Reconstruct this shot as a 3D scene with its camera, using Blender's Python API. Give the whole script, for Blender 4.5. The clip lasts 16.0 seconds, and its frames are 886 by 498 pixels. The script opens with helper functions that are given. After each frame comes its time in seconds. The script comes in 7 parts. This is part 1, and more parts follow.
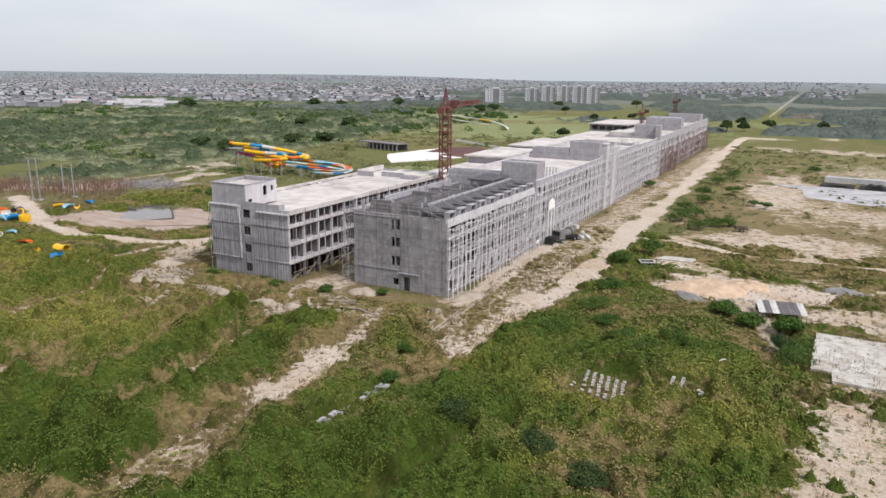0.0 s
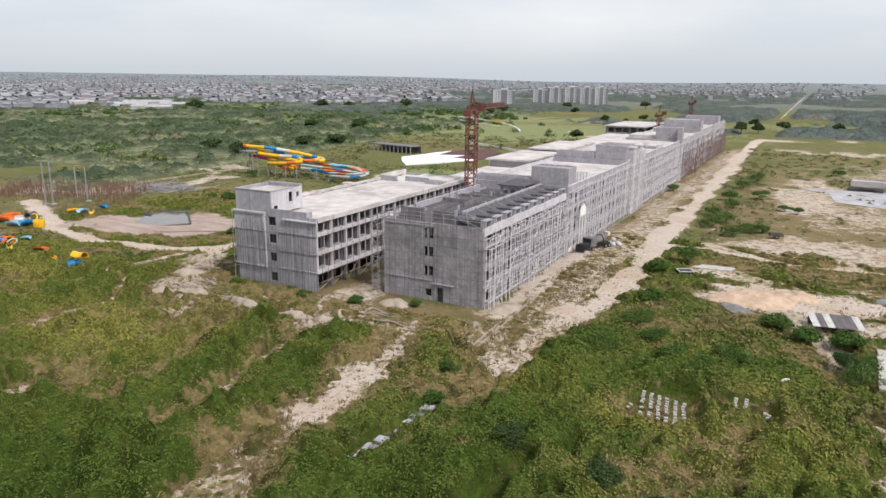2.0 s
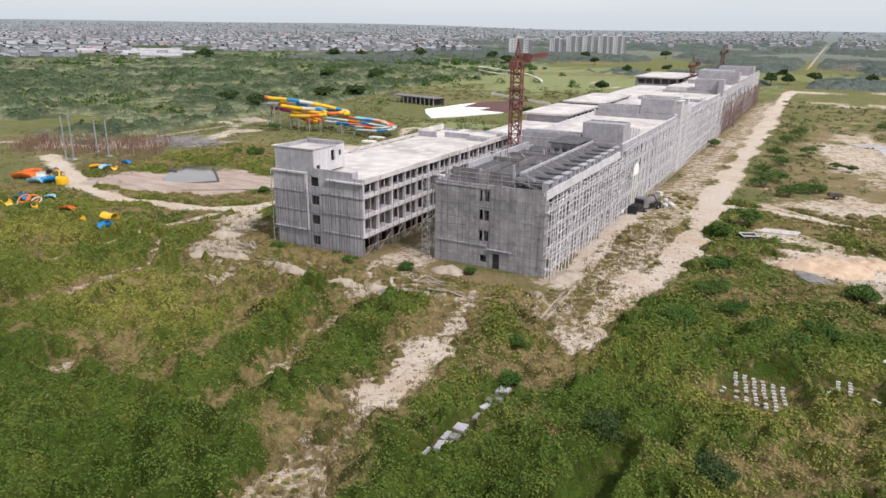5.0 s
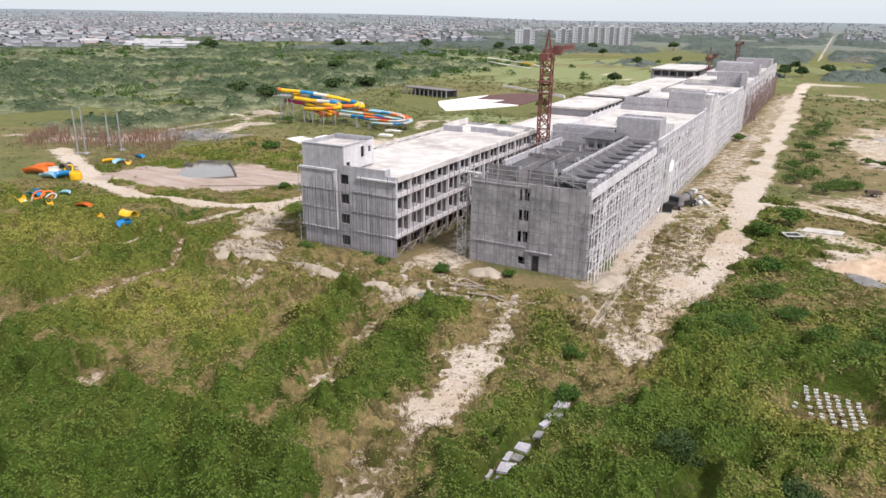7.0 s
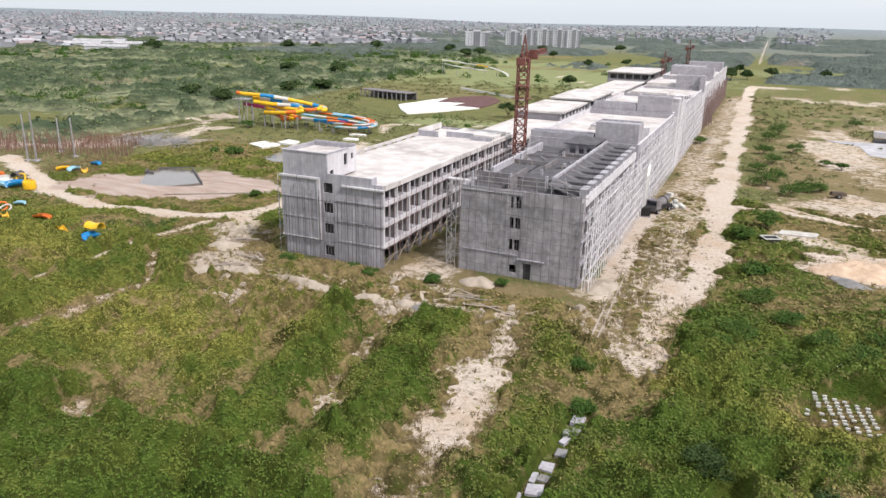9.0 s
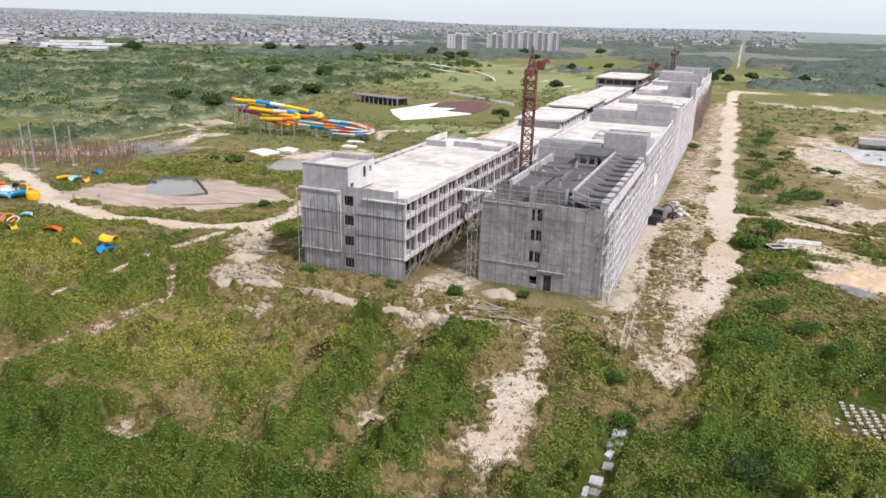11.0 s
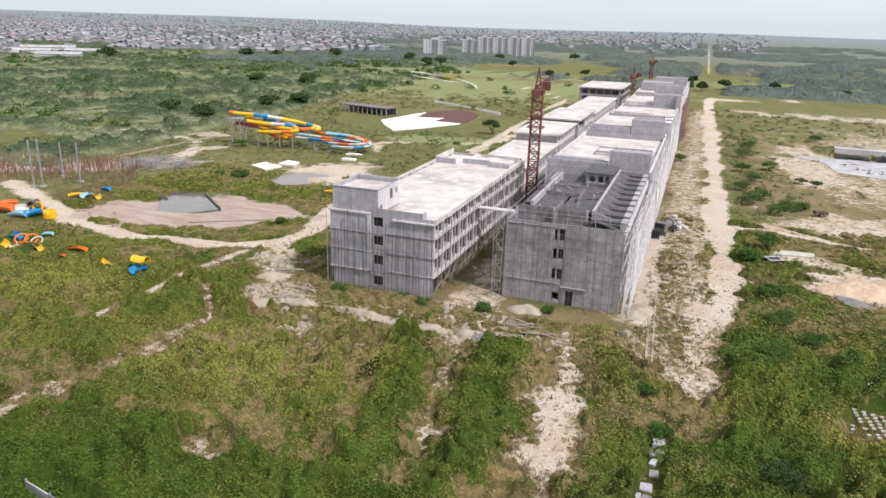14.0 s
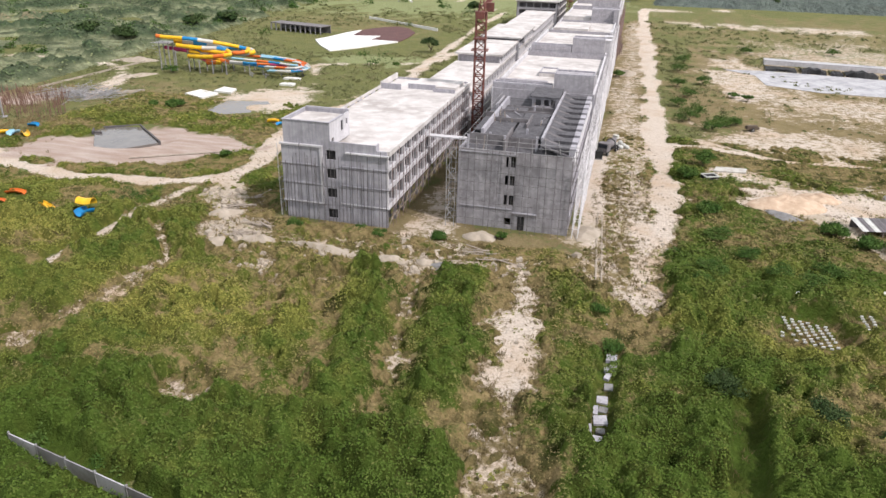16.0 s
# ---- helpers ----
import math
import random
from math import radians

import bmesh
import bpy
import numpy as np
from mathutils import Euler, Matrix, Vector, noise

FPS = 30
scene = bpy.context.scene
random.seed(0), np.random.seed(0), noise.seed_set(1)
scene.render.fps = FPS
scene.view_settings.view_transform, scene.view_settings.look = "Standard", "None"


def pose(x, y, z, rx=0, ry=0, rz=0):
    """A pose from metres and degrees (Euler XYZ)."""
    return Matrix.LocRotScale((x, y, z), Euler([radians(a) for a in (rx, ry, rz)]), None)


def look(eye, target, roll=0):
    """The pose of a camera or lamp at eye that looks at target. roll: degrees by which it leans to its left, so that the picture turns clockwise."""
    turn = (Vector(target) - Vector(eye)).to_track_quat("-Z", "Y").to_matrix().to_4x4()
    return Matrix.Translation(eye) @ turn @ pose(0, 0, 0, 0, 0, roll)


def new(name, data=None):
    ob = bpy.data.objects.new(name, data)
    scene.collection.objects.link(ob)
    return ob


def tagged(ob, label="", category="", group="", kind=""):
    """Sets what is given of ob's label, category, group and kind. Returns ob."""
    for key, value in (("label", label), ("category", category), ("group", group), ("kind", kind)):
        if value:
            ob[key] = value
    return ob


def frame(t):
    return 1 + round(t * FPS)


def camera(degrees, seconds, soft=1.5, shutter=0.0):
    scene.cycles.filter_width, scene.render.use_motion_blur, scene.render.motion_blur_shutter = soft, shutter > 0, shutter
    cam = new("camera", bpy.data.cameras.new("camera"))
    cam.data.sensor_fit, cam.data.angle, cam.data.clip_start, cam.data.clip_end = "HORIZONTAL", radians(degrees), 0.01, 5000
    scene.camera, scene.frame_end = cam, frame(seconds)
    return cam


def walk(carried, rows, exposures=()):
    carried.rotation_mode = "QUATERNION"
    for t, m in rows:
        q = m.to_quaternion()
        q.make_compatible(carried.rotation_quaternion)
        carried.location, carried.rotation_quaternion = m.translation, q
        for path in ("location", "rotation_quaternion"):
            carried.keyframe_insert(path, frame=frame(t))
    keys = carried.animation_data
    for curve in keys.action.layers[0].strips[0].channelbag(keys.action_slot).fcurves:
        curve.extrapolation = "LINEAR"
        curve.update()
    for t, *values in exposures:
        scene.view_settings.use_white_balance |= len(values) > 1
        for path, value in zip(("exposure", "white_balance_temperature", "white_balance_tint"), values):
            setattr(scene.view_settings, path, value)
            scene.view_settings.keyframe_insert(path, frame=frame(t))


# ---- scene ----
cam = camera(64.8, 16.0)
METRES, EYE, TILT, LEAN, TURN = 55.0, 37.0, -12.0, 1.0, 27.2
ROWS = [
    (0.0, 0.0, 0.0, 0.0, 0.05, -1.84, -1.66),
    (0.5, -0.0242, 0.022, 0.0049, 0.12, -1.84, -1.64),
    (1.0, -0.0492, 0.045, 0.0103, 0.17, -1.83, -1.67),
    (1.5, -0.0743, 0.0682, 0.0153, 0.26, -1.8, -1.69),
    (2.0, -0.0983, 0.0916, 0.0211, 0.33, -1.78, -1.72),
    (2.5, -0.122, 0.1155, 0.0265, 0.4, -1.77, -1.73),
    (3.0, -0.1454, 0.1378, 0.0304, 0.5, -1.79, -1.71),
    (3.5, -0.168, 0.1603, 0.0346, 0.6, -1.79, -1.7),
    (4.0, -0.1917, 0.1823, 0.0389, 0.73, -2.44, -1.72),
    (4.5, -0.2157, 0.2035, 0.0434, 0.91, -5.1, -1.81),
    (7.0, -0.3431, 0.3099, 0.0628, 1.06, -6.47, -2.02),
    (7.5, -0.3705, 0.3278, 0.0661, 1.09, -6.44, -2.07),
    (8.0, -0.3977, 0.3422, 0.0689, -0.21, -6.36, -1.94),
    (10.5, -0.5515, 0.3577, 0.0967, -5.05, -6.12, -1.38),
    (11.0, -0.5807, 0.3508, 0.1065, -5.05, -6.09, -1.45),
    (11.5, -0.6104, 0.3412, 0.1159, -5.05, -6.08, -1.5),
    (12.0, -0.6393, 0.3298, 0.1256, -5.04, -6.07, -1.53),
    (12.5, -0.6681, 0.317, 0.1351, -5.03, -6.05, -1.55),
    (13.0, -0.6966, 0.3035, 0.1448, -5.2, -6.01, -1.56),
    (13.5, -0.7252, 0.2888, 0.1537, -5.91, -5.97, -1.45),
    (14.0, -0.7536, 0.2747, 0.1634, -7.46, -5.91, -1.11),
    (14.5, -0.779, 0.2627, 0.173, -9.03, -5.88, -0.74),
    (15.0, -0.7985, 0.2537, 0.1832, -10.44, -6.07, -0.38),
    (15.5, -0.8057, 0.2496, 0.195, -11.4, -9.59, -0.05),
    (16.0, -0.8089, 0.2482, 0.2087, -12.8, -12.72, 0.33),
]
START = pose(52.7, -100.6, EYE, TILT, LEAN, TURN)
walk(cam, [(t, START @ pose(METRES * x, METRES * y, METRES * z, 90 + pitch, roll, yaw)) for t, x, y, z, yaw, pitch, roll in ROWS],
     [(0.0, 0.36), (3.7, 0.36), (4.7, 0.42), (6.9, 0.66), (12.5, 0.64), (14.5, 0.58), (16.0, 0.62)])

# ---- sky and sun: bright overcast with a weak high sun ----
SUN_ELEV, SUN_AZ = 50.0, 112.0
world = bpy.data.worlds.new("overcast_sky")
world.use_nodes = True
scene.world = world
wn, wl = world.node_tree.nodes, world.node_tree.links
wn.clear()
w_out = wn.new("ShaderNodeOutputWorld")
w_sky = wn.new("ShaderNodeTexSky")
w_sky.sky_type, w_sky.sun_disc = "NISHITA", False
w_sky.sun_elevation, w_sky.sun_rotation = radians(SUN_ELEV), radians(SUN_AZ)
w_bg1 = wn.new("ShaderNodeBackground")
w_bg1.inputs["Strength"].default_value = 0.07
wl.new(w_sky.outputs[0], w_bg1.inputs["Color"])
w_tc = wn.new("ShaderNodeTexCoord")
w_map = wn.new("ShaderNodeMapping")
w_map.inputs["Scale"].default_value = (1.0, 1.0, 4.0)
wl.new(w_tc.outputs["Generated"], w_map.inputs["Vector"])
w_noise = wn.new("ShaderNodeTexNoise")
w_noise.inputs["Scale"].default_value, w_noise.inputs["Detail"].default_value = 2.6, 7.0
wl.new(w_map.outputs[0], w_noise.inputs["Vector"])
w_ramp = wn.new("ShaderNodeValToRGB")
w_ramp.color_ramp.elements[0].position, w_ramp.color_ramp.elements[0].color = 0.33, (0.76, 0.80, 0.87, 1)
w_ramp.color_ramp.elements[1].position, w_ramp.color_ramp.elements[1].color = 0.68, (0.97, 0.985, 1.0, 1)
wl.new(w_noise.outputs["Fac"], w_ramp.inputs[0])
w_bg2 = wn.new("ShaderNodeBackground")
w_bg2.inputs["Strength"].default_value = 0.77
w_sep = wn.new("ShaderNodeSeparateXYZ")
wl.new(w_tc.outputs["Generated"], w_sep.inputs[0])
w_low = wn.new("ShaderNodeMapRange")
w_low.interpolation_type = "SMOOTHSTEP"
w_low.inputs["From Min"].default_value, w_low.inputs["From Max"].default_value = 0.0, 0.09
wl.new(w_sep.outputs["Z"], w_low.inputs["Value"])
w_haze = wn.new("ShaderNodeMix")
w_haze.data_type = "RGBA"
w_haze.inputs[6].default_value = (0.655, 0.70, 0.765, 1)
wl.new(w_low.outputs[0], w_haze.inputs[0])
wl.new(w_ramp.outputs[0], w_haze.inputs[7])
wl.new(w_haze.outputs[2], w_bg2.inputs["Color"])
w_mix = wn.new("ShaderNodeMixShader")
w_mix.inputs[0].default_value = 0.9
wl.new(w_bg1.outputs[0], w_mix.inputs[1])
wl.new(w_bg2.outputs[0], w_mix.inputs[2])
wl.new(w_mix.outputs[0], w_out.inputs["Surface"])

sun = new("sun", bpy.data.lights.new("sun", "SUN"))
sun.data.energy, sun.data.angle, sun.data.color = 3.0, radians(3), (1.0, 0.93, 0.905)
sun.matrix_world = look((math.sin(radians(SUN_AZ)) * math.cos(radians(SUN_ELEV)) * 100, math.cos(radians(SUN_AZ)) * math.cos(radians(SUN_ELEV)) * 100, math.sin(radians(SUN_ELEV)) * 100), (0, 0, 0))


# ---- materials ----
class Nodes:
    """A small wrapper to write node materials in few lines."""

    def __init__(self, name, rough=0.85, metal=0.0):
        self.m = bpy.data.materials.new(name)
        self.m.use_nodes = True
        self.n, self.l = self.m.node_tree.nodes, self.m.node_tree.links
        self.b = self.n["Principled BSDF"]
        self.b.inputs["Roughness"].default_value = rough
        self.b.inputs["Metallic"].default_value = metal
        self.b.inputs["Specular IOR Level"].default_value = 0.25

    def coords(self, scale=(1, 1, 1), kind="Object"):
        tc, mp = self.n.new("ShaderNodeTexCoord"), self.n.new("ShaderNodeMapping")
        mp.inputs["Scale"].default_value = scale
        self.l.new(tc.outputs[kind], mp.inputs["Vector"])
        return mp.outputs[0]

    def place(self, scale=(1, 1, 1)):
        ge, mp = self.n.new("ShaderNodeNewGeometry"), self.n.new("ShaderNodeMapping")
        mp.inputs["Scale"].default_value = scale
        self.l.new(ge.outputs["Position"], mp.inputs["Vector"])
        return mp.outputs[0]

    def noise(self, vec, scale, detail=4.0, lo=0.35, hi=0.65, rough=0.55):
        t, r = self.n.new("ShaderNodeTexNoise"), self.n.new("ShaderNodeMapRange")
        t.inputs["Scale"].default_value, t.inputs["Detail"].default_value, t.inputs["Roughness"].default_value = scale, detail, rough
        r.inputs["From Min"].default_value, r.inputs["From Max"].default_value = lo, hi
        self.l.new(vec, t.inputs["Vector"])
        self.l.new(t.outputs["Fac"], r.inputs["Value"])
        return r.outputs[0]

    def math(self, op, a, b=0.0, clamp=False):
        t = self.n.new("ShaderNodeMath")
        t.operation, t.use_clamp = op, clamp
        for i, v in enumerate((a, b)):
            if isinstance(v, (int, float)):
                t.inputs[i].default_value = v
            else:
                self.l.new(v, t.inputs[i])
        return t.outputs[0]

    def step(self, v, lo, hi):
        r = self.n.new("ShaderNodeMapRange")
        r.interpolation_type = "SMOOTHSTEP"
        r.inputs["From Min"].default_value, r.inputs["From Max"].default_value = lo, hi
        self.l.new(v, r.inputs["Value"])
        return r.outputs[0]

    def mix(self, fac, a, b, how="MIX"):
        t = self.n.new("ShaderNodeMix")
        t.data_type, t.blend_type = "RGBA", how
        for i, v in ((0, fac), (6, a), (7, b)):
            if isinstance(v, (int, float)):
                t.inputs[i].default_value = v
            elif isinstance(v, tuple):
                t.inputs[i].default_value = (*v, 1)
            else:
                self.l.new(v, t.inputs[i])
        return t.outputs[2]

    def attr(self, name):
        t = self.n.new("ShaderNodeAttribute")
        t.attribute_name = name
        return t.outputs["Fac"]

    def rand(self, island=False):
        t = self.n.new("ShaderNodeNewGeometry" if island else "ShaderNodeObjectInfo")
        return t.outputs["Random Per Island" if island else "Random"]

    def bump(self, height, strength=0.3, distance=0.05):
        t = self.n.new("ShaderNodeBump")
        t.inputs["Strength"].default_value, t.inputs["Distance"].default_value = strength, distance
        self.l.new(height, t.inputs["Height"])
        self.l.new(t.outputs[0], self.b.inputs["Normal"])

    def color(self, c):
        self.l.new(c, self.b.inputs["Base Color"])
        return self.m


def worn(name, base, dark, light=None, rough=0.88, metal=0.0, grain=6.0, blotch=0.35, streak=0.0, island=False):
    """A surface of one colour with blotches, fine grain and, where asked, streaks that run down it."""
    k = Nodes(name, rough, metal)
    p = k.place()
    c = k.mix(k.noise(p, blotch, 5.0), base, dark)
    if light:
        c = k.mix(k.math("MULTIPLY", k.noise(p, blotch * 3.1, 4.0, 0.45, 0.75), 0.8), c, light)
    if streak:
        run = k.noise(k.place((2.2, 2.2, 0.09)), 1.0, 5.0, 0.47, 0.72, 0.65)
        c = k.mix(k.math("MULTIPLY", run, streak), c, tuple(v * 0.45 for v in dark))
    grit = k.noise(p, grain, 3.0, 0.3, 0.7)
    c = k.mix(k.math("MULTIPLY", grit, 0.22), c, tuple(v * 0.6 for v in base))
    if island:
        c = k.mix(k.math("MULTIPLY", k.rand(True), 0.35), c, dark)
    k.bump(grit, 0.35, 0.03)
    return k.color(c)


M_CONC = worn("cast_concrete", (0.385, 0.375, 0.41), (0.295, 0.285, 0.315), (0.46, 0.45, 0.48), streak=0.5)
M_CONC_R = worn("block_render", (0.35, 0.335, 0.36), (0.265, 0.252, 0.272), (0.42, 0.405, 0.43), streak=0.3, blotch=0.5)
M_END = worn("rendered_end_wall", (0.32, 0.305, 0.325), (0.215, 0.203, 0.217), (0.43, 0.415, 0.435), streak=0.4, blotch=0.42)
M_RAW = worn("raw_plaster", (0.315, 0.295, 0.315), (0.225, 0.208, 0.222), (0.41, 0.39, 0.41), streak=0.35)
M_PALE = worn("pale_plaster", (0.56, 0.545, 0.57), (0.43, 0.415, 0.435), (0.64, 0.625, 0.645), streak=0.3)
M_ROOF = worn("roof_screed", (0.56, 0.53, 0.52), (0.335, 0.305, 0.29), (0.66, 0.635, 0.625), blotch=0.13, grain=3.0)
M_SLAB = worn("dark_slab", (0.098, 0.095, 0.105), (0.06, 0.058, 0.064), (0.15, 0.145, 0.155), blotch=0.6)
# dark grey; on inner and back walls it also deepens the interior shade
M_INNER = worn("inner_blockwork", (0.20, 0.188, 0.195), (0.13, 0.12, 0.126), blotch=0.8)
# near-black colour that stands for shade inside the hotel's openings
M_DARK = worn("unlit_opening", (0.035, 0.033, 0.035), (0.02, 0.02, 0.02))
M_POLE = worn("galvanised_pole", (0.68, 0.665, 0.69), (0.50, 0.485, 0.50), rough=0.6, blotch=1.2)
M_POLE_DARK = worn("weathered_pole", (0.12, 0.11, 0.115), (0.07, 0.065, 0.065), rough=0.7, blotch=1.2)
M_POLE_RUST = worn("rusty_pole", (0.24, 0.17, 0.155), (0.17, 0.115, 0.105), rough=0.8, blotch=1.2)
M_PLANK = worn("scaffold_plank", (0.36, 0.31, 0.26), (0.25, 0.21, 0.18), blotch=1.0)
M_CRANE = worn("crane_red_paint", (0.18, 0.065, 0.05), (0.11, 0.045, 0.04), rough=0.6, blotch=1.0)
M_STEEL = worn("grey_steel", (0.33, 0.33, 0.34), (0.22, 0.21, 0.21), rough=0.5, metal=0.2, blotch=1.0)
M_YEL = worn("yellow_fibreglass", (0.78, 0.46, 0.02), (0.62, 0.35, 0.02), rough=0.35, blotch=0.8)
M_BLU = worn("blue_fibreglass", (0.02, 0.24, 0.50), (0.02, 0.17, 0.40), rough=0.35, blotch=0.8)
M_ORA = worn("orange_fibreglass", (0.72, 0.17, 0.03), (0.55, 0.13, 0.03), rough=0.35, blotch=0.8)
M_PNK = worn("magenta_fibreglass", (0.55, 0.05, 0.20), (0.42, 0.05, 0.15), rough=0.35, blotch=0.8)
M_SKY = worn("pale_blue_fibreglass", (0.30, 0.52, 0.64), (0.24, 0.42, 0.53), rough=0.35, blotch=0.8)
M_WHITE = worn("white_board", (0.74, 0.73, 0.70), (0.60, 0.58, 0.55), blotch=0.8, island=True)
M_BLOCK = worn("sun_bleached_block", (0.56, 0.56, 0.54), (0.42, 0.42, 0.40), blotch=0.9)
M_RUBBLE = worn("broken_concrete", (0.42, 0.37, 0.31), (0.28, 0.235, 0.185), blotch=0.5, island=True)
M_SAND = worn("orange_sand", (0.50, 0.375, 0.275), (0.34, 0.24, 0.165), (0.58, 0.47, 0.36), blotch=0.3)
M_GRAVEL = worn("grey_gravel", (0.24, 0.235, 0.235), (0.17, 0.165, 0.165), blotch=0.5)
M_TILE = worn("maroon_tiles", (0.125, 0.065, 0.06), (0.09, 0.045, 0.045), blotch=0.3)
M_CLOTH = worn("white_tarpaulin", (0.80, 0.79, 0.77), (0.68, 0.66, 0.64), blotch=0.15)
M_TIN_DARK = worn("weathered_roof_sheet", (0.15, 0.135, 0.145), (0.10, 0.09, 0.095), rough=0.6, blotch=0.8)
M_PADCONC = worn("dusty_slab", (0.50, 0.485, 0.46), (0.31, 0.28, 0.24), (0.58, 0.57, 0.55), blotch=0.32)
M_BASIN = worn("silted_floor", (0.40, 0.40, 0.42), (0.26, 0.26, 0.275), (0.54, 0.53, 0.54), blotch=0.12, grain=2.0)
M_TYRE = worn("black_rubber", (0.03, 0.03, 0.032), (0.02, 0.02, 0.02))
M_TRUCK = worn("truck_white_paint", (0.60, 0.59, 0.56), (0.45, 0.43, 0.40), rough=0.4)
M_RUSTFENCE = worn("rusted_rebar_fence", (0.20, 0.12, 0.09), (0.13, 0.08, 0.06))
M_BARK = worn("bark", (0.13, 0.10, 0.075), (0.08, 0.062, 0.05), blotch=1.5)
# far-town colours greyed and blued: distance haze put into the base colour
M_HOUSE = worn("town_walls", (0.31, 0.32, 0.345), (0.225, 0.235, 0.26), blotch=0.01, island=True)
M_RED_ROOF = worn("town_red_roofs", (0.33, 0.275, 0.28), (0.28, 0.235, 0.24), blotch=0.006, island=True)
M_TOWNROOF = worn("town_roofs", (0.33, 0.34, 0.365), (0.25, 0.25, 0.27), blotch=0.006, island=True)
# apartment walls and glass are washed out for the same haze
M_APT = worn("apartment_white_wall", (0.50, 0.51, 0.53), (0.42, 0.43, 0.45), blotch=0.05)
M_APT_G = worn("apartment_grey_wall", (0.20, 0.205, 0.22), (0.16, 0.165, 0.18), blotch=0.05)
M_APT_WIN = worn("apartment_hazed_glass", (0.17, 0.18, 0.20), (0.13, 0.14, 0.16), rough=0.3, blotch=0.3)

k = Nodes("muddy_water", 0.12)
k.b.inputs["Specular IOR Level"].default_value = 0.5
M_WATER = k.color(k.mix(k.noise(k.place(), 0.25, 4.0), (0.115, 0.105, 0.10), (0.15, 0.135, 0.125)))
k = Nodes("dark_glass", 0.08)
M_GLASS = k.color(k.mix(k.noise(k.place(), 0.5), (0.03, 0.035, 0.045), (0.05, 0.055, 0.065)))


def leaf(name, a, b, c, brown=None, vary=0.35):
    """Leaves: patches of two greens, a yellower kind by tone, withered ones by dryness."""
    k = Nodes(name, 0.7)
    k.b.inputs["Specular IOR Level"].default_value = 0.06
    col = k.mix(k.noise(k.place(), 0.07, 4.0), a, b)
    col = k.mix(k.attr("tone"), col, c)
    if brown:
        col = k.mix(k.attr("dryness"), col, brown)
    col = k.mix(k.math("MULTIPLY", k.rand(True), vary), col, tuple(v * 0.45 for v in a))
    return k.color(col)


M_WEED = leaf("weed_leaves", (0.072, 0.118, 0.020), (0.088, 0.132, 0.026), (0.300, 0.280, 0.068), (0.285, 0.212, 0.105), 0.3)
M_DRYWEED = leaf("dry_weed_stalks", (0.165, 0.125, 0.062), (0.15, 0.128, 0.055), (0.29, 0.225, 0.125))
M_ROADSIDE = leaf("dusty_roadside_leaves", (0.112, 0.135, 0.052), (0.142, 0.155, 0.066), (0.23, 0.21, 0.11))
M_BUSH = leaf("bush_leaves", (0.042, 0.090, 0.019), (0.058, 0.110, 0.025), (0.115, 0.16, 0.04))
M_WOOD = leaf("woodland_leaves", (0.062, 0.100, 0.050), (0.082, 0.122, 0.058), (0.33, 0.355, 0.18))
M_TREE = leaf("tree_leaves", (0.030, 0.058, 0.020), (0.040, 0.070, 0.024), (0.075, 0.10, 0.038))


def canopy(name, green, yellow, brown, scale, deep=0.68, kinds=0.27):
    """Close-grown foliage seen from above: leaf-sized mottling, in place of leaf shade, over patches of hue."""
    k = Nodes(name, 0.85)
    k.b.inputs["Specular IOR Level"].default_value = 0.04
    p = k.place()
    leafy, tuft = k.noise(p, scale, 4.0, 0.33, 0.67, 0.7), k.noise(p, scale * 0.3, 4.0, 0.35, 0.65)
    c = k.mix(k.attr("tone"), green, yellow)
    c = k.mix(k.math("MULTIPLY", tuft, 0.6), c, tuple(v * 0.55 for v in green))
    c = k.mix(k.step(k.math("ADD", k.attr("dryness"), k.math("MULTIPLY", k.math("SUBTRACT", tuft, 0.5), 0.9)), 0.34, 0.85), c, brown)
    # darker plant kinds, deepened further in place of shade in the gaps
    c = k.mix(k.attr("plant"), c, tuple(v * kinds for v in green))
    # dark leaf-sized noise stands in for shade among the leaves
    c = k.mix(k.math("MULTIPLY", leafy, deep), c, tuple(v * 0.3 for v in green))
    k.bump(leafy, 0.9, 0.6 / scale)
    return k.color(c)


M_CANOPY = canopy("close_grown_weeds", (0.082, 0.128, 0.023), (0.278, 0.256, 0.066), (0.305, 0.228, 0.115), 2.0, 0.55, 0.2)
# scrub greens carry extra blue for middle-distance haze
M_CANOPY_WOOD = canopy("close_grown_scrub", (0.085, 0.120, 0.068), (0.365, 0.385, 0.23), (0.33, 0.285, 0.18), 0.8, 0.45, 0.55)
# pale blue-grey greens: distance haze put into the foliage colour
M_CANOPY_FAR = canopy("hazed_far_woods", (0.145, 0.175, 0.158), (0.20, 0.23, 0.185), (0.24, 0.22, 0.18), 0.16, 0.35, 0.75)


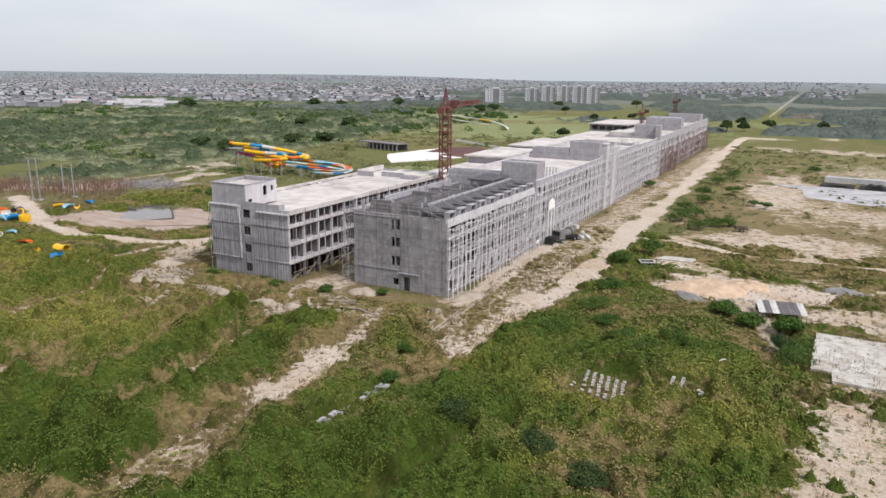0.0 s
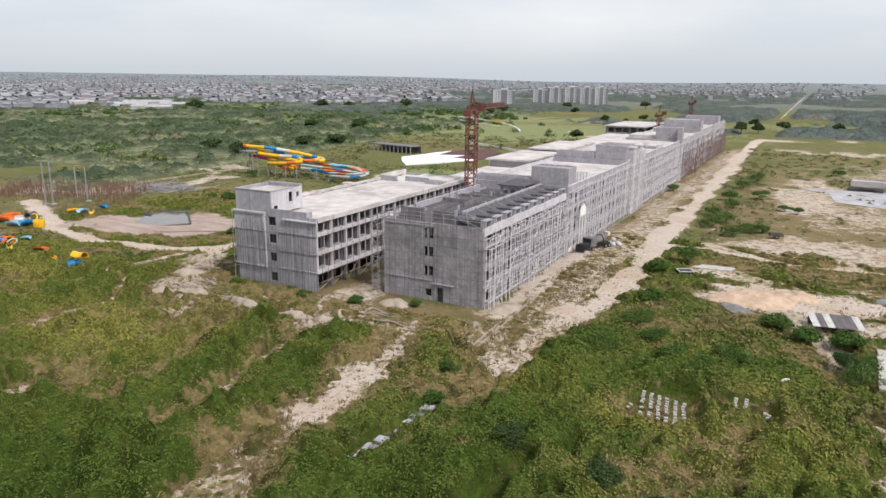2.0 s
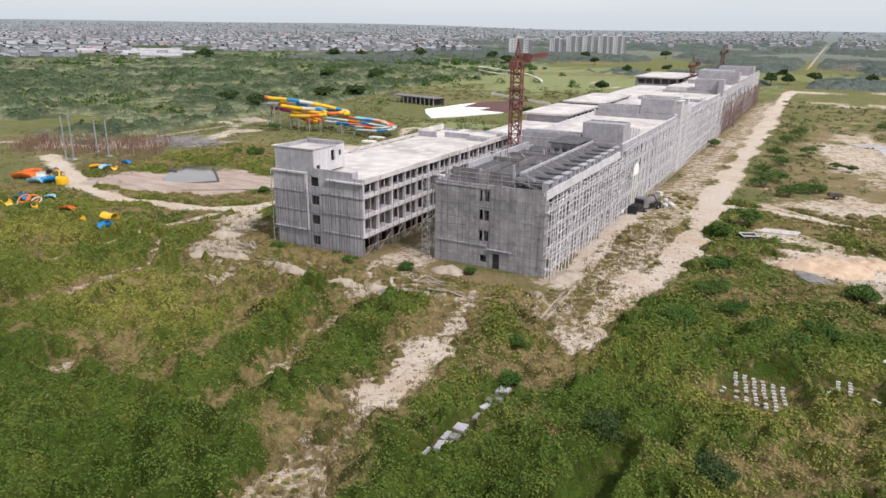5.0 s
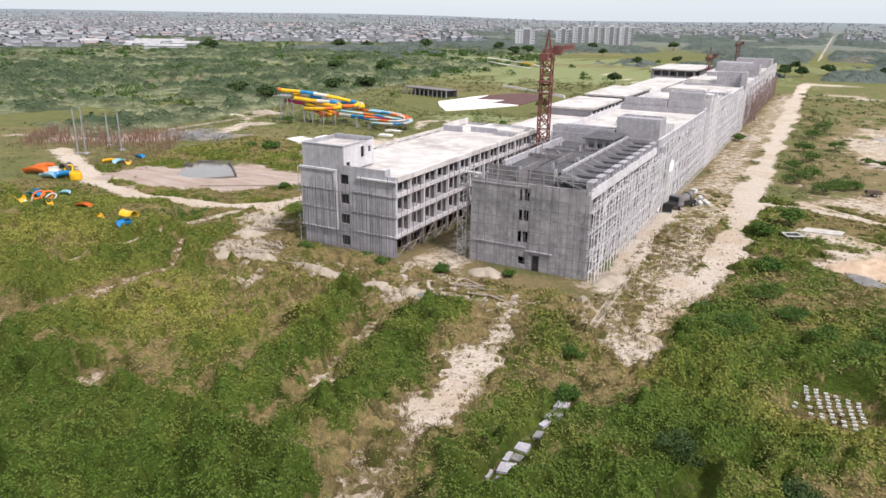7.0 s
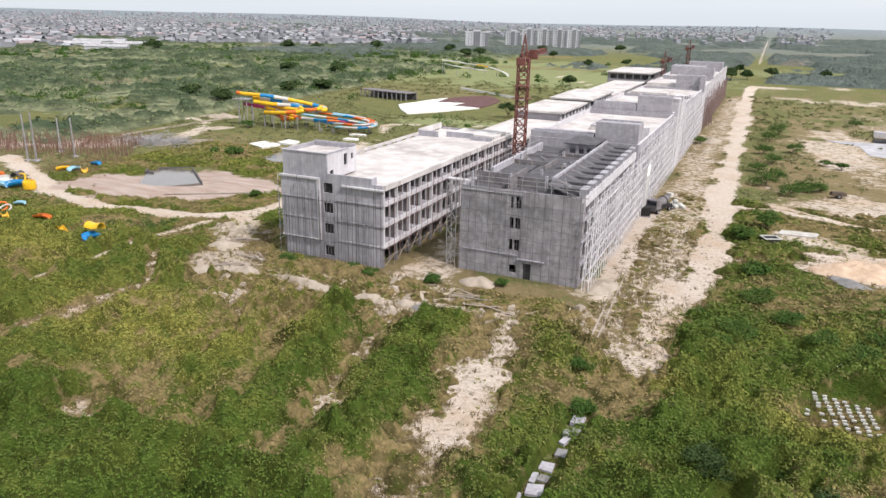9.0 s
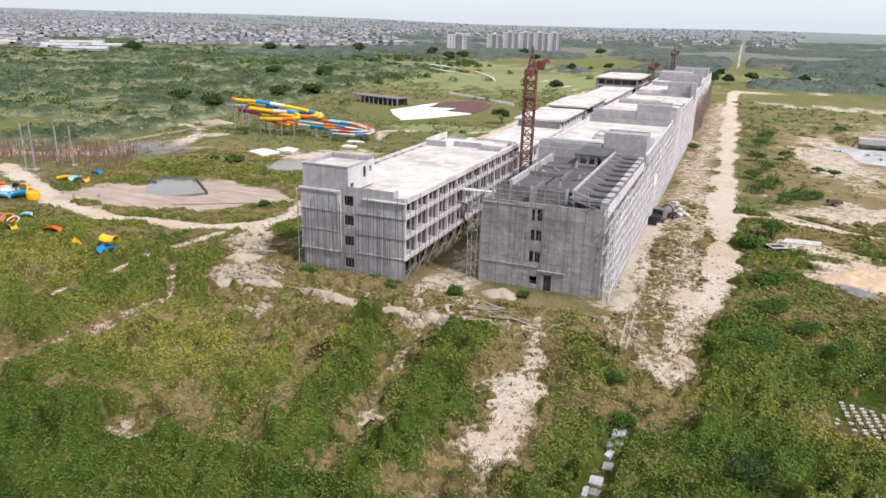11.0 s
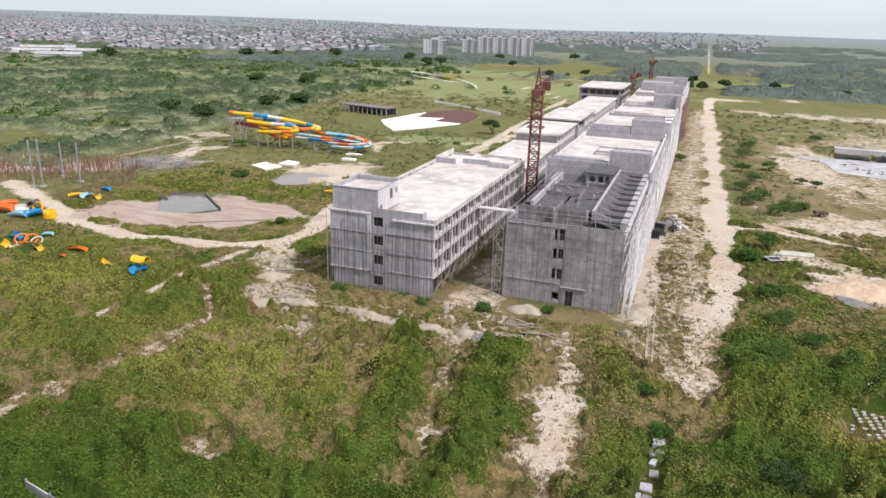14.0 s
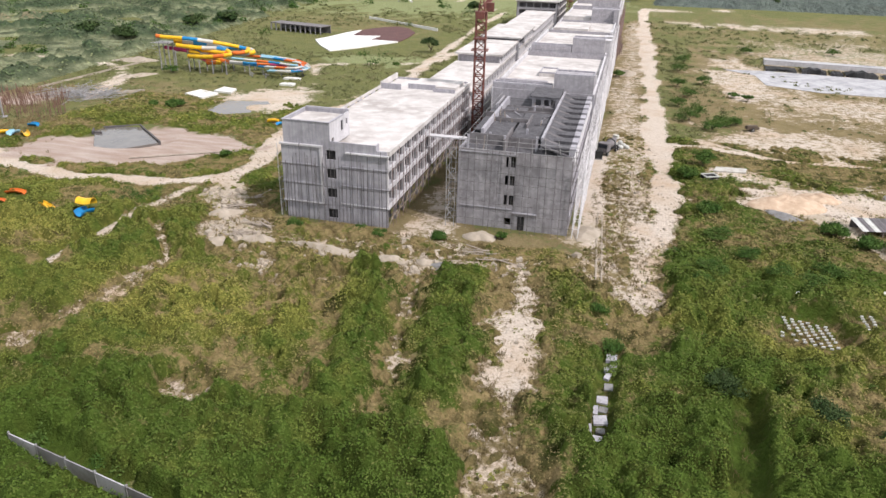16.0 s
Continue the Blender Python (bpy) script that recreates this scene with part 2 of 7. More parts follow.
def ground_material():
    k = Nodes("ground_cover", 0.95)
    k.b.inputs["Specular IOR Level"].default_value = 0.08
    p = k.place()
    big, mid, fine = k.noise(p, 0.035, 4.0), k.noise(p, 0.16, 5.0), k.noise(p, 1.1, 5.0, 0.3, 0.7)
    tiny = k.noise(p, 2.6, 6.0, 0.32, 0.68, 0.7)
    veg = k.mix(big, (0.15, 0.185, 0.055), (0.24, 0.235, 0.09))
    veg = k.mix(mid, veg, (0.14, 0.165, 0.06))
    veg = k.mix(k.math("MULTIPLY", fine, 0.55), veg, (0.20, 0.155, 0.075))
    veg = k.mix(k.math("MULTIPLY", tiny, 0.4), veg, (0.055, 0.075, 0.025))
    lump = k.noise(p, 0.45, 6.0, 0.3, 0.7, 0.7)
    rag = k.math("SUBTRACT", k.math("ADD", k.math("ADD", k.math("MULTIPLY", fine, 0.35), k.math("MULTIPLY", tiny, 0.3)), k.math("MULTIPLY", lump, 0.55)), 0.6)

    def spread(name, amount):
        return k.step(k.math("ADD", k.attr(name), k.math("MULTIPLY", rag, amount)), 0.3, 0.78)

    lush = k.mix(fine, (0.215, 0.25, 0.110), (0.265, 0.28, 0.14))
    c = k.mix(spread("lush", 0.5), veg, lush)
    # greyer, then bluer far off: haze carried by the ground colour
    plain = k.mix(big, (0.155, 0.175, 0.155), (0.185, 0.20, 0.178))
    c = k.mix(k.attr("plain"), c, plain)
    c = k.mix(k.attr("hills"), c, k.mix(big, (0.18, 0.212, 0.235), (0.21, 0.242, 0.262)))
    dry = k.mix(mid, (0.31, 0.245, 0.13), (0.21, 0.165, 0.08))
    dry = k.mix(k.math("MULTIPLY", tiny, 0.5), dry, (0.11, 0.085, 0.045))
    c = k.mix(spread("dry", 1.3), c, dry)
    sand = k.mix(fine, (0.72, 0.635, 0.56), (0.60, 0.51, 0.43))
    sand = k.mix(k.math("MULTIPLY", k.noise(p, 1.9, 5.0, 0.5, 0.72, 0.7), 0.75), sand, (0.26, 0.20, 0.13))
    sand = k.mix(k.math("MULTIPLY", k.noise(p, 0.09, 3.0, 0.45, 0.7), 0.7), sand, (0.50, 0.36, 0.24))
    c = k.mix(spread("soil", 1.5), c, sand)
    rub = k.mix(fine, (0.58, 0.505, 0.415), (0.40, 0.325, 0.24))
    c = k.mix(spread("rubble", 1.3), c, rub)
    mud = k.mix(k.noise(k.place((0.12, 0.5, 1)), 1.0, 5.0), (0.52, 0.43, 0.385), (0.40, 0.30, 0.25))
    c = k.mix(spread("mud", 0.25), c, mud)
    grit = k.noise(p, 4.0, 4.0, 0.3, 0.7)
    c = k.mix(k.math("MULTIPLY", grit, 0.35), c, k.mix(0.5, c, (0.06, 0.055, 0.04)))
    k.bump(k.math("ADD", grit, k.math("ADD", fine, tiny)), 0.8, 0.2)
    return k.color(c)


M_GROUND = ground_material()


# ---- building helpers ----
def box(bm, x0, x1, y0, y1, z0, z1):
    v = [bm.verts.new((x, y, z)) for z in (z0, z1) for y in (y0, y1) for x in (x0, x1)]
    for f in ((0, 2, 3, 1), (4, 5, 7, 6), (0, 1, 5, 4), (1, 3, 7, 5), (3, 2, 6, 7), (2, 0, 4, 6)):
        bm.faces.new([v[i] for i in f])


def boxes(*rows):
    bm = bmesh.new()
    for r in rows:
        box(bm, *r)
    return bm


def prism(bm, ring, z0, z1):
    """An upright prism on a ring of (x, y), given anticlockwise."""
    lo, hi = [bm.verts.new((x, y, z0)) for x, y in ring], [bm.verts.new((x, y, z1)) for x, y in ring]
    n = len(ring)
    bm.faces.new(lo[::-1])
    bm.faces.new(hi)
    for i in range(n):
        bm.faces.new((lo[i], lo[(i + 1) % n], hi[(i + 1) % n], hi[i]))


def beam(bm, a, b, r, sides=4, r2=None):
    """A bar from a to b."""
    a, b = Vector(a), Vector(b)
    d = (b - a).normalized()
    u = d.orthogonal().normalized()
    w = d.cross(u)
    rings = []
    for p, q in ((a, r), (b, r if r2 is None else r2)):
        rings.append([bm.verts.new(p + (u * math.cos(2 * math.pi * (i + 0.5) / sides) + w * math.sin(2 * math.pi * (i + 0.5) / sides)) * q) for i in range(sides)])
    bm.faces.new(rings[0][::-1])
    bm.faces.new(rings[1])
    for i in range(sides):
        bm.faces.new((rings[0][i], rings[0][(i + 1) % sides], rings[1][(i + 1) % sides], rings[1][i]))


def finish(name, bm, material):
    me = bpy.data.meshes.new(name)
    bm.to_mesh(me)
    bm.free()
    me.materials.append(material)
    return me


def part(name, bm, material, parent, label=""):
    """Links a bmesh, or a mesh that is shared, as one part under its thing."""
    me = bm if isinstance(bm, bpy.types.Mesh) else finish(name, bm, material)
    ob = new(name, me)
    ob.parent = parent
    return tagged(ob, label)


def thing(name, label, category, x=0, y=0, z=0, rz=0, group="", kind=""):
    ob = new(name)
    ob.matrix_world = pose(x, y, z, 0, 0, rz)
    return tagged(ob, label, category, group, kind)


def solid(name, bm, material, label, category, group="", kind="", at=None):
    ob = new(name, finish(name, bm, material))
    if at is not None:
        ob.matrix_world = at
    return tagged(ob, label, category, group, kind)


def from_arrays(name, verts, faces_per, n_corner, material, tone=None, dryness=None):
    """A mesh of loose polygons, all with n_corner corners in order."""
    me = bpy.data.meshes.new(name)
    nv = len(verts)
    nf = nv // n_corner
    me.vertices.add(nv)
    me.vertices.foreach_set("co", verts.astype(np.float32).ravel())
    me.loops.add(nv)
    me.loops.foreach_set("vertex_index", np.arange(nv, dtype=np.int32))
    me.polygons.add(nf)
    me.polygons.foreach_set("loop_start", np.arange(0, nv, n_corner, dtype=np.int32))
    for key, values in (("tone", tone), ("dryness", dryness)):
        if values is not None:
            at = me.attributes.new(key, "FLOAT", "POINT")
            at.data.foreach_set("value", values.astype(np.float32))
    me.update(calc_edges=True)
    me.materials.append(material)
    return me


def wall_cells(u0, u1, z0, z1, holes):
    """Splits a wall's face into rectangles round its holes."""
    us = sorted({min(max(u, u0), u1) for u in (u0, u1, *[h[0] for h in holes], *[h[1] for h in holes])})
    zs = sorted({min(max(z, z0), z1) for z in (z0, z1, *[h[2] for h in holes], *[h[3] for h in holes])})
    out = []
    for a, b in zip(us, us[1:]):
        run = None
        for c, d in zip(zs, zs[1:]):
            mid_u, mid_z = (a + b) / 2, (c + d) / 2
            open_here = any(h[0] < mid_u < h[1] and h[2] < mid_z < h[3] for h in holes)
            if open_here:
                if run:
                    out.append((a, b, *run))
                run = None
            else:
                run = (run[0], d) if run else (c, d)
        if run:
            out.append((a, b, *run))
    return out


def wall_x(x0, x1, y0, y1, z0, z1, holes=()):
    """A wall that runs along y, between the planes x0 and x1."""
    bm = bmesh.new()
    for a, b, c, d in wall_cells(y0, y1, z0, z1, holes):
        box(bm, x0, x1, a, b, c, d)
    return bm


def wall_y(y0, y1, x0, x1, z0, z1, holes=()):
    bm = bmesh.new()
    for a, b, c, d in wall_cells(x0, x1, z0, z1, holes):
        box(bm, a, b, y0, y1, c, d)
    return bm


# ---- the lie of the land ----
def lattice(x, y, scale, seed):
    """Smooth value noise between 0 and 1 on arrays of places."""
    x, y = np.asarray(x, float) / scale, np.asarray(y, float) / scale
    xi, yi = np.floor(x).astype(np.int64), np.floor(y).astype(np.int64)
    fx, fy = x - xi, y - yi
    fx, fy = fx * fx * (3 - 2 * fx), fy * fy * (3 - 2 * fy)

    def h(i, j):
        n = (i * 374761393 + j * 668265263 + seed * 974634777) & 0x7FFFFFFF
        n = ((n ^ (n >> 13)) * 1274126177) & 0x7FFFFFFF
        return ((n ^ (n >> 16)) & 0xFFFF) / 65535.0

    return (h(xi, yi) * (1 - fx) + h(xi + 1, yi) * fx) * (1 - fy) + (h(xi, yi + 1) * (1 - fx) + h(xi + 1, yi + 1) * fx) * fy


def rough_noise(x, y, scale, seed):
    return 0.55 * lattice(x, y, scale, seed) + 0.3 * lattice(x, y, scale / 2.3, seed + 7) + 0.15 * lattice(x, y, scale / 5.1, seed + 13)


def line_dist(x, y, pts):
    best = np.full(np.shape(x), 1e9)
    for (ax, ay), (bx, by) in zip(pts, pts[1:]):
        dx, dy = bx - ax, by - ay
        t = np.clip(((x - ax) * dx + (y - ay) * dy) / (dx * dx + dy * dy), 0, 1)
        best = np.minimum(best, np.hypot(x - ax - t * dx, y - ay - t * dy))
    return best


def ease(v):
    v = np.clip(v, 0, 1)
    return v * v * (3 - 2 * v)


COVER = {"soil": [], "rubble": [], "mud": [], "dry": [], "lush": [], "plain": [], "hills": []}


def track(kind, pts, half, power=1.0, edge=0.6):
    COVER[kind].append(("line", pts, half, power, edge))


def patch(kind, x, y, rx, ry, power=1.0, turn=0, edge=0.6):
    COVER[kind].append(("spot", (x, y, rx, ry, radians(turn)), 1.0, power, edge))


def cover(kind, x, y):
    """How much of a kind of ground cover there is at each place, 0 to 1."""
    out = np.zeros(np.shape(x))
    wob = rough_noise(x, y, 7.0, 3) - 0.5
    for form, data, half, power, edge in COVER[kind]:
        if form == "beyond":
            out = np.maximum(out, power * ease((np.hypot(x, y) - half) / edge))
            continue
        if form == "line":
            d = line_dist(x, y, data) / half
        else:
            cx, cy, rx, ry, a = data
            ux, uy = (x - cx) * math.cos(a) + (y - cy) * math.sin(a), (y - cy) * math.cos(a) - (x - cx) * math.sin(a)
            d = np.hypot(ux / rx, uy / ry)
        edge = min(1.5, edge * 1.9)
        out = np.maximum(out, power * ease((1 + edge * 0.5 + wob * min(edge, 1.0) * 2.0 - d) / edge))
    return out


# the road beside the long block and the tracks that leave it
track("soil", [(14, 6), (16.4, 16), (16.8, 32), (16.4, 60), (15.6, 90), (15.0, 145), (14.2, 230), (12.6, 340), (13.2, 400)], 3.0, 1.15, 0.5)
track("soil", [(8, -8), (9, 20), (9, 62)], 7.0, 0.52, 0.9)
track("soil", [(12, 700), (9.5, 1980)], 1.5, 0.6, 0.6)
track("soil", [(12.5, 60), (11, 38), (12, 16), (12.5, 0)], 3.0, 0.62, 0.9)
track("soil", [(3.5, 56), (3.0, 30), (3.2, 8), (4.5, -1)], 2.1, 0.9)
track("soil", [(18, 66), (28, 66), (44, 60), (75, 62)], 1.6, 0.9)
track("soil", [(18, 66), (26, 72), (40, 62)], 0.9, 0.8)
track("soil", [(13.5, 2), (12, -18)], 3.8, 0.72, 0.9)
track("dry", [(12, -8), (11, -24)], 7.0, 1.0, 0.8)
track("soil", [(7, 62), (8, 140), (8, 330)], 5.0, 0.53, 0.9)
track("dry", [(9, -14), (9, 60), (9, 140), (9, 330)], 10.0, 1.1, 0.8)
# bare strip through the weeds in front
track("soil", [(-6, -12), (-2.6, -22), (-3.2, -31)], 2.4, 0.62, 1.0)
track("soil", [(-2.4, -28), (-3.0, -34), (-1.6, -40)], 4.2, 0.92, 1.1)
track("soil", [(-1.8, -42), (-1.4, -62)], 3.6, 0.5, 1.2)
track("dry", [(-6, -12), (-2.5, -30), (-1.6, -64)], 7.0, 1.15, 0.8)
track("dry", [(-60, -10), (-34, -18), (-8, -12), (8, -8)], 8.0, 0.8, 1.0)
patch("dry", 2, -10, 7, 6, 1.0)
patch("dry", 33.6, -20, 4.2, 4.4, 0.8)
patch("dry", 42.4, -16, 3.2, 3.4, 0.7)
for bx, by, br in ((-17, -41, 4), (-37, -53, 4), (-31, -23, 4), (-26, -22, 2.5), (-38, -26, 5), (-16, -30, 2), (-15, -22, 2), (38, -42, 2.4), (16, -38, 2)):
    patch("soil", bx, by, br * 0.7, br * 0.5, 0.52, 0, 1.2)
    patch("dry", bx, by, br * 2.0, br * 1.6, 0.9, 0, 1.2)
# strips between the rows of weeds
track("dry", [(-21, -17), (-18.2, -32), (-16, -42), (-15, -52)], 2.2, 0.9, 0.8)
track("soil", [(-21, -17), (-18.2, -32), (-16, -42), (-15, -50)], 1.3, 0.49, 1.2)
track("dry", [(-33, -24), (-27, -37), (-25, -46)], 1.8, 0.8, 1.0)
track("dry", [(-12, -14), (-9, -30), (-8, -50), (-7, -64)], 2.4, 0.9, 1.0)
for bx, by, br in ((-16.5, -40, 3.5), (-15.4, -49, 2.4), (-36.5, -26, 3.0), (-31, -23, 2.6), (-36, -30, 2.2), (-44, -22, 3.0), (-25, -37, 1.8)):
    patch("soil", bx, by, br, br * 0.6, 0.58, 60, 1.3)
patch("dry", -38, -24, 14, 7, 0.85, -20, 1.0)
patch("dry", -178, 52, 34, 16, 0.95, 30, 0.7)
# broken ground along the foot of the two blocks
track("rubble", [(-56, -8), (-50, -12), (-34, -15.5), (-22, -15), (-10, -12.5)], 2.0, 0.6, 1.0)
track("dry", [(-52, -7), (-38, -8), (-20, -9), (-6, -6)], 5.0, 1.0, 0.8)
track("rubble", [(-63, 2), (-57, -8), (-54, -14)], 5.5, 0.72, 1.0)
patch("soil", -54, -10, 6, 4, 0.55, 0, 1.2)
track("soil", [(-50, -12), (-36, -13), (-24, -12)], 3.0, 0.52, 1.2)
patch("dry", -57, -6, 11, 13, 0.95)
track("soil", [(-68, 10), (-62, 2), (-56, -8)], 3.0, 0.75, 0.9)
track("dry", [(-23, -8), (-23, 0), (-23, 130)], 6.0, 1.0, 0.4)
track("soil", [(-25, -6), (-24, 10), (-23, 60)], 2.2, 0.62, 0.9)
patch("rubble", 3.4, 4.5, 3.4, 5.5, 1.0)
track("soil", [(-15, -9), (-22, -6), (-24, 20)], 3.0, 0.6, 0.9)
# curved earth road round the muddy pond
track("soil", [(-160, 26), (-132, 14), (-117, 6), (-99, 2.7), (-82, 3.9), (-68, 10), (-66, 22), (-71, 36), (-74, 62)], 2.5, 1.0, 0.4)
track("soil", [(-71, 4), (-73, -7.5), (-73.4, -18.5), (-75, -32)], 1.1, 0.8, 0.8)
track("soil", [(-58, -24), (-58.6, -33), (-60, -42), (-62, -50), (-63, -66)], 2.2, 0.54, 1.4)
track("soil", [(-66, -14), (-58, -24)], 1.2, 0.55, 1.2)
track("dry", [(-62, -16), (-58.6, -33), (-60, -42), (-62, -50)], 4.0, 0.9, 1.0)
track("soil", [(-140, 60), (-155, 95), (-170, 108), (-215, 110)], 2.6, 0.8)
patch("mud", -101, 23, 23, 13.5, 1.0, 22, 0.25)
patch("mud", -85, 29, 12, 8, 1.0, 20, 0.3)
patch("soil", -92, 78, 13, 15, 0.9, -40)
track("soil", [(-74, 62), (-62, 96), (-66, 150), (-56, 215), (-50, 300), (-58, 340)], 2.6, 0.85)
track("soil", [(-95, 115), (-104, 132), (-92, 140), (-66, 150)], 1.5, 0.8)
# distance haze put into ground colour: plain past 700 m, hills past 2300
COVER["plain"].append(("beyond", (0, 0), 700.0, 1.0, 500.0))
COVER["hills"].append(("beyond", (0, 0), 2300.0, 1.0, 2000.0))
patch("lush", -86, 150, 18, 11, 1.0, 10)
track("soil", [(-66.7, 133.5), (-67.1, 182), (-71, 269), (-70.4, 335), (-90, 370), (-121, 415)], 1.7, 0.8)
patch("dry", -220, 690, 50, 16, 1.1, -20, 0.5)
patch("lush", -130, 400, 120, 110, 0.8, 10)
patch("lush", 20, 560, 150, 60, 0.55)
patch("lush", -230, 520, 130, 70, 0.75)
patch("lush", -480, 330, 130, 26, 0.7, 20)
patch("lush", -560, 600, 160, 40, 0.7, 25)
patch("dry", -150, 480, 110, 16, 0.7, 5)
patch("dry", -125, 70, 30, 22, 0.6)
patch("dry", -150, 30, 26, 22, 0.6)
patch("dry", -140, 250, 60, 40, 0.5)
# sandy waste ground on the far side of the road
patch("soil", 47, 34, 17, 10, 0.95, 15)
patch("soil", 36, 44, 12, 5, 0.7)
patch("soil", 63, -24, 9, 17, 0.82)
patch("soil", 66, 24, 12, 8, 0.8)
patch("soil", 52, 78, 26, 12, 0.66)
patch("soil", 48, 160, 14, 38, 0.68)
patch("soil", 75, 120, 28, 22, 0.58)
patch("soil", 95, 230, 40, 50, 0.55, 0, 1.2)
patch("soil", 90, 330, 60, 14, 0.7)
track("soil", [(13, 399), (43, 407), (82, 433), (200, 440), (420, 420)], 3.4, 0.85)
patch("dry", 68, 115, 52, 130, 1.05, 0, 0.6)
patch("mud", -168, 48, 25, 9, 0.75, 30, 0.8)
patch("dry", 50, 30, 26, 30, 0.75)
patch("dry", 120, 300, 110, 100, 0.6)
patch("rubble", 70, 178, 16, 12, 1.0)
track("rubble", [(44, 24), (50, 14), (54, 4)], 2.6, 0.9)


def height(x, y):
    """The ground's height: level round the blocks, a little lower towards the weeds in front, low hills far away."""
    x, y = np.asarray(x, float), np.asarray(y, float)
    near = ease((-y - 8) / 22)
    z = -0.9 * near + (rough_noise(x, y, 26, 21) - 0.5) * 0.5 * ease((np.hypot(np.maximum(np.abs(x + 24) - 30, 0), np.maximum(np.abs(y - 160) - 165, 0)) - 2) / 12)
    z = z - 0.8 * ease((1.1 - np.hypot((x + 106) / 13, (y - 30) / 9)) / 0.3)
    dist = np.hypot(x, y)
    z = z + ease((dist - 2500) / 2300) * (14 + 20 * lattice(x, y, 900, 5) + 12 * ease((-x - 1200) / 1500))
    return z


def axis(lo, hi, fine, far, grow=1.09):
    inner = list(np.arange(lo, hi + fine / 2, fine))
    up, step = [inner[-1]], fine
    while up[-1] < far:
        step *= grow
        up.append(up[-1] + step)
    down, step = [inner[0]], fine
    while down[-1] > -far:
        step *= grow
        down.append(down[-1] - step)
    return np.array(down[:0:-1] + inner + up[1:])


def build_ground():
    xs, ys = axis(-130, 75, 0.95, 4500), axis(-80, 75, 0.95, 4500, 1.055)
    gx, gy = np.meshgrid(xs, ys)
    gz = height(gx, gy)
    nx, ny = len(xs), len(ys)
    me = bpy.data.meshes.new("ground")
    me.vertices.add(nx * ny)
    me.vertices.foreach_set("co", np.stack([gx, gy, gz], -1).astype(np.float32).ravel())
    i = (np.arange(ny - 1)[:, None] * nx + np.arange(nx - 1)[None, :]).ravel()
    quads = np.stack([i, i + 1, i + nx + 1, i + nx], -1).astype(np.int32)
    me.loops.add(quads.size)
    me.loops.foreach_set("vertex_index", quads.ravel())
    me.polygons.add(len(quads))
    me.polygons.foreach_set("loop_start", np.arange(0, quads.size, 4, dtype=np.int32))
    me.polygons.foreach_set("use_smooth", np.ones(len(quads), bool))
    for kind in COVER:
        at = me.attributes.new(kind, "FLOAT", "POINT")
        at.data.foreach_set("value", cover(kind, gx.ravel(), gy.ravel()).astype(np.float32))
    me.update(calc_edges=True)
    me.materials.append(M_GROUND)
    return tagged(new("ground", me), "weedy building-site ground with sandy bare tracks", "ground", kind="structure")


build_ground()


# ---- the unfinished hotel: two long rows of concrete blocks ----
FLOORS = (0.0, 3.75, 7.1, 10.4)


def rows_of_holes(u0, u1, bay, width, sill, head, floors=FLOORS, skip=()):
    """Window openings, one in each bay of each storey."""
    n = max(1, round((u1 - u0) / bay))
    w = (u1 - u0) / n
    return [(u0 + (i + 0.5) * w - width / 2, u0 + (i + 0.5) * w + width / 2, z + sill, z + head) for z in floors for i in range(n) if (i, z) not in skip]


def put(name, mesh, parent, m, label=""):
    ob = new(name, mesh)
    ob.parent = parent
    ob.matrix_local = m
    return tagged(ob, label)


def floors_of(parent, x0, x1, y0, y1, levels, material):
    for z in levels:
        part("floor_slab", boxes((x0, x1, y0, y1, z - 0.18, z)), material, parent)


def section(y0, y1, x0, x1, top, deck, label, east_mat=M_CONC, bay=3.6, width=2.2, south=True, north=True, wall_mat=M_CONC_R):
    """One stretch of the eastern row: walls with window openings, floors, roof deck and parapet."""
    th = thing("hotel_block", label, "building", group="blocks of the eastern row")
    levels = [z for z in FLOORS if z < deck - 2.5]
    t = 0.32
    part("east_wall", wall_x(x1 - t, x1, y0, y1, -0.6, top, rows_of_holes(y0 + 0.6, y1 - 0.6, bay, width, 0.5, 2.75, levels)), east_mat, th, "plastered wall with open window holes")
    part("west_wall", wall_x(x0, x0 + t, y0, y1, -0.6, top, rows_of_holes(y0 + 0.6, y1 - 0.6, bay * 1.1, 1.6, 0.85, 2.6, levels)), M_PALE, th)
    if south:
        part("south_wall", wall_y(y0, y0 + t, x0 + t, x1 - t, -0.6, top), wall_mat, th)
    if north:
        part("north_wall", wall_y(y1 - t, y1, x0 + t, x1 - t, -0.6, top), wall_mat, th)
    # inner walls coloured dark so the window holes read as shaded
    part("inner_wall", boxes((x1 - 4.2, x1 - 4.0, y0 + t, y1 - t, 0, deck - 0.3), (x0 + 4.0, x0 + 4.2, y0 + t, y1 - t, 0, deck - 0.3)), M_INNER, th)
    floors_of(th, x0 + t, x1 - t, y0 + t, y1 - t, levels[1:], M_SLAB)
    part("roof_deck", boxes((x0 + t, x1 - t, y0 + t, y1 - t, deck - 0.25, deck)), M_ROOF, th, "bright screeded roof deck with damp stains")
    # sill bands and frames stand a little proud of the wall
    for z in levels[1:]:
        part("floor_band", boxes((x1, x1 + 0.12, y0, y1, z - 0.3, z + 0.02)), M_PALE, th)
    part("coping", boxes((x1 - t - 0.06, x1 + 0.08, y0, y1, top, top + 0.12)), M_PALE, th)
    part("coping", boxes((x0 - 0.08, x0 + t + 0.06, y0, y1, top, top + 0.12)), M_PALE, th)
    return th


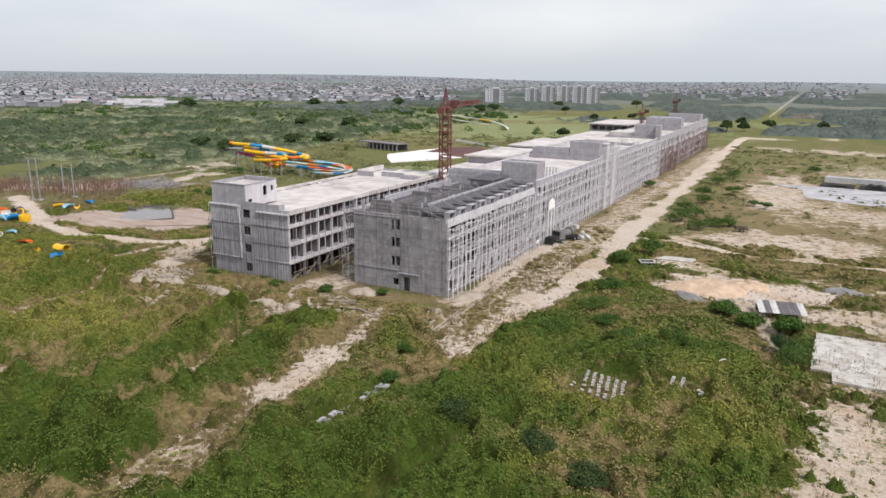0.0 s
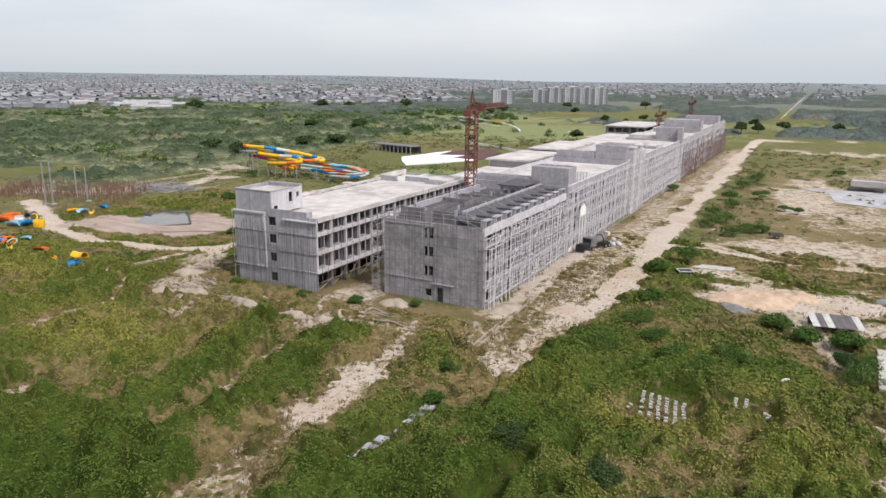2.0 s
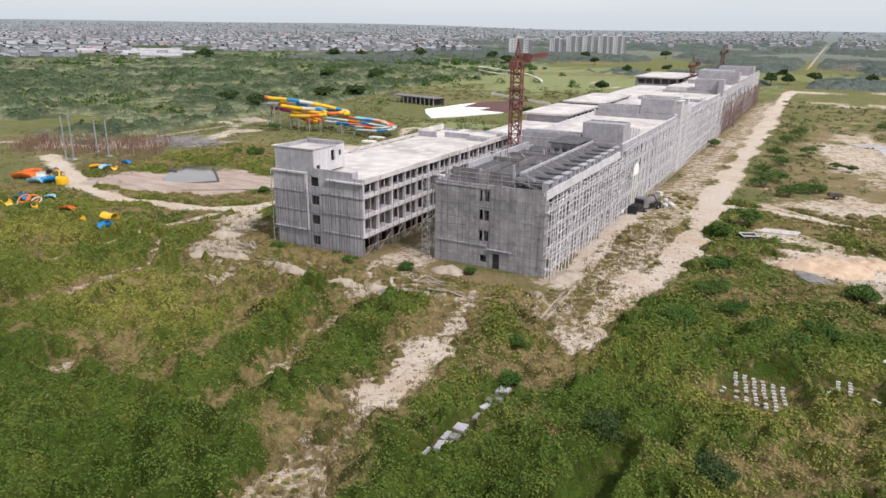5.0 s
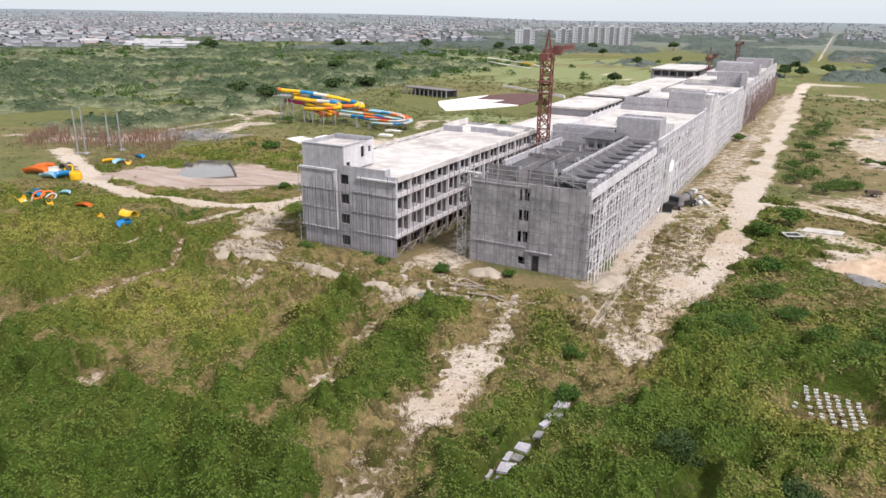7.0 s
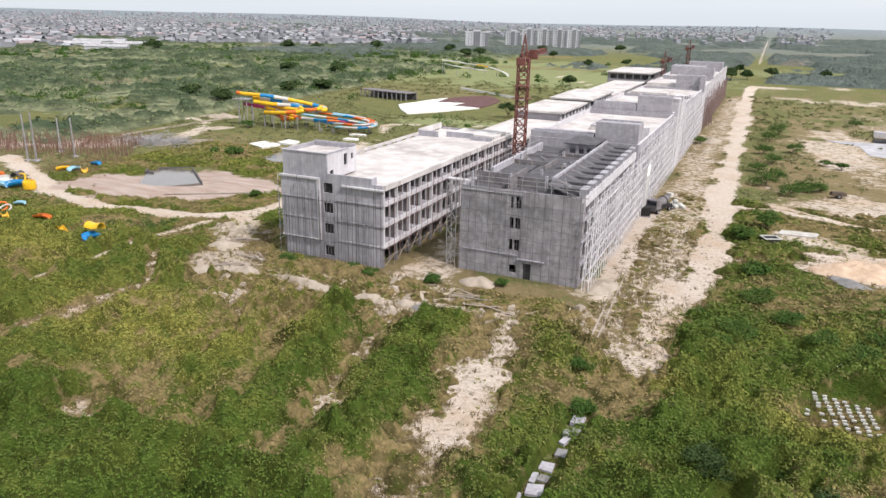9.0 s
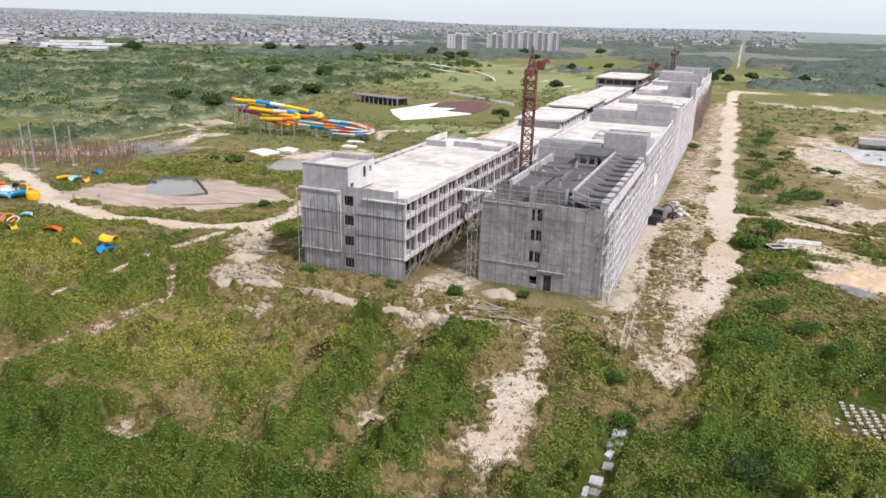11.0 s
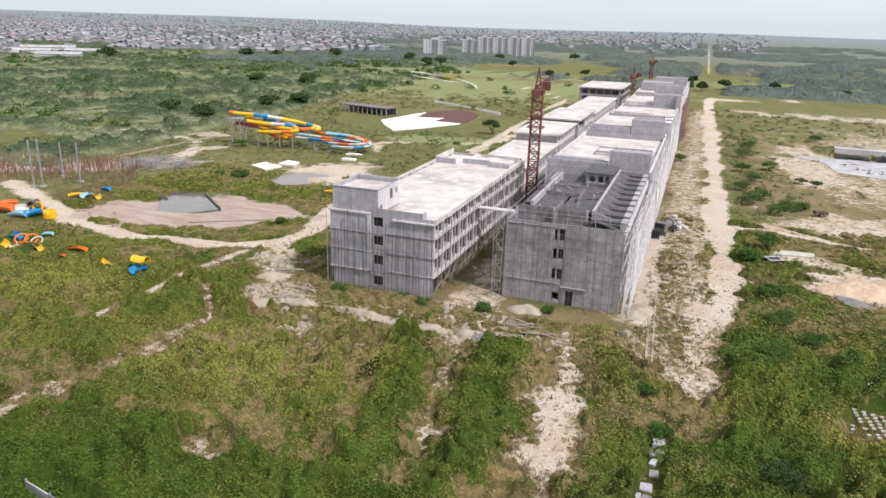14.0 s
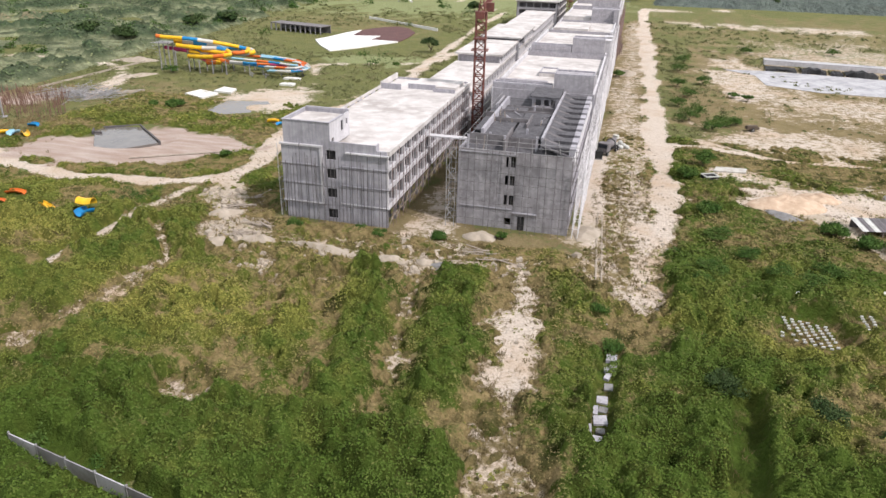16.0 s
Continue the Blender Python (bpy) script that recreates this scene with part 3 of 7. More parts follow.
def penthouse(th, x0, x1, y0, y1, z0, z1, material=M_CONC_R, lip=True):
    """A stair or lift box on the roof: a plain rendered block with an upstand round its top."""
    part("stair_box", boxes((x0, x1, y0, y1, z0, z1)), material, th, "grey rendered roof box")
    if lip:
        b = bmesh.new()
        box(b, x0, x1, y0, y0 + 0.2, z1, z1 + 0.35)
        box(b, x0, x1, y1 - 0.2, y1, z1, z1 + 0.35)
        box(b, x0, x0 + 0.2, y0 + 0.2, y1 - 0.2, z1, z1 + 0.35)
        box(b, x1 - 0.2, x1, y0 + 0.2, y1 - 0.2, z1, z1 + 0.35)
        part("upstand", b, M_CONC, th)


def east_front_block():
    """The eastern row's first block, still without a roof covering, its blank end wall towards the weeds."""
    x0, x1, y0, y1, top, t = -18.4, 0.5, 1.0, 44.0, 13.5, 0.32
    th = thing("hotel_block", "grey concrete hotel block with blank end wall and unfinished mansard roof", "building", -0.4, 1.0, group="blocks of the eastern row")
    part("east_wall", wall_x(x1 - t, x1, y0, y1, -0.6, top - 0.6, rows_of_holes(y0 + 0.5, y1, 4.3, 2.2, 0.4, 2.85) + rows_of_holes(y0 + 2.65, y1 - 2.15, 4.3, 1.3, 0.1, 2.7, FLOORS[1:])), M_RAW, th, "raw plastered wall with open window holes")
    part("west_wall", wall_x(x0, x0 + t, y0, y1, -0.6, top, rows_of_holes(y0 + 0.6, y1, 4.3, 1.7, 0.3, 2.6)), M_CONC_R, th)
    slits = [(-10.45, -9.85, a, b) for a, b in ((7.75, 9.45), (4.35, 6.05))] + [(-9.6, -8.8, a, b) for a, b in ((10.9, 12.7), (7.75, 9.45), (4.35, 6.05))] + [(-10.4, -10.0, 10.9, 12.6)]
    part("south_wall", wall_y(y0, y0 + t, x0 + t, x1 - t, -0.8, top, slits + [(-7.95, -6.75, 0.0, 2.5), (-10.2, -9.05, 0.75, 2.0)]), M_END, th, "blank grey end wall with one column of slit windows")
    # a near-black sheet fills the doorway in place of shade
    part("door_shade", boxes((-7.9, -6.8, y0 + 0.1, y0 + 0.16, 0.0, 2.45)), M_DARK, th, "dark sheet standing for shade in the doorway")
    for z in (4.35, 7.75, 10.95):
        part("window_bar", boxes((-9.22, -9.17, y0 + 0.12, y0 + 0.17, z, z + 1.7)), M_STEEL, th)
        part("window_bar", boxes((-9.6, -9.22, y0 + 0.12, y0 + 0.17, z + 0.85, z + 0.9)), M_STEEL, th)
    part("lintel_ledge", boxes((-8.9, -4.7, y0 - 0.32, y0, 3.05, 3.2)), M_CONC, th)
    part("ledge", boxes((-17.8, -9.0, y0 - 0.14, y0, 3.5, 3.66)), M_CONC, th)
    part("ledge", boxes((-18.3, -8.6, y0 - 0.12, y0, 12.95, 13.12)), M_CONC, th)
    part("pilaster", boxes((-8.55, -8.2, y0 - 0.1, y0, 0, top)), M_END, th)
    part("pilaster", boxes((-11.1, -10.85, y0 - 0.08, y0, 3.7, top)), M_END, th)
    part("north_wall", wall_y(y1 - t, y1, x0 + t, x1 - t, -0.6, top), M_CONC_R, th)
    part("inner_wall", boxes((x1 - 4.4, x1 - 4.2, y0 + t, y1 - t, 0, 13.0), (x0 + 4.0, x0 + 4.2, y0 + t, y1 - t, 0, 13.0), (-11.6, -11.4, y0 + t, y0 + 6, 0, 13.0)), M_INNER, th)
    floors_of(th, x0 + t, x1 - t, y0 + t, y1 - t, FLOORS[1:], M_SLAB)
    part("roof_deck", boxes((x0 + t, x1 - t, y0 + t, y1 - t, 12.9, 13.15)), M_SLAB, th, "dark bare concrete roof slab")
    for z in FLOORS[1:]:
        part("floor_band", boxes((x1, x1 + 0.15, y0, y1, z - 0.35, z)), M_CONC, th)
    # eastern slope of the mansard in ten bays between ribs, with a dormer head on each
    n = 10
    w = (y1 - y0 - 0.4) / n
    for i in range(n):
        a, b = y0 + 0.2 + i * w, y0 + 0.2 + (i + 1) * w - 0.32
        bm = bmesh.new()
        lo, hi = [(-0.1, 13.25), (-5.0, 14.75)], [(-0.1, 13.45), (-5.0, 14.95)]
        v = [bm.verts.new((x, y, z)) for y in (a, b) for x, z in (*lo, *hi)]
        for f in ((0, 1, 3, 2), (4, 6, 7, 5), (0, 4, 5, 1), (2, 3, 7, 6), (0, 2, 6, 4), (1, 5, 7, 3)):
            bm.faces.new([v[q] for q in f])
        bm.normal_update()
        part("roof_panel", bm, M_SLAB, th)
        bm = bmesh.new()
        beam(bm, (0.1, b + 0.16, 13.4), (-5.1, b + 0.16, 15.0), 0.2)
        part("rib", bm, M_INNER, th)
        c = (a + b) / 2
        bm = boxes((-0.5, 0.42, c - 1.25, c - 0.9, 13.2, 14.5), (-0.5, 0.42, c + 0.9, c + 1.25, 13.2, 14.5), (-0.45, 0.5, c - 1.3, c + 1.3, 14.5, 14.72))
        dormer = part("dormer", bm, M_CONC, th, "raw concrete dormer head with dark opening")
        # near-black sheet added so the dormer opening reads as shaded
        part("dormer_shade", boxes((-0.65, -0.5, c - 0.95, c + 0.95, 13.2, 14.5)), M_DARK, dormer)
        part("dormer_roof", boxes((-3.4, -0.45, c - 1.2, c + 1.2, 13.9, 14.62)), M_SLAB, dormer)
        part("parapet_panel", boxes((x1 - t, x1 + 0.1, a, b + 0.32, top - 0.6, top + 0.02 + 0.08 * (i % 2))), M_PALE, th)
        part("cornice_panel", boxes((x1, x1 + 0.16, a, b + 0.32, 12.25, top - 0.6)), M_PALE, th)
    part("ridge_beam", boxes((-5.45, -5.05, y0 + 4, y1 - 1, 13.15, 15.3)), M_CONC, th, "pale raw ridge beam")
    # inner roof slabs, low cross walls and unfinished rooms
    part("inner_slab", boxes((-15.5, -11.3, y0 + 4.5, y0 + 16, 14.15, 14.4)), M_SLAB, th)
    part("inner_slab", boxes((-10.8, -5.5, y0 + 6, y0 + 24, 14.2, 14.45)), M_SLAB, th)
    part("inner_slab", boxes((-15.5, -11.0, y0 + 17.5, y0 + 30, 14.0, 14.25)), M_SLAB, th)
    part("inner_slab", boxes((-18.0, -15.9, y0 + 10, y0 + 30, 13.9, 14.1)), M_SLAB, th)
    part("valley_beam", boxes((-16.0, -15.5, y0 + 6, y0 + 33, 13.15, 15.4)), M_CONC, th, "pale raw valley beam")
    for a in ((-17.6, -11.3, y0 + 4.2, y0 + 4.45, 13.15, 15.0), (-10.8, -6.0, y0 + 4.2, y0 + 4.45, 13.15, 14.8), (-11.2, -10.9, y0 + 0.5, y0 + 9, 13.15, 15.3), (-15.5, -5.5, y0 + 24, y0 + 24.3, 13.15, 14.7), (-15.4, -9.0, y0 + 16, y0 + 16.25, 14.45, 15.1), (-9.2, -8.95, y0 + 12, y0 + 20, 14.45, 15.2), (-17.9, -15.9, y0 + 20, y0 + 20.2, 14.1, 15.0), (-15.4, -5.6, y0 + 29, y0 + 29.2, 13.15, 14.4)):
        part("cross_wall", boxes(a), M_INNER, th)
    part("room_wall", wall_y(y0 + 33, y0 + 33.3, -11, -5.5, 13.15, 15.6, [(-10.3, -9.2, 13.9, 15.2), (-8.6, -7.6, 13.9, 15.2), (-7.1, -6.3, 13.5, 15.2)]), M_CONC_R, th)
    part("room_roof", boxes((-11.4, -5.5, y0 + 32.6, y1 - 1, 15.6, 15.8)), M_SLAB, th)
    for x, y, h in ((-17.2, 1.4, 2.3), (-11.1, 1.4, 2.6), (-6.0, 3.0, 2.4), (-14.2, 5, 2.0), (-8.4, 8.5, 2.2), (-13.4, 17, 2.0), (-7.0, 17, 1.8), (-2.2, 1.6, 1.7), (-9.4, 25, 2.4), (-16.8, 26, 2.2)):
        part("column_stub", boxes((x - 0.17, x + 0.17, y0 + y - 0.17, y0 + y + 0.17, 13.15, 13.15 + h)), M_CONC, th)
    r = random.Random(6)
    for i in range(26):
        x, y = r.uniform(-17.5, -5.8), y0 + r.uniform(0.8, 32)
        bm = bmesh.new()
        if i % 3:
            beam(bm, (x, y, 13.1), (x + r.uniform(-0.5, 0.5), y + r.uniform(-0.5, 0.5), 14.7 + r.uniform(0, 1.3)), 0.07)
            part("timber_prop", bm, M_PLANK if i % 2 else M_INNER, th)
        else:
            a = r.uniform(0, math.pi)
            beam(bm, (x, y, 14.55), (x + 2.6 * math.cos(a), y + 2.6 * math.sin(a), 14.7), 0.11)
            part("loose_beam", bm, M_CONC_R if i % 2 else M_SLAB, th)
    return th


east_front_block()

s2 = section(44.0, 97.0, -21.5, 0.5, 15.0, 14.0, "pale scaffolded hotel block with stair boxes on a white roof")
penthouse(s2, -8.3, 0.1, 45.0, 50.5, 14.0, 18.4)
penthouse(s2, -21.4, -8.6, 44.4, 47.0, 14.0, 15.9)
penthouse(s2, -21.4, -10.5, 52.5, 54.0, 14.0, 15.4, lip=False)
penthouse(s2, -14, -10, 66, 73, 14.0, 14.8, M_ROOF)
for i in range(5):
    part("corner_post", boxes((-0.6 + 0.1 * i, -0.25 + 0.1 * i, 50.9 + 2.0 * i, 51.25 + 2.0 * i, 14.0, 17.4 - 0.25 * i)), M_PALE, s2)
s3 = section(97.0, 146.0, -21.5, 0.5, 15.4, 14.5, "pale hotel block with paired towers on its street face")
penthouse(s3, -9.0, -0.2, 97.5, 103, 14.5, 19.0)
penthouse(s3, -20.5, -9.2, 97.5, 100.5, 14.5, 16.8)
for yy in (101.5, 109.5):
    part("turret", boxes((-0.6, 1.3, yy - 1.6, yy + 1.6, -0.5, 18.6), (-0.8, 1.5, yy - 1.8, yy + 1.8, 18.6, 18.9)), M_PALE, s3, "pale tower pier that rises above the roof")
part("parapet_panel", boxes((-0.1, 0.6, 112, 120, 15.5, 16.9), (-0.1, 0.6, 138, 145, 15.5, 16.6)), M_PALE, s3)
s4 = section(146.0, 180.0, -20.5, 0.5, 15.0, 14.5, "hotel block with a pale flat roof and bare frame")
penthouse(s4, -20, -8, 150, 166, 14.5, 15.6, M_ROOF, False)
s5 = section(180.0, 232.0, -20.5, 0.5, 15.2, 14.4, "hotel block behind rusty scaffolding", M_CONC_R)
penthouse(s5, -9, 0.1, 180.6, 188, 14.4, 19.3)
penthouse(s5, -20, -9.3, 184, 200, 14.4, 16.2, M_ROOF, False)
part("turret", boxes((-0.6, 1.2, 178.6, 182, -0.5, 19.8)), M_CONC_R, s5)
s6 = section(232.0, 318.0, -20.5, 0.5, 16.0, 15.0, "far hotel block behind rusty scaffolding", M_CONC_R)
penthouse(s6, -12, 0.1, 232.6, 240, 15.0, 19.2)
penthouse(s6, -20, -6, 255, 272, 15.0, 18.6)
penthouse(s6, -16, 0.1, 292, 302, 15.0, 19.0)


# ---- scaffolding ----
def scaffold(label, runs, material, group="scaffolding"):
    """Poles and ledgers. runs: straight bars (a, b, r), each a part of its own."""
    th = thing("scaffolding", label, "scaffolding", group=group)
    for a, b, r in runs:
        bm = bmesh.new()
        beam(bm, a, b, r, 4)
        part("pole", bm, material, th)
    return th


def face_runs(rng, along, u0, u1, off, z1, step, lift, r, sway=0.12, top_extra=(0.2, 1.6), double=None, lengths=1, braces=0.0):
    """Standards every step metres and ledgers every lift metres in front of a wall; along is 'x' or 'y'."""
    out = []

    def at(u, o, z):
        return (u, o, z) if along == "x" else (o, u, z)

    n = int(round((u1 - u0) / step))
    offs = [off] if double is None else [off, double]
    for o in offs:
        for i in range(n + 1):
            u = u0 + (u1 - u0) * i / n + rng.uniform(-sway, sway)
            out.append((at(u, o + rng.uniform(-0.05, 0.05), -0.5), at(u + rng.uniform(-sway, sway), o + rng.uniform(-0.1, 0.1), z1 + rng.uniform(*top_extra)), r))
        z = lift
        while z < z1 + 0.6:
            cuts = [u0 - 0.4] + ([u0 + (u1 - u0) * (q + rng.uniform(-0.25, 0.25)) / lengths for q in range(1, lengths)] if lengths > 1 else []) + [u1 + 0.4]
            for a, b in zip(cuts, cuts[1:]):
                dz = 0.06 if lengths == 1 else 0.28
                out.append((at(a, o, z + rng.uniform(-dz, dz)), at(b + 0.3, o, z + rng.uniform(-dz, dz)), r * 0.8))
                if braces and rng.random() < braces:
                    out.append((at(a + rng.uniform(0, 1.5), o + 0.1, z - lift), at(a + rng.uniform(2.0, 4.5), o + 0.1, z + lift * rng.choice((0, 1))), r * 0.75))
            z += lift
    if double is not None:
        for i in range(0, n + 1, 2):
            u = u0 + (u1 - u0) * i / n
            z = lift
            while z < z1 + 0.6:
                out.append((at(u, off, z), at(u, double, z), r * 0.8))
                z += lift
    return out


rng = random.Random(4)
scaffold("dark weathered scaffold poles against the grey end wall", face_runs(rng, "x", -18.2, 0.4, 0.35, 14.0, 1.3, 1.72, 0.03, sway=0.36, top_extra=(0.4, 1.9), lengths=3), M_POLE_DARK)
scaffold("guard rails of scaffold pipe along the roof edge", [((-18.6, 0.6, z), (0.9, 0.6, z + 0.1), 0.045) for z in (13.9, 14.8, 15.5)] + [((-18.4, y, 15.0), (-18.4, y + 9.5, 15.0), 0.045) for y in (1, 11, 21, 31)] + [((-18.2 + 2.3 * i + rng.uniform(-0.5, 0.5), 0.55, 12.6), (-18.2 + 2.3 * i + rng.uniform(-0.5, 0.5), 0.7, 15.2 + rng.uniform(0, 1.4)), 0.05) for i in range(9)], M_STEEL)
tower = []
for yy in (0.2, 1.9, 3.6):
    for xx in (-18.9, -20.3):
        tower.append(((xx, yy, -0.4), (xx + rng.uniform(-0.15, 0.15), yy, 14.2), 0.055))
for i in range(8):
    z = 1.6 + 1.75 * i
    for yy in (0.2, 3.6):
        tower.append(((-18.9, yy, z), (-20.3, yy, z), 0.045))
    tower.append(((-20.3, 0.2, z), (-20.3, 3.6, z + 0.2), 0.06))
    tower.append(((-18.9, 0.2, z), (-20.3, 0.2, z - 1.7 if i % 2 else z + 1.7), 0.05))
scaffold("grey pipe scaffold tower at the corner of the block", tower, M_STEEL)
scaffold("pale pipe scaffolding close against the long wall", face_runs(rng, "y", 1.2, 44, 0.95, 12.6, 1.7, 1.75, 0.065, sway=0.2, top_extra=(-0.9, 0.9), double=1.9, lengths=5, braces=0.22), M_POLE)
runs = face_runs(rng, "y", 44, 100, 0.95, 14.2, 1.9, 1.75, 0.065, sway=0.2, top_extra=(-1.0, 1.1), double=1.9, lengths=6, braces=0.22)
runs += face_runs(rng, "y", 113, 180, 0.95, 14.2, 2.2, 1.75, 0.07, sway=0.2, top_extra=(-1.0, 1.2), double=1.9, lengths=7, braces=0.2)
runs += face_runs(rng, "y", 100, 113, 1.7, 17.8, 1.1, 1.75, 0.075, top_extra=(-0.4, 0.9))
scaffold("pale pipe scaffolding that runs on along the long wall", runs, M_POLE)
scaffold("pale pipe scaffolding on the upper storeys of the far blocks", face_runs(rng, "y", 184, 318, 0.9, 15.4, 2.9, 3.3, 0.1, sway=0.4, top_extra=(-0.5, 1.6), lengths=14), M_POLE)
runs = face_runs(rng, "y", 180, 318, 1.2, 9.5, 3.4, 2.4, 0.085, sway=0.4, top_extra=(-3, 3.5), double=2.1, lengths=16)
runs += [((3.0 + rng.uniform(-1, 1), 196 + i * 1.1, 0), (3.0 + rng.uniform(-1, 1), 196 + i * 1.1, rng.uniform(2, 9)), 0.1) for i in range(14)]
scaffold("rusty brown scaffolding on the far blocks", runs, M_POLE_RUST)
scaffold("dark weathered poles along the end wall of the western block", face_runs(rng, "x", -47.9, -29.4, -4.75, 12.6, 0.62, 3.3, 0.05, sway=0.24, top_extra=(-3.4, 1.2)), M_POLE_DARK)
scaffold("brown poles leaning along the open side of the western block", face_runs(rng, "y", -3.4, 55, -28.6, 12.0, 2.0, 3.35, 0.045, sway=0.3, top_extra=(-1, 1.6)), M_POLE_RUST)
runs = face_runs(rng, "y", -3.5, 8, -48.9, 12.0, 1.6, 2.2, 0.06, top_extra=(0, 2.4))
scaffold("pale pipe scaffolding on the outer side of the corner tower", runs, M_POLE)


# ---- western row ----
def west_front_block():
    x0, x1, y0, y1, t = -47.5, -29.2, -3.8, 57.0, 0.32
    th = thing("hotel_block", "grey concrete hotel block with corner tower, open balconies and white roof", "building", group="blocks of the western row")
    wins = [(-39.95, -38.25, a, b) for a, b in ((11.0, 12.6), (7.75, 9.4), (4.35, 6.0), (0.65, 2.3))]
    part("south_wall", wall_y(y0, y0 + t, x0 + t, x1 - 0.2, -0.8, 13.2, wins), M_CONC, th, "grey concrete end wall streaked by rain")
    for a, b in ((11.0, 12.6), (7.75, 9.4), (4.35, 6.0), (0.65, 2.3)):
        # near-black sheet across the opening, painted as the unlit room
        w = part("window", boxes((-39.95, -38.25, y0 + 0.24, y0 + 0.28, a, b)), M_DARK, th, "dark sheet standing for shade in an unglazed window")
        part("window_bar", boxes((-39.12, -39.05, y0 + 0.16, y0 + 0.22, a, b), (-39.95, -38.25, y0 + 0.16, y0 + 0.22, a + 0.8, a + 0.86)), M_TYRE, w)
    # tower bay, a hand's width proud of the wall, with its frame and ledges
    part("bay_panel", boxes((x0 - 0.35, -40.9, y0 - 0.28, y0, 3.3, 13.0)), M_CONC, th)
    part("bay_frame", boxes((x0 - 0.6, -40.45, y0 - 0.5, y0 - 0.02, 13.0, 13.3), (-40.95, -40.5, y0 - 0.45, y0 - 0.02, 3.3, 13.0), (x0 - 0.45, -40.5, y0 - 0.42, y0 - 0.02, 3.1, 3.32)), M_PALE, th)
    for z in (6.5, 9.8):
        part("ledge", boxes((x0 - 0.45, -41.0, y0 - 0.4, y0 - 0.02, z, z + 0.18)), M_CONC, th)
        part("ledge", boxes((-37.6, x1 + 0.1, y0 - 0.16, y0 - 0.02, z + 0.15, z + 0.33)), M_CONC, th)
    part("ledge", boxes((-36.4, x1 + 0.25, y0 - 0.4, y0, 12.35, 12.6)), M_PALE, th)
    part("ledge", boxes((-37.6, x1, y0 - 0.14, y0 - 0.02, 3.4, 3.55)), M_PALE, th)
    part("west_wall", wall_x(x0, x0 + t, y0, y1, -0.6, 13.0, rows_of_holes(y0 + 10, y1 - 0.6, 4.2, 2.2, 0.4, 2.7)), M_CONC, th)
    part("north_wall", wall_y(y1 - t, y1, x0 + t, x1 - 0.2, -0.6, 13.2), M_CONC, th)
    # tower top with a recessed roof
    a, b, c, d = x0, -39.2, y0, 5.0
    part("tower_wall", wall_x(b - 0.25, b, c + 0.25, d, 13.0, 17.1, [(1.2, 2.2, 14.6, 16.4), (3.4, 4.1, 15.2, 16.2), (-2.9, -1.9, 13.2, 14.4)]), M_PALE, th)
    part("tower_wall", wall_y(c, c + 0.25, a, b, 13.2, 17.1), M_CONC, th)
    part("tower_wall", wall_y(d - 0.25, d, a, b - 0.25, 13.0, 17.1), M_CONC, th)
    part("tower_wall", wall_x(a, a + 0.25, c + 0.25, d - 0.25, 13.0, 17.1), M_CONC, th)
    part("tower_roof", boxes((a + 0.25, b - 0.25, c + 0.25, d - 0.25, 16.4, 16.6)), M_ROOF, th)
    part("coping", boxes((a - 0.1, b + 0.1, c - 0.1, c + 0.3, 17.1, 17.25), (a - 0.1, a + 0.3, c + 0.3, d, 17.1, 17.25), (b - 0.3, b + 0.1, c + 0.3, d - 2.6, 17.1, 17.25), (a + 0.3, b, d - 0.3, d + 0.05, 17.1, 17.5)), M_CONC, th)
    # roof deck and its upstands
    part("roof_deck", boxes((x0 + t, x1 - 0.2, y0 + t, y1 - t, 12.5, 12.75)), M_ROOF, th, "broad white screeded roof with damp stains")
    part("upstand", boxes((-39.2, -31.2, y0, y0 + 0.25, 13.2, 14.1), (-31.45, -31.2, y0 + 0.25, y0 + 1.6, 12.75, 14.1)), M_CONC, th)
    part("upstand", boxes((x1 - 0.35, x1 + 0.25, y0 + 0.3, y1, 12.4, 13.25)), M_ROOF, th, "pale parapet along the balconies")
    part("upstand", boxes((x0, x0 + t, d, y1 - 12, 13.0, 13.5), (x0, x0 + t, y1 - 12, y1, 13.0, 14.2)), M_ROOF, th)
    part("upstand", boxes((x0 + t, -42.5, y1 - 12.3, y1 - 12, 12.75, 14.0), (-41.4, -35, y1 - 10.3, y1 - 10, 12.75, 13.9), (-35, -30, y1 - 12, y1 - 11.7, 12.75, 13.6)), M_CONC, th)
    part("roof_step", boxes((-41, -30.4, y1 - 9.5, y1 - 1, 12.75, 13.5)), M_ROOF, th)
    # open balcony side: columns, slab edges, recessed back wall
    floors_of(th, x0 + t, x1 - 0.05, y0 + t, y1 - t, FLOORS[1:], M_CONC)
    for z in FLOORS[1:]:
        part("slab_edge", boxes((x1 - 0.25, x1 + 0.15, y0, y1, z - 0.5, z + 0.12)), M_PALE, th)
    n = 14
    for i in range(n + 1):
        y = y0 + 0.25 + (y1 - y0 - 0.5) * i / n
        part("column", boxes((x1 - 0.45, x1 + 0.02, y - 0.2, y + 0.2, 3.37, 12.5)), M_PALE, th)
        # ground columns get a darker colour for the shade below the slab
        part("ground_column", boxes((x1 - 0.5, x1 - 0.1, y - 0.2, y + 0.2, -0.6, 3.25)), M_INNER, th, "raw concrete column coloured dark for ground-floor shade")
        if i < n:
            bm = bmesh.new()
            beam(bm, (x1 - 0.1, y + 0.3, 0.2), (x1 - 0.1, y + 3.9, 1.5 + 0.8 * (i % 3)), 0.07)
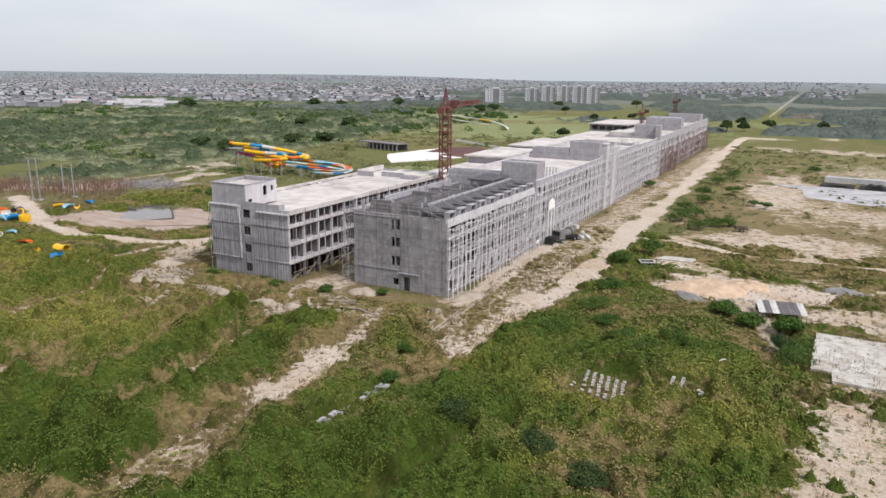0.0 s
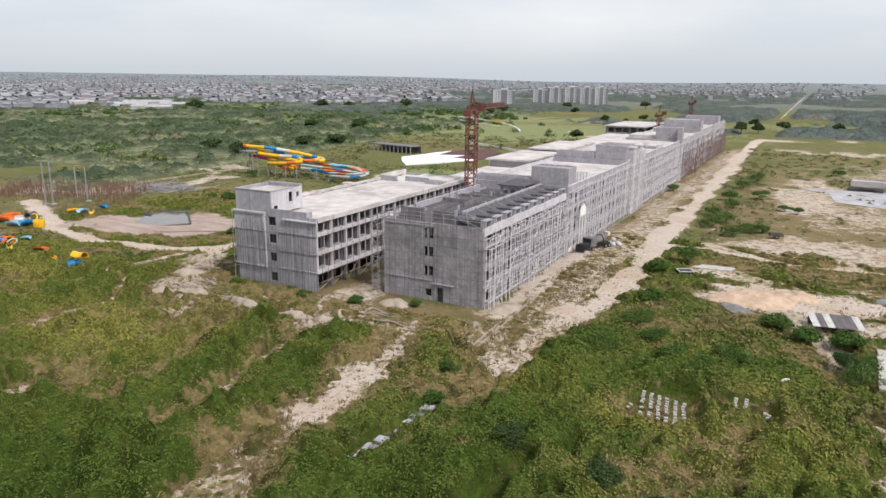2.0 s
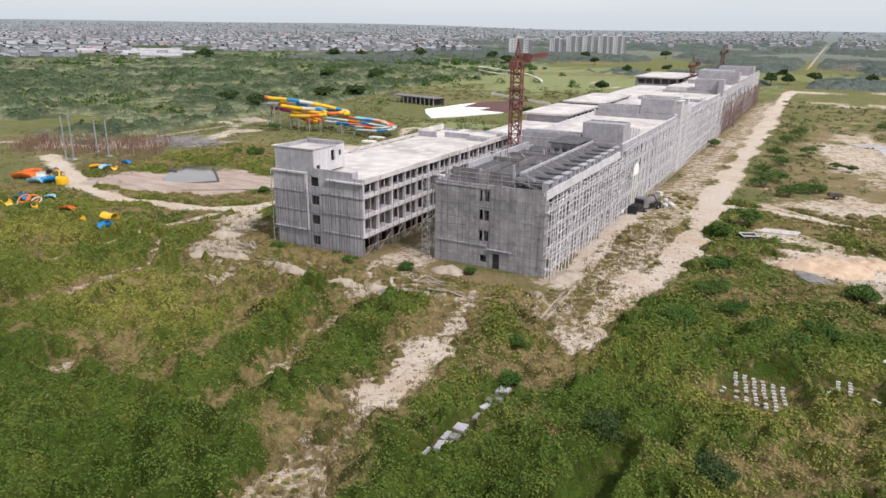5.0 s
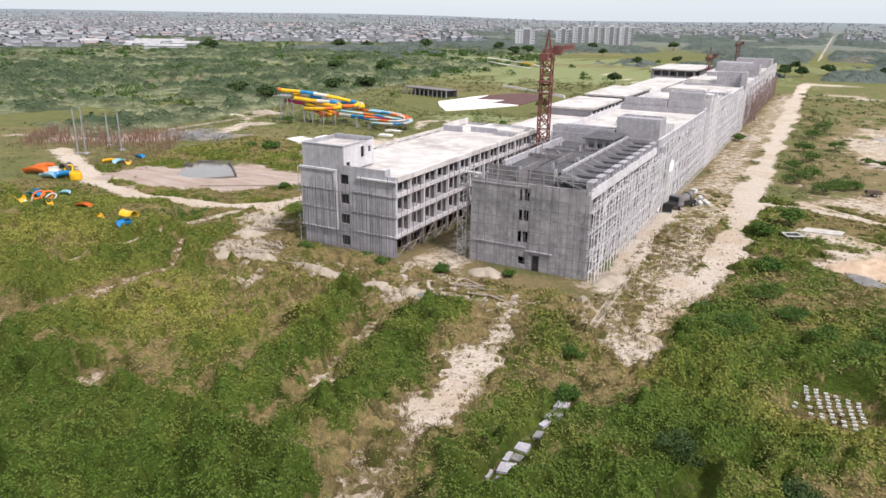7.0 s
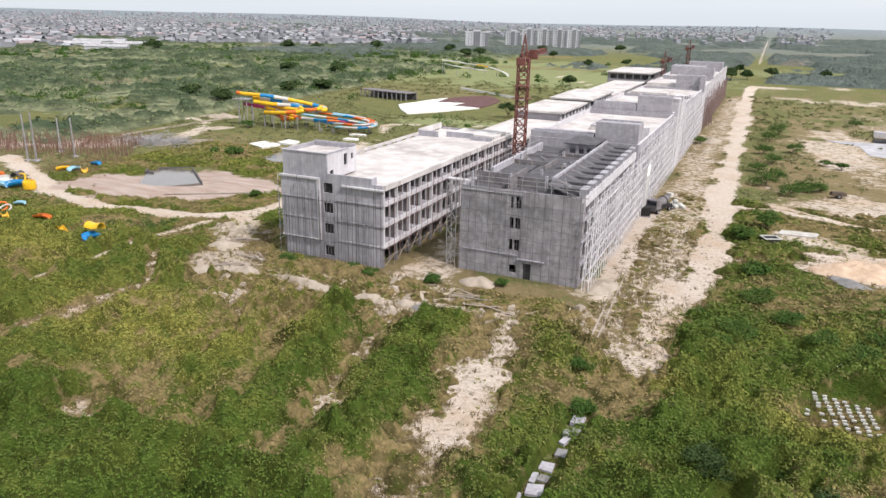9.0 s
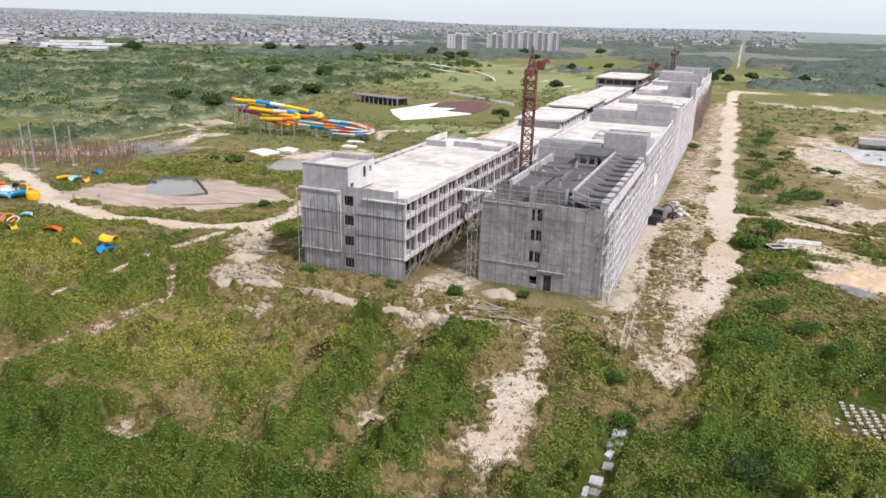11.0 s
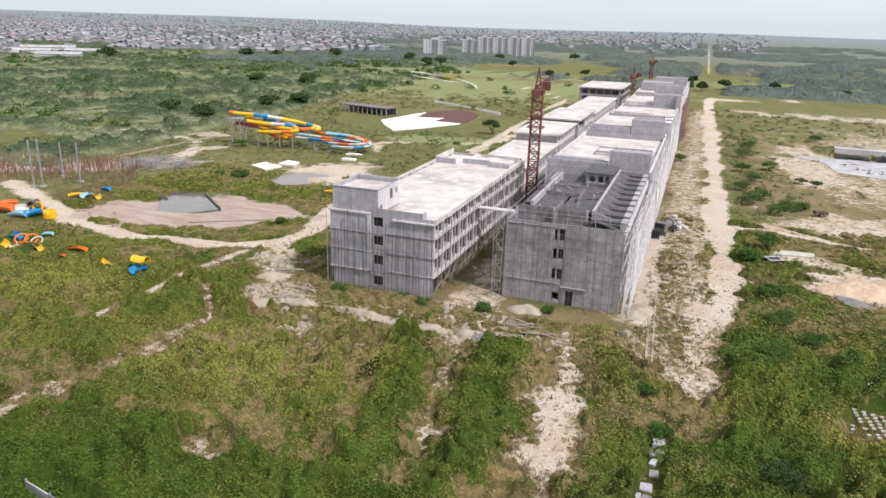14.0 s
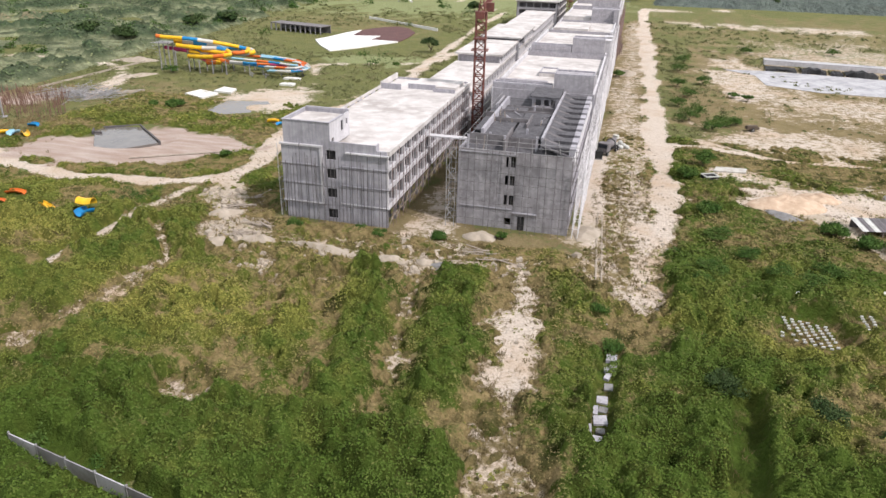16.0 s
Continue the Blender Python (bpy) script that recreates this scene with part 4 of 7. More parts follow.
            beam(bm, (x1 + 0.3, y + 0.3, 1.6), (x1 + 0.3, y + 4.2, 1.7), 0.06)
            part("brace", bm, M_PLANK, th)
        if i < n:
            yc = y + (y1 - y0 - 0.5) / n / 2
            part("mullion", boxes((x1 - 0.3, x1 - 0.12, yc - 0.05, yc + 0.05, 3.87, 12.5)), M_PALE, th)
    holes = rows_of_holes(y0 + 0.6, y1 - 0.6, 4.3, 1.7, 0.1, 2.4)
    # back wall coloured darker than the facade for shade in the bays
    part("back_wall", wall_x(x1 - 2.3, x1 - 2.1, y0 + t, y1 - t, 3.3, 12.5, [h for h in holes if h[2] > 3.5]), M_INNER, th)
    # dark slab colour on this wall stands for ground-floor shade
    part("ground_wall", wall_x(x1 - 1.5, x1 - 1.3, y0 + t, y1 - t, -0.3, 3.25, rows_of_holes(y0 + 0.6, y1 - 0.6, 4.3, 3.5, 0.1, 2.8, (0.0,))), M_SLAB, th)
    # two near-black sheets added behind the walls stand for unlit rooms
    part("ground_shade", boxes((x1 - 3.2, x1 - 3.0, y0 + t, y1 - t, -0.3, 3.25)), M_DARK, th)
    part("core_shade", boxes((x1 - 6, x1 - 5.8, y0 + t, y1 - t, 0, 12.5)), M_DARK, th)
    for i in range(n + 1):
        y = y0 + 0.25 + (y1 - y0 - 0.5) * i / n
        if 0 < i < n:
            # party walls share the back wall's shade-darkened grey
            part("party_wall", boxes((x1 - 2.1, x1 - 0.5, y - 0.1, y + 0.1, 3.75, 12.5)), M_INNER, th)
    part("link_bridge", boxes((x1 + 0.15, -20.6, 19.0, 20.6, 9.9, 10.15)), M_PALE, th, "short concrete link slab between the two rows")
    return th


west_front_block()


def west_block(y0, y1, top, label, x0=-46.5, x1=-29.2, low=None, loggia=False, wall_mat=M_PALE):
    th = thing("hotel_block", label, "building", group="blocks of the western row")
    t = 0.32
    cut = [(y0 + 0.5, y0 + 12.5, top - 3.9, top - 0.9)] if loggia else []
    floors = [z for z in FLOORS if z + 3.0 < top]
    holes = [h for h in rows_of_holes(y0 + (13 if loggia else 0.6), y1 - 0.6, 4.0, 2.3, 0.9, 2.4, floors)]
    part("east_wall", wall_x(x1 - t, x1, y0, y1, -0.6, top - 0.5, holes + cut), wall_mat, th, "pale wall with bands of window openings")
    part("west_wall", wall_x(x0, x0 + t, y0, y1, -0.6, top - 0.5, rows_of_holes(y0 + 0.6, y1 - 0.6, 4.0, 2.0, 0.9, 2.4, floors)), wall_mat, th)
    sh = rows_of_holes(x0 + 1, x1 - 1, 4.2, 3.2, 0.5, 2.7, floors[-2:]) if loggia else []
    part("south_wall", wall_y(y0, y0 + t, x0 + t, x1 - t, -0.6, top - 0.5, sh), M_CONC_R, th)
    part("north_wall", wall_y(y1 - t, y1, x0 + t, x1 - t, -0.6, top - 0.5), M_CONC_R, th)
    part("inner_wall", boxes((x1 - 4, x1 - 3.8, y0 + 3, y1 - t, 0, top - 0.6), (x0 + t, x1 - 4, y0 + 3, y0 + 3.2, 0, top - 0.6)), M_INNER, th)
    floors_of(th, x0 + t, x1 - t, y0 + t, y1 - t, floors[1:], M_CONC)
    part("roof", boxes((x0 - 0.7, x1 + 0.7, y0 - 0.9, y1 + 0.2, top - 0.5, top)), M_ROOF, th, "pale flat roof that overhangs the walls")
    for z in floors[1:]:
        part("slab_edge", boxes((x1, x1 + 0.35, y0, y1, z - 0.3, z + 0.1)), M_ROOF, th)
    return th


west_block(57.3, 97.0, 11.1, "low white-roofed link of the western row", x0=-41.6)
west_block(97.3, 126.0, 13.6, "white concrete hotel block with overhanging flat roof", x0=-41.8)
west_block(132.5, 166.0, 13.9, "white concrete hotel block with dark loggia under its roof", x0=-41.8, loggia=True)
west_block(166.4, 236.0, 12.4, "far white concrete hotel block with flat roof", x0=-41.4)
west_block(267.0, 312.0, 14.2, "brown unfinished block with overhanging pale roof", x0=-51.5, x1=-30.5, loggia=True, wall_mat=M_INNER)


# ---- tower crane between the two rows ----
def tower_crane(x, y, height_, label, jib=8.0, turn=0, r=0.13, w=1.6, back=2.0):
    th = thing("tower_crane", label, "crane", x, y, 0, turn, group="tower cranes")
    part("base", boxes((-2.2, 2.2, -2.2, 2.2, -0.4, 0.7)), M_CONC, th)
    h = w / 2
    step_ = 1.9
    n = int((height_ - 0.7) / step_)
    ring = [(-h, -h), (h, -h), (h, h), (-h, h)]
    bar, brace = bmesh.new(), bmesh.new()
    beam(bar, (-h, -h, 0), (h, -h, 0), r * 0.7)
    beam(brace, (-h, -h, 0), (h, -h, step_), r * 0.7)
    bar, brace = finish("mast_bar", bar, M_CRANE), finish("mast_brace", brace, M_CRANE)
    for a in ring:
        bm = bmesh.new()
        beam(bm, (*a, 0.7), (*a, 0.7 + n * step_), r)
        part("mast_leg", bm, M_CRANE, th)
    for i in range(n):
        for j in range(4):
            put("mast_bar", bar, th, pose(0, 0, 0.7 + (i + 1) * step_, 0, 0, 90 * j))
            flip = Matrix.Diagonal((-1 if (i + j) % 2 else 1, 1, 1, 1))
            put("mast_brace", brace, th, pose(0, 0, 0.7 + i * step_, 0, 0, 90 * j) @ flip)
    top = 0.7 + n * step_
    part("climbing_collar", boxes((-1.5, 1.5, -1.5, 1.5, top - 5.2, top - 4.9)), M_CRANE, th)
    part("slewing_ring", boxes((-1.3, 1.3, -1.3, 1.3, top, top + 0.7)), M_CRANE, th)
    part("walkway", boxes((-1.9, 1.9, -1.9, -1.2, top - 7.6, top - 7.5), (-1.9, 1.9, 1.2, 1.9, top - 7.6, top - 7.5), (-1.9, -1.2, -1.2, 1.2, top - 7.6, top - 7.5)), M_CRANE, th)
    cab = part("cab", boxes((1.0, 2.4, -2.6, -0.9, top + 0.5, top + 2.4)), M_CRANE, th)
    part("cab_window", boxes((2.4, 2.43, -2.4, -1.1, top + 1.2, top + 2.2), (1.2, 2.2, -2.63, -2.6, top + 1.2, top + 2.2)), M_GLASS, cab)
    bm = bmesh.new()
    for a in ((-0.7, -0.7), (0.7, -0.7), (0.7, 0.7), (-0.7, 0.7)):
        beam(bm, (*a, top + 0.7), (0, 0, top + 5.5), r * 0.7)
    for z in (1.8, 3.0, 4.1):
        q = 0.7 * (1 - z / 5.5)
        for a, b in (((-q, -q), (q, -q)), ((q, -q), (q, q)), ((q, q), (-q, q)), ((-q, q), (-q, -q))):
            beam(bm, (*a, top + 0.7 + z), (*b, top + 0.7 + z), r * 0.5)
    part("apex", bm, M_CRANE, th)
    for name, x0_, x1_ in (("jib", 1.0, jib), ("counter_jib", -back, -1.0)):
        bm = bmesh.new()
        m = max(2, int(abs(x1_ - x0_) / 1.5))
        for i in range(m):
            a, b = x0_ + (x1_ - x0_) * i / m, x0_ + (x1_ - x0_) * (i + 1) / m
            for yy in (-0.6, 0.6):
                beam(bm, (a, yy, top + 0.8), (b, yy, top + 0.8), r * 0.6)
                beam(bm, (a, yy, top + 0.8), ((a + b) / 2, 0, top + 1.9), r * 0.4)
                beam(bm, (b, yy, top + 0.8), ((a + b) / 2, 0, top + 1.9), r * 0.4)
            beam(bm, (a, 0, top + 1.9), (b, 0, top + 1.9), r * 0.6)
        part(name, bm, M_CRANE, th)
    part("counterweight", boxes((-back, -back + 1.2, -0.9, 0.9, top - 0.6, top + 0.8)), M_CRANE, th)
    return th


tower_crane(-26.0, 51.5, 30.5, "rust-red lattice tower crane between the hotel rows", jib=27.0, turn=97, w=2.2, r=0.16, back=3.6)
tower_crane(-25.0, 268.0, 21.0, "far rust-brown lattice crane mast", jib=3.0, turn=40)
tower_crane(-22.5, 350.0, 24.0, "far dark lattice crane mast", jib=2.5, turn=15)


# ---- earth, rubble and water ----
def mound(x, y, rx, ry, h, material, label, category, turn=0, seed=0, name="mound", kind=""):
    """A heap with an uneven foot and top."""
    bm = bmesh.new()
    rings, seg = 11, 40
    grid = []
    for i in range(rings):
        f = i / (rings - 1)
        row = []
        for j in range(seg):
            a = 2 * math.pi * j / seg
            wob = 1 + 0.6 * (float(lattice(math.cos(a) * 1.7 + seed * 3.1 + 9, math.sin(a) * 1.7 + 5, 1.0, 40 + seed)) - 0.5)
            px, py = rx * f * wob * math.cos(a), ry * f * wob * math.sin(a)
            up = h * (1 - f ** 1.3) * (0.35 + 0.9 * float(rough_noise(px + 50, py + 50, 1.5, 60 + seed))) + 0.22 * float(lattice(px + 20, py + 70, 0.4, 61 + seed)) * (1 - f)
            row.append(bm.verts.new((px, py, up - (0.5 if i == rings - 1 else 0))))
            if i == 0:
                row = [row[0]] * seg
                break
        grid.append(row)
    for i in range(rings - 1):
        for j in range(seg):
            a, b, c, d = grid[i][j], grid[i + 1][j], grid[i + 1][(j + 1) % seg], grid[i][(j + 1) % seg]
            bm.faces.new((a, b, c) if i == 0 else (a, b, c, d))
    for f in bm.faces:
        f.smooth = True
    return solid(name, bm, material, label, category, kind=kind, at=pose(x, y, float(height(x, y)), 0, 0, turn))


mound(-53.0, -17.0, 3.0, 2.2, 1.5, M_RUBBLE, "pale heap of broken concrete and soil", "rubble heap", 10, 1, "mound")
mound(-47.0, -14.6, 4.2, 1.8, 1.2, M_RUBBLE, "grey heap of excavated rubble", "rubble heap", -8, 2, "mound")
mound(-58.5, -6.5, 3.0, 2.4, 1.1, M_RUBBLE, "grey heap of rubble and broken boards", "rubble heap", 30, 3, "mound")
mound(-35.5, -14.6, 6.5, 1.3, 1.1, M_RUBBLE, "long pale bank of dug earth before the block", "earth bank", -11, 16, "mound")
mound(-24.6, -15.2, 3.2, 1.6, 1.0, M_RUBBLE, "pale crumbling earth bank", "rubble heap", -5, 4, "mound")
mound(-19.6, -14.6, 1.6, 1.2, 0.8, M_RUBBLE, "small pale heap of broken stone", "rubble heap", 5, 5, "mound")
mound(-16.4, -15.0, 2.4, 1.3, 0.8, M_GRAVEL, "grey heap of gravel overgrown at its foot", "gravel heap", 0, 6, "mound")
mound(-13.6, -3.0, 2.6, 1.7, 1.3, M_RUBBLE, "pale heap of sand and mortar against the end wall", "rubble heap", 0, 7, "mound")
mound(3.4, 4.2, 2.6, 4.2, 0.7, M_RUBBLE, "pale spread of broken plaster beside the scaffolding", "rubble heap", 0, 8, "mound")
mound(39.0, 30.0, 7.0, 4.6, 2.2, M_SAND, "orange heap of building sand", "sand heap", 20, 9, "mound")
mound(45.5, 35.0, 4.5, 3.2, 1.4, M_SAND, "orange heap of building sand", "sand heap", 20, 10, "mound")
mound(37.5, 23.0, 5.0, 2.2, 0.8, M_GRAVEL, "grey heap of gravel", "gravel heap", -50, 11, "mound")
mound(61.0, 40.0, 3.6, 2.4, 1.0, M_GRAVEL, "grey heap of gravel", "gravel heap", 0, 12, "mound")
mound(7.0, 158.0, 3.0, 7.0, 1.6, M_RUBBLE, "long pale heap of gravel beside the road", "gravel heap", -6, 13, "mound")
mound(-166.0, 116.0, 9, 3.0, 1.6, M_RUBBLE, "long bank of dug earth below the woods", "earth bank", 24, 14, "mound")
mound(-148.0, 92.0, 7, 2.0, 1.0, M_RUBBLE, "low bank of dug earth", "earth bank", 60, 15, "mound")


def flat(name, ring, z0, z1, material, label, category, kind=""):
    bm = bmesh.new()
    prism(bm, ring, z0, z1)
    return solid(name, bm, material, label, category, kind=kind)


flat("water", [(-117.5, 34), (-105.5, 18.5), (-101.5, 20.5), (-96.0, 28.5), (-109.2, 39.6)], -1.4, -0.28, M_WATER, "still muddy water in a dug pond", "water", "structure")
flat("water", [(-101.5, 53.5), (-95, 57), (-88, 62), (-85, 66), (-92, 74), (-103, 71)], -0.9, -0.02, M_WATER, "shallow pale puddle on the sand", "water", "structure")
bank = thing("pond_shuttering", "dark timber shuttering round two sides of the pond", "shuttering")
for a, b in (((-117.8, 34.2), (-109.2, 40.0)), ((-109.2, 40.0), (-95.7, 28.6)), ((-117.8, 34.2), (-115.6, 30.8)), ((-115.6, 30.8), (-113.2, 31.0))):
    bm = bmesh.new()
    d = Vector((b[0] - a[0], b[1] - a[1])).normalized()
    nrm = Vector((-d.y, d.x)) * 0.18
    prism(bm, [(a[0] - nrm.x, a[1] - nrm.y), (b[0] - nrm.x, b[1] - nrm.y), (b[0] + nrm.x, b[1] + nrm.y), (a[0] + nrm.x, a[1] + nrm.y)], -1.2, 0.12)
    part("board", bm, M_POLE_DARK, bank)
for i in range(9):
    bm = bmesh.new()
    x, y = -90 + 1.4 * i, 18 + 0.9 * i
    beam(bm, (x - 4, y - 2.6 + 0.3 * (i % 3), 0.1), (x + 5, y + 3.4, 0.1), 0.12)
    tagged(solid("timber_pole", bm, M_PLANK, "long pale timber pole lying on pink mud", "timber", "poles on the mud"))

# the round marked court, half under a white sheet
flat("tarpaulin", [(-128.3, 188.5), (-119.6, 174.2), (-110.4, 162.4), (-101.4, 178.2), (-92.3, 196.7), (-106.1, 198.0), (-105.4, 210.4), (-118.0, 206.2), (-120.8, 226.6), (-124.2, 213.0), (-125.6, 201.0)], -0.2, 0.42, M_CLOTH, "bright white sheet spread on the ground", "tarpaulin")
flat("paved_court", [(-117.6, 206.9), (-105.0, 211.0), (-105.7, 198.5), (-92.2, 197.4), (-92.0, 208.6), (-94.0, 228.4), (-101.4, 242.0), (-108.7, 246.7), (-115.0, 240.0), (-120.4, 227.6)], -0.2, 0.36, M_TILE, "maroon paved court beside the white sheet", "paving")
for ring, lab in (([(-118.2, 73.3), (-110.5, 69.7), (-109.5, 77.0), (-117.0, 79.5)], "white roofing sheets stacked on the ground"), ([(-112.5, 79.5), (-106.5, 79), (-107.5, 84), (-112.5, 85.5)], "white roofing sheets stacked on the ground"), ([(-102.0, 104.0), (-96.0, 104.1), (-96.5, 106.5), (-102, 107)], "pale boards stacked near the water slide"), ([(-99, 95.4), (-94.4, 95.4), (-94.6, 98), (-99, 98.4)], "pale boards stacked near the water slide")):
    flat("board", ring, -0.2, 0.5, M_WHITE, lab, "boards")


# ---- water slide ----
def smooth_path(points, n):
    """Points along a smooth curve through the given ones."""
    out = []
    p = [Vector(q) for q in points]
    p = [p[0] * 2 - p[1]] + p + [p[-1] * 2 - p[-2]]
    for i in range(1, len(p) - 2):
        for j in range(n):
            t = j / n
            out.append(0.5 * ((2 * p[i]) + (p[i + 1] - p[i - 1]) * t + (2 * p[i - 1] - 5 * p[i] + 4 * p[i + 1] - p[i + 2]) * t * t + (3 * p[i] - p[i - 1] - 3 * p[i + 1] + p[i + 2]) * t ** 3))
    return out + [p[-2]]


def flume(parent, points, r, paints, per=4, open_top=False, n=5, lift=0.7):
    """A tube or an open trough in coloured lengths, each with a flange at its end."""
    r = r * 0.84
    path = [p + Vector((0, 0, lift)) for p in smooth_path(points, n)]
    for s in range(0, len(path) - 1, per):
        piece = path[s:s + per + 1]
        if len(piece) < 2:
            continue
        bm = bmesh.new()
        sides = 10
        rings = []
        for i, p in enumerate(piece):
            d = (piece[min(i + 1, len(piece) - 1)] - piece[max(i - 1, 0)]).normalized()
            u = d.cross(Vector((0, 0, 1))).normalized()
            w = u.cross(d)
            rr = r * (1.1 if i in (0, len(piece) - 1) else 1.0)
            ring = []
            if open_top:
                for q in (1.0, 0.86):
                    angs = [math.pi + math.pi * j / sides for j in range(sides + 1)]
                    ring += [bm.verts.new(p + (u * math.cos(a) + w * math.sin(a)) * rr * q) for a in (angs if q == 1.0 else angs[::-1])]
            else:
                ring = [bm.verts.new(p + (u * math.cos(2 * math.pi * j / sides) + w * math.sin(2 * math.pi * j / sides)) * rr) for j in range(sides)]
            rings.append(ring)
        m = len(rings[0])
        for a, b in zip(rings, rings[1:]):
            for j in range(m):
                f = bm.faces.new((a[j], a[(j + 1) % m], b[(j + 1) % m], b[j]))
                f.smooth = True
        part("flume_length", bm, paints[(s // per) % len(paints)], parent)


slide = thing("water_slide", "multicoloured water slide of tubes and troughs on steel columns", "water slide")
Y_, B_, O_, P_, S_, W_ = M_YEL, M_BLU, M_ORA, M_PNK, M_SKY, M_TRUCK
flume(slide, [(-147.5, 104, 10.6), (-144.5, 104.4, 10.3), (-137, 106, 10.0), (-129.5, 109, 8.9), (-123, 112.5, 7.4), (-118.6, 112.6, 6.6), (-118.4, 109.6, 6.2), (-123, 107.6, 5.9), (-131, 108, 6.0), (-139, 109.6, 6.3)], 0.75, [O_, Y_, Y_, B_, W_, Y_, Y_, B_, Y_, Y_, O_], per=3)
flume(slide, [(-142.6, 106.5, 8.9), (-137.5, 107.6, 8.6), (-131, 110, 7.6), (-126.5, 113.5, 6.8), (-120, 115.4, 6.2), (-117, 112.8, 5.8), (-120.4, 110.4, 5.4)], 0.85, [Y_, W_, B_, W_, S_, B_, Y_, W_], per=3)
flume(slide, [(-143.5, 109, 7.2), (-136.5, 110, 6.4), (-127, 111.5, 5.4), (-119.5, 113, 4.8), (-112, 114.6, 4.3), (-105, 114.4, 3.9), (-100, 113.0, 3.5), (-97.4, 110.0, 3.1), (-100, 107.4, 2.8), (-106.5, 107.6, 2.6), (-113, 108.6, 2.4)], 0.85, [W_, O_, W_, B_, W_, O_, S_, B_, O_, W_, O_, S_, W_], open_top=True, per=3)
flume(slide, [(-141, 105.0, 7.8), (-134, 106.4, 7.2), (-126.5, 108.6, 6.9), (-121.5, 106.2, 6.0), (-125.5, 104.2, 5.2), (-132, 104.6, 4.6), (-137.5, 106.2, 4.2)], 0.8, [Y_, Y_, W_, B_, Y_, Y_, O_, Y_], per=3)
flume(slide, [(-121, 105.4, 5.0), (-114.5, 107.4, 4.4), (-108.5, 109.8, 3.7), (-102.5, 110.8, 3.1), (-98.6, 112.0, 2.7), (-96.0, 109.2, 2.3), (-99.5, 106.8, 2.0)], 0.75, [S_, W_, O_, B_, W_, S_, O_], per=3, open_top=True)
flume(slide, [(-146.5, 106.5, 6.6), (-139.5, 107.5, 5.8), (-133.5, 109.0, 4.9), (-128.5, 108.0, 4.0), (-124.0, 107.0, 3.2), (-117, 108.5, 2.6), (-110, 111.2, 2.2), (-104, 111.4, 2.0)], 0.75, [P_, P_, Y_, W_, P_, Y_, O_, W_, B_, O_], per=3)
flume(slide, [(-133.5, 106.6, 4.1), (-129.5, 105.2, 3.2), (-126.4, 106.6, 2.7), (-128.5, 109.2, 2.3), (-132.2, 108.4, 2.0)], 0.8, [P_, O_, Y_])
flume(slide, [(-116, 116, 4.6), (-108, 117, 4.0), (-101, 116, 3.4), (-96.8, 112.6, 2.6), (-97, 108.4, 2.2), (-101, 105.6, 2.0), (-108, 105.4, 1.8)], 0.85, [S_, W_, O_, W_, S_, B_, W_], open_top=True)
for x, y, h in ((-146.5, 103.2, 9.6), (-146.5, 105.6, 9.6), (-143.2, 103.4, 9.4), (-143.2, 106, 9.0), (-138, 106.5, 8.9), (-138, 109.5, 5.6), (-132.4, 108.4, 5.2), (-131.0, 110.4, 6.6), (-126.0, 107.2, 5.1), (-124.5, 112.0, 5.4), (-119.6, 110.8, 5.0), (-117.8, 114.6, 4.4), (-112.0, 114.6, 3.3), (-111.4, 108.4, 1.6), (-105.0, 114.6, 2.9), (-104.4, 107.6, 1.6), (-98.2, 111, 2.0), (-141, 103.8, 6.9), (-136.6, 104.4, 4.2), (-132.2, 103.6, 4.4), (-127.4, 103.8, 4.6), (-122.6, 104.2, 4.6), (-115.2, 106.4, 3.6), (-113.8, 105.2, 1.4), (-108.6, 104.8, 1.4)):
    bm = bmesh.new()
    beam(bm, (x, y, -0.3), (x, y, h), 0.2, 8)
    beam(bm, (x - 0.9, y, h - 0.5), (x + 0.9, y, h - 0.5), 0.1, 5)
    part("column", bm, M_STEEL, slide, "grey steel column")
part("start_deck", boxes((-148.4, -142.4, 102.6, 107.4, 9.1, 9.25)), M_STEEL, slide)
for i in range(5):
    part("start_rail", boxes((-148.4 + 1.5 * i, -148.3 + 1.5 * i, 102.6, 102.7, 9.25, 10.3)), M_STEEL, slide)
bm = bmesh.new()
for i in range(8):
    box(bm, -149.6, -148.4, 103.0 - 0.0 + 0.6 * i, 103.5 + 0.6 * i, 9.0 - 1.1 * i, 9.1 - 1.1 * i)
part("stair", bm, M_STEEL, slide)


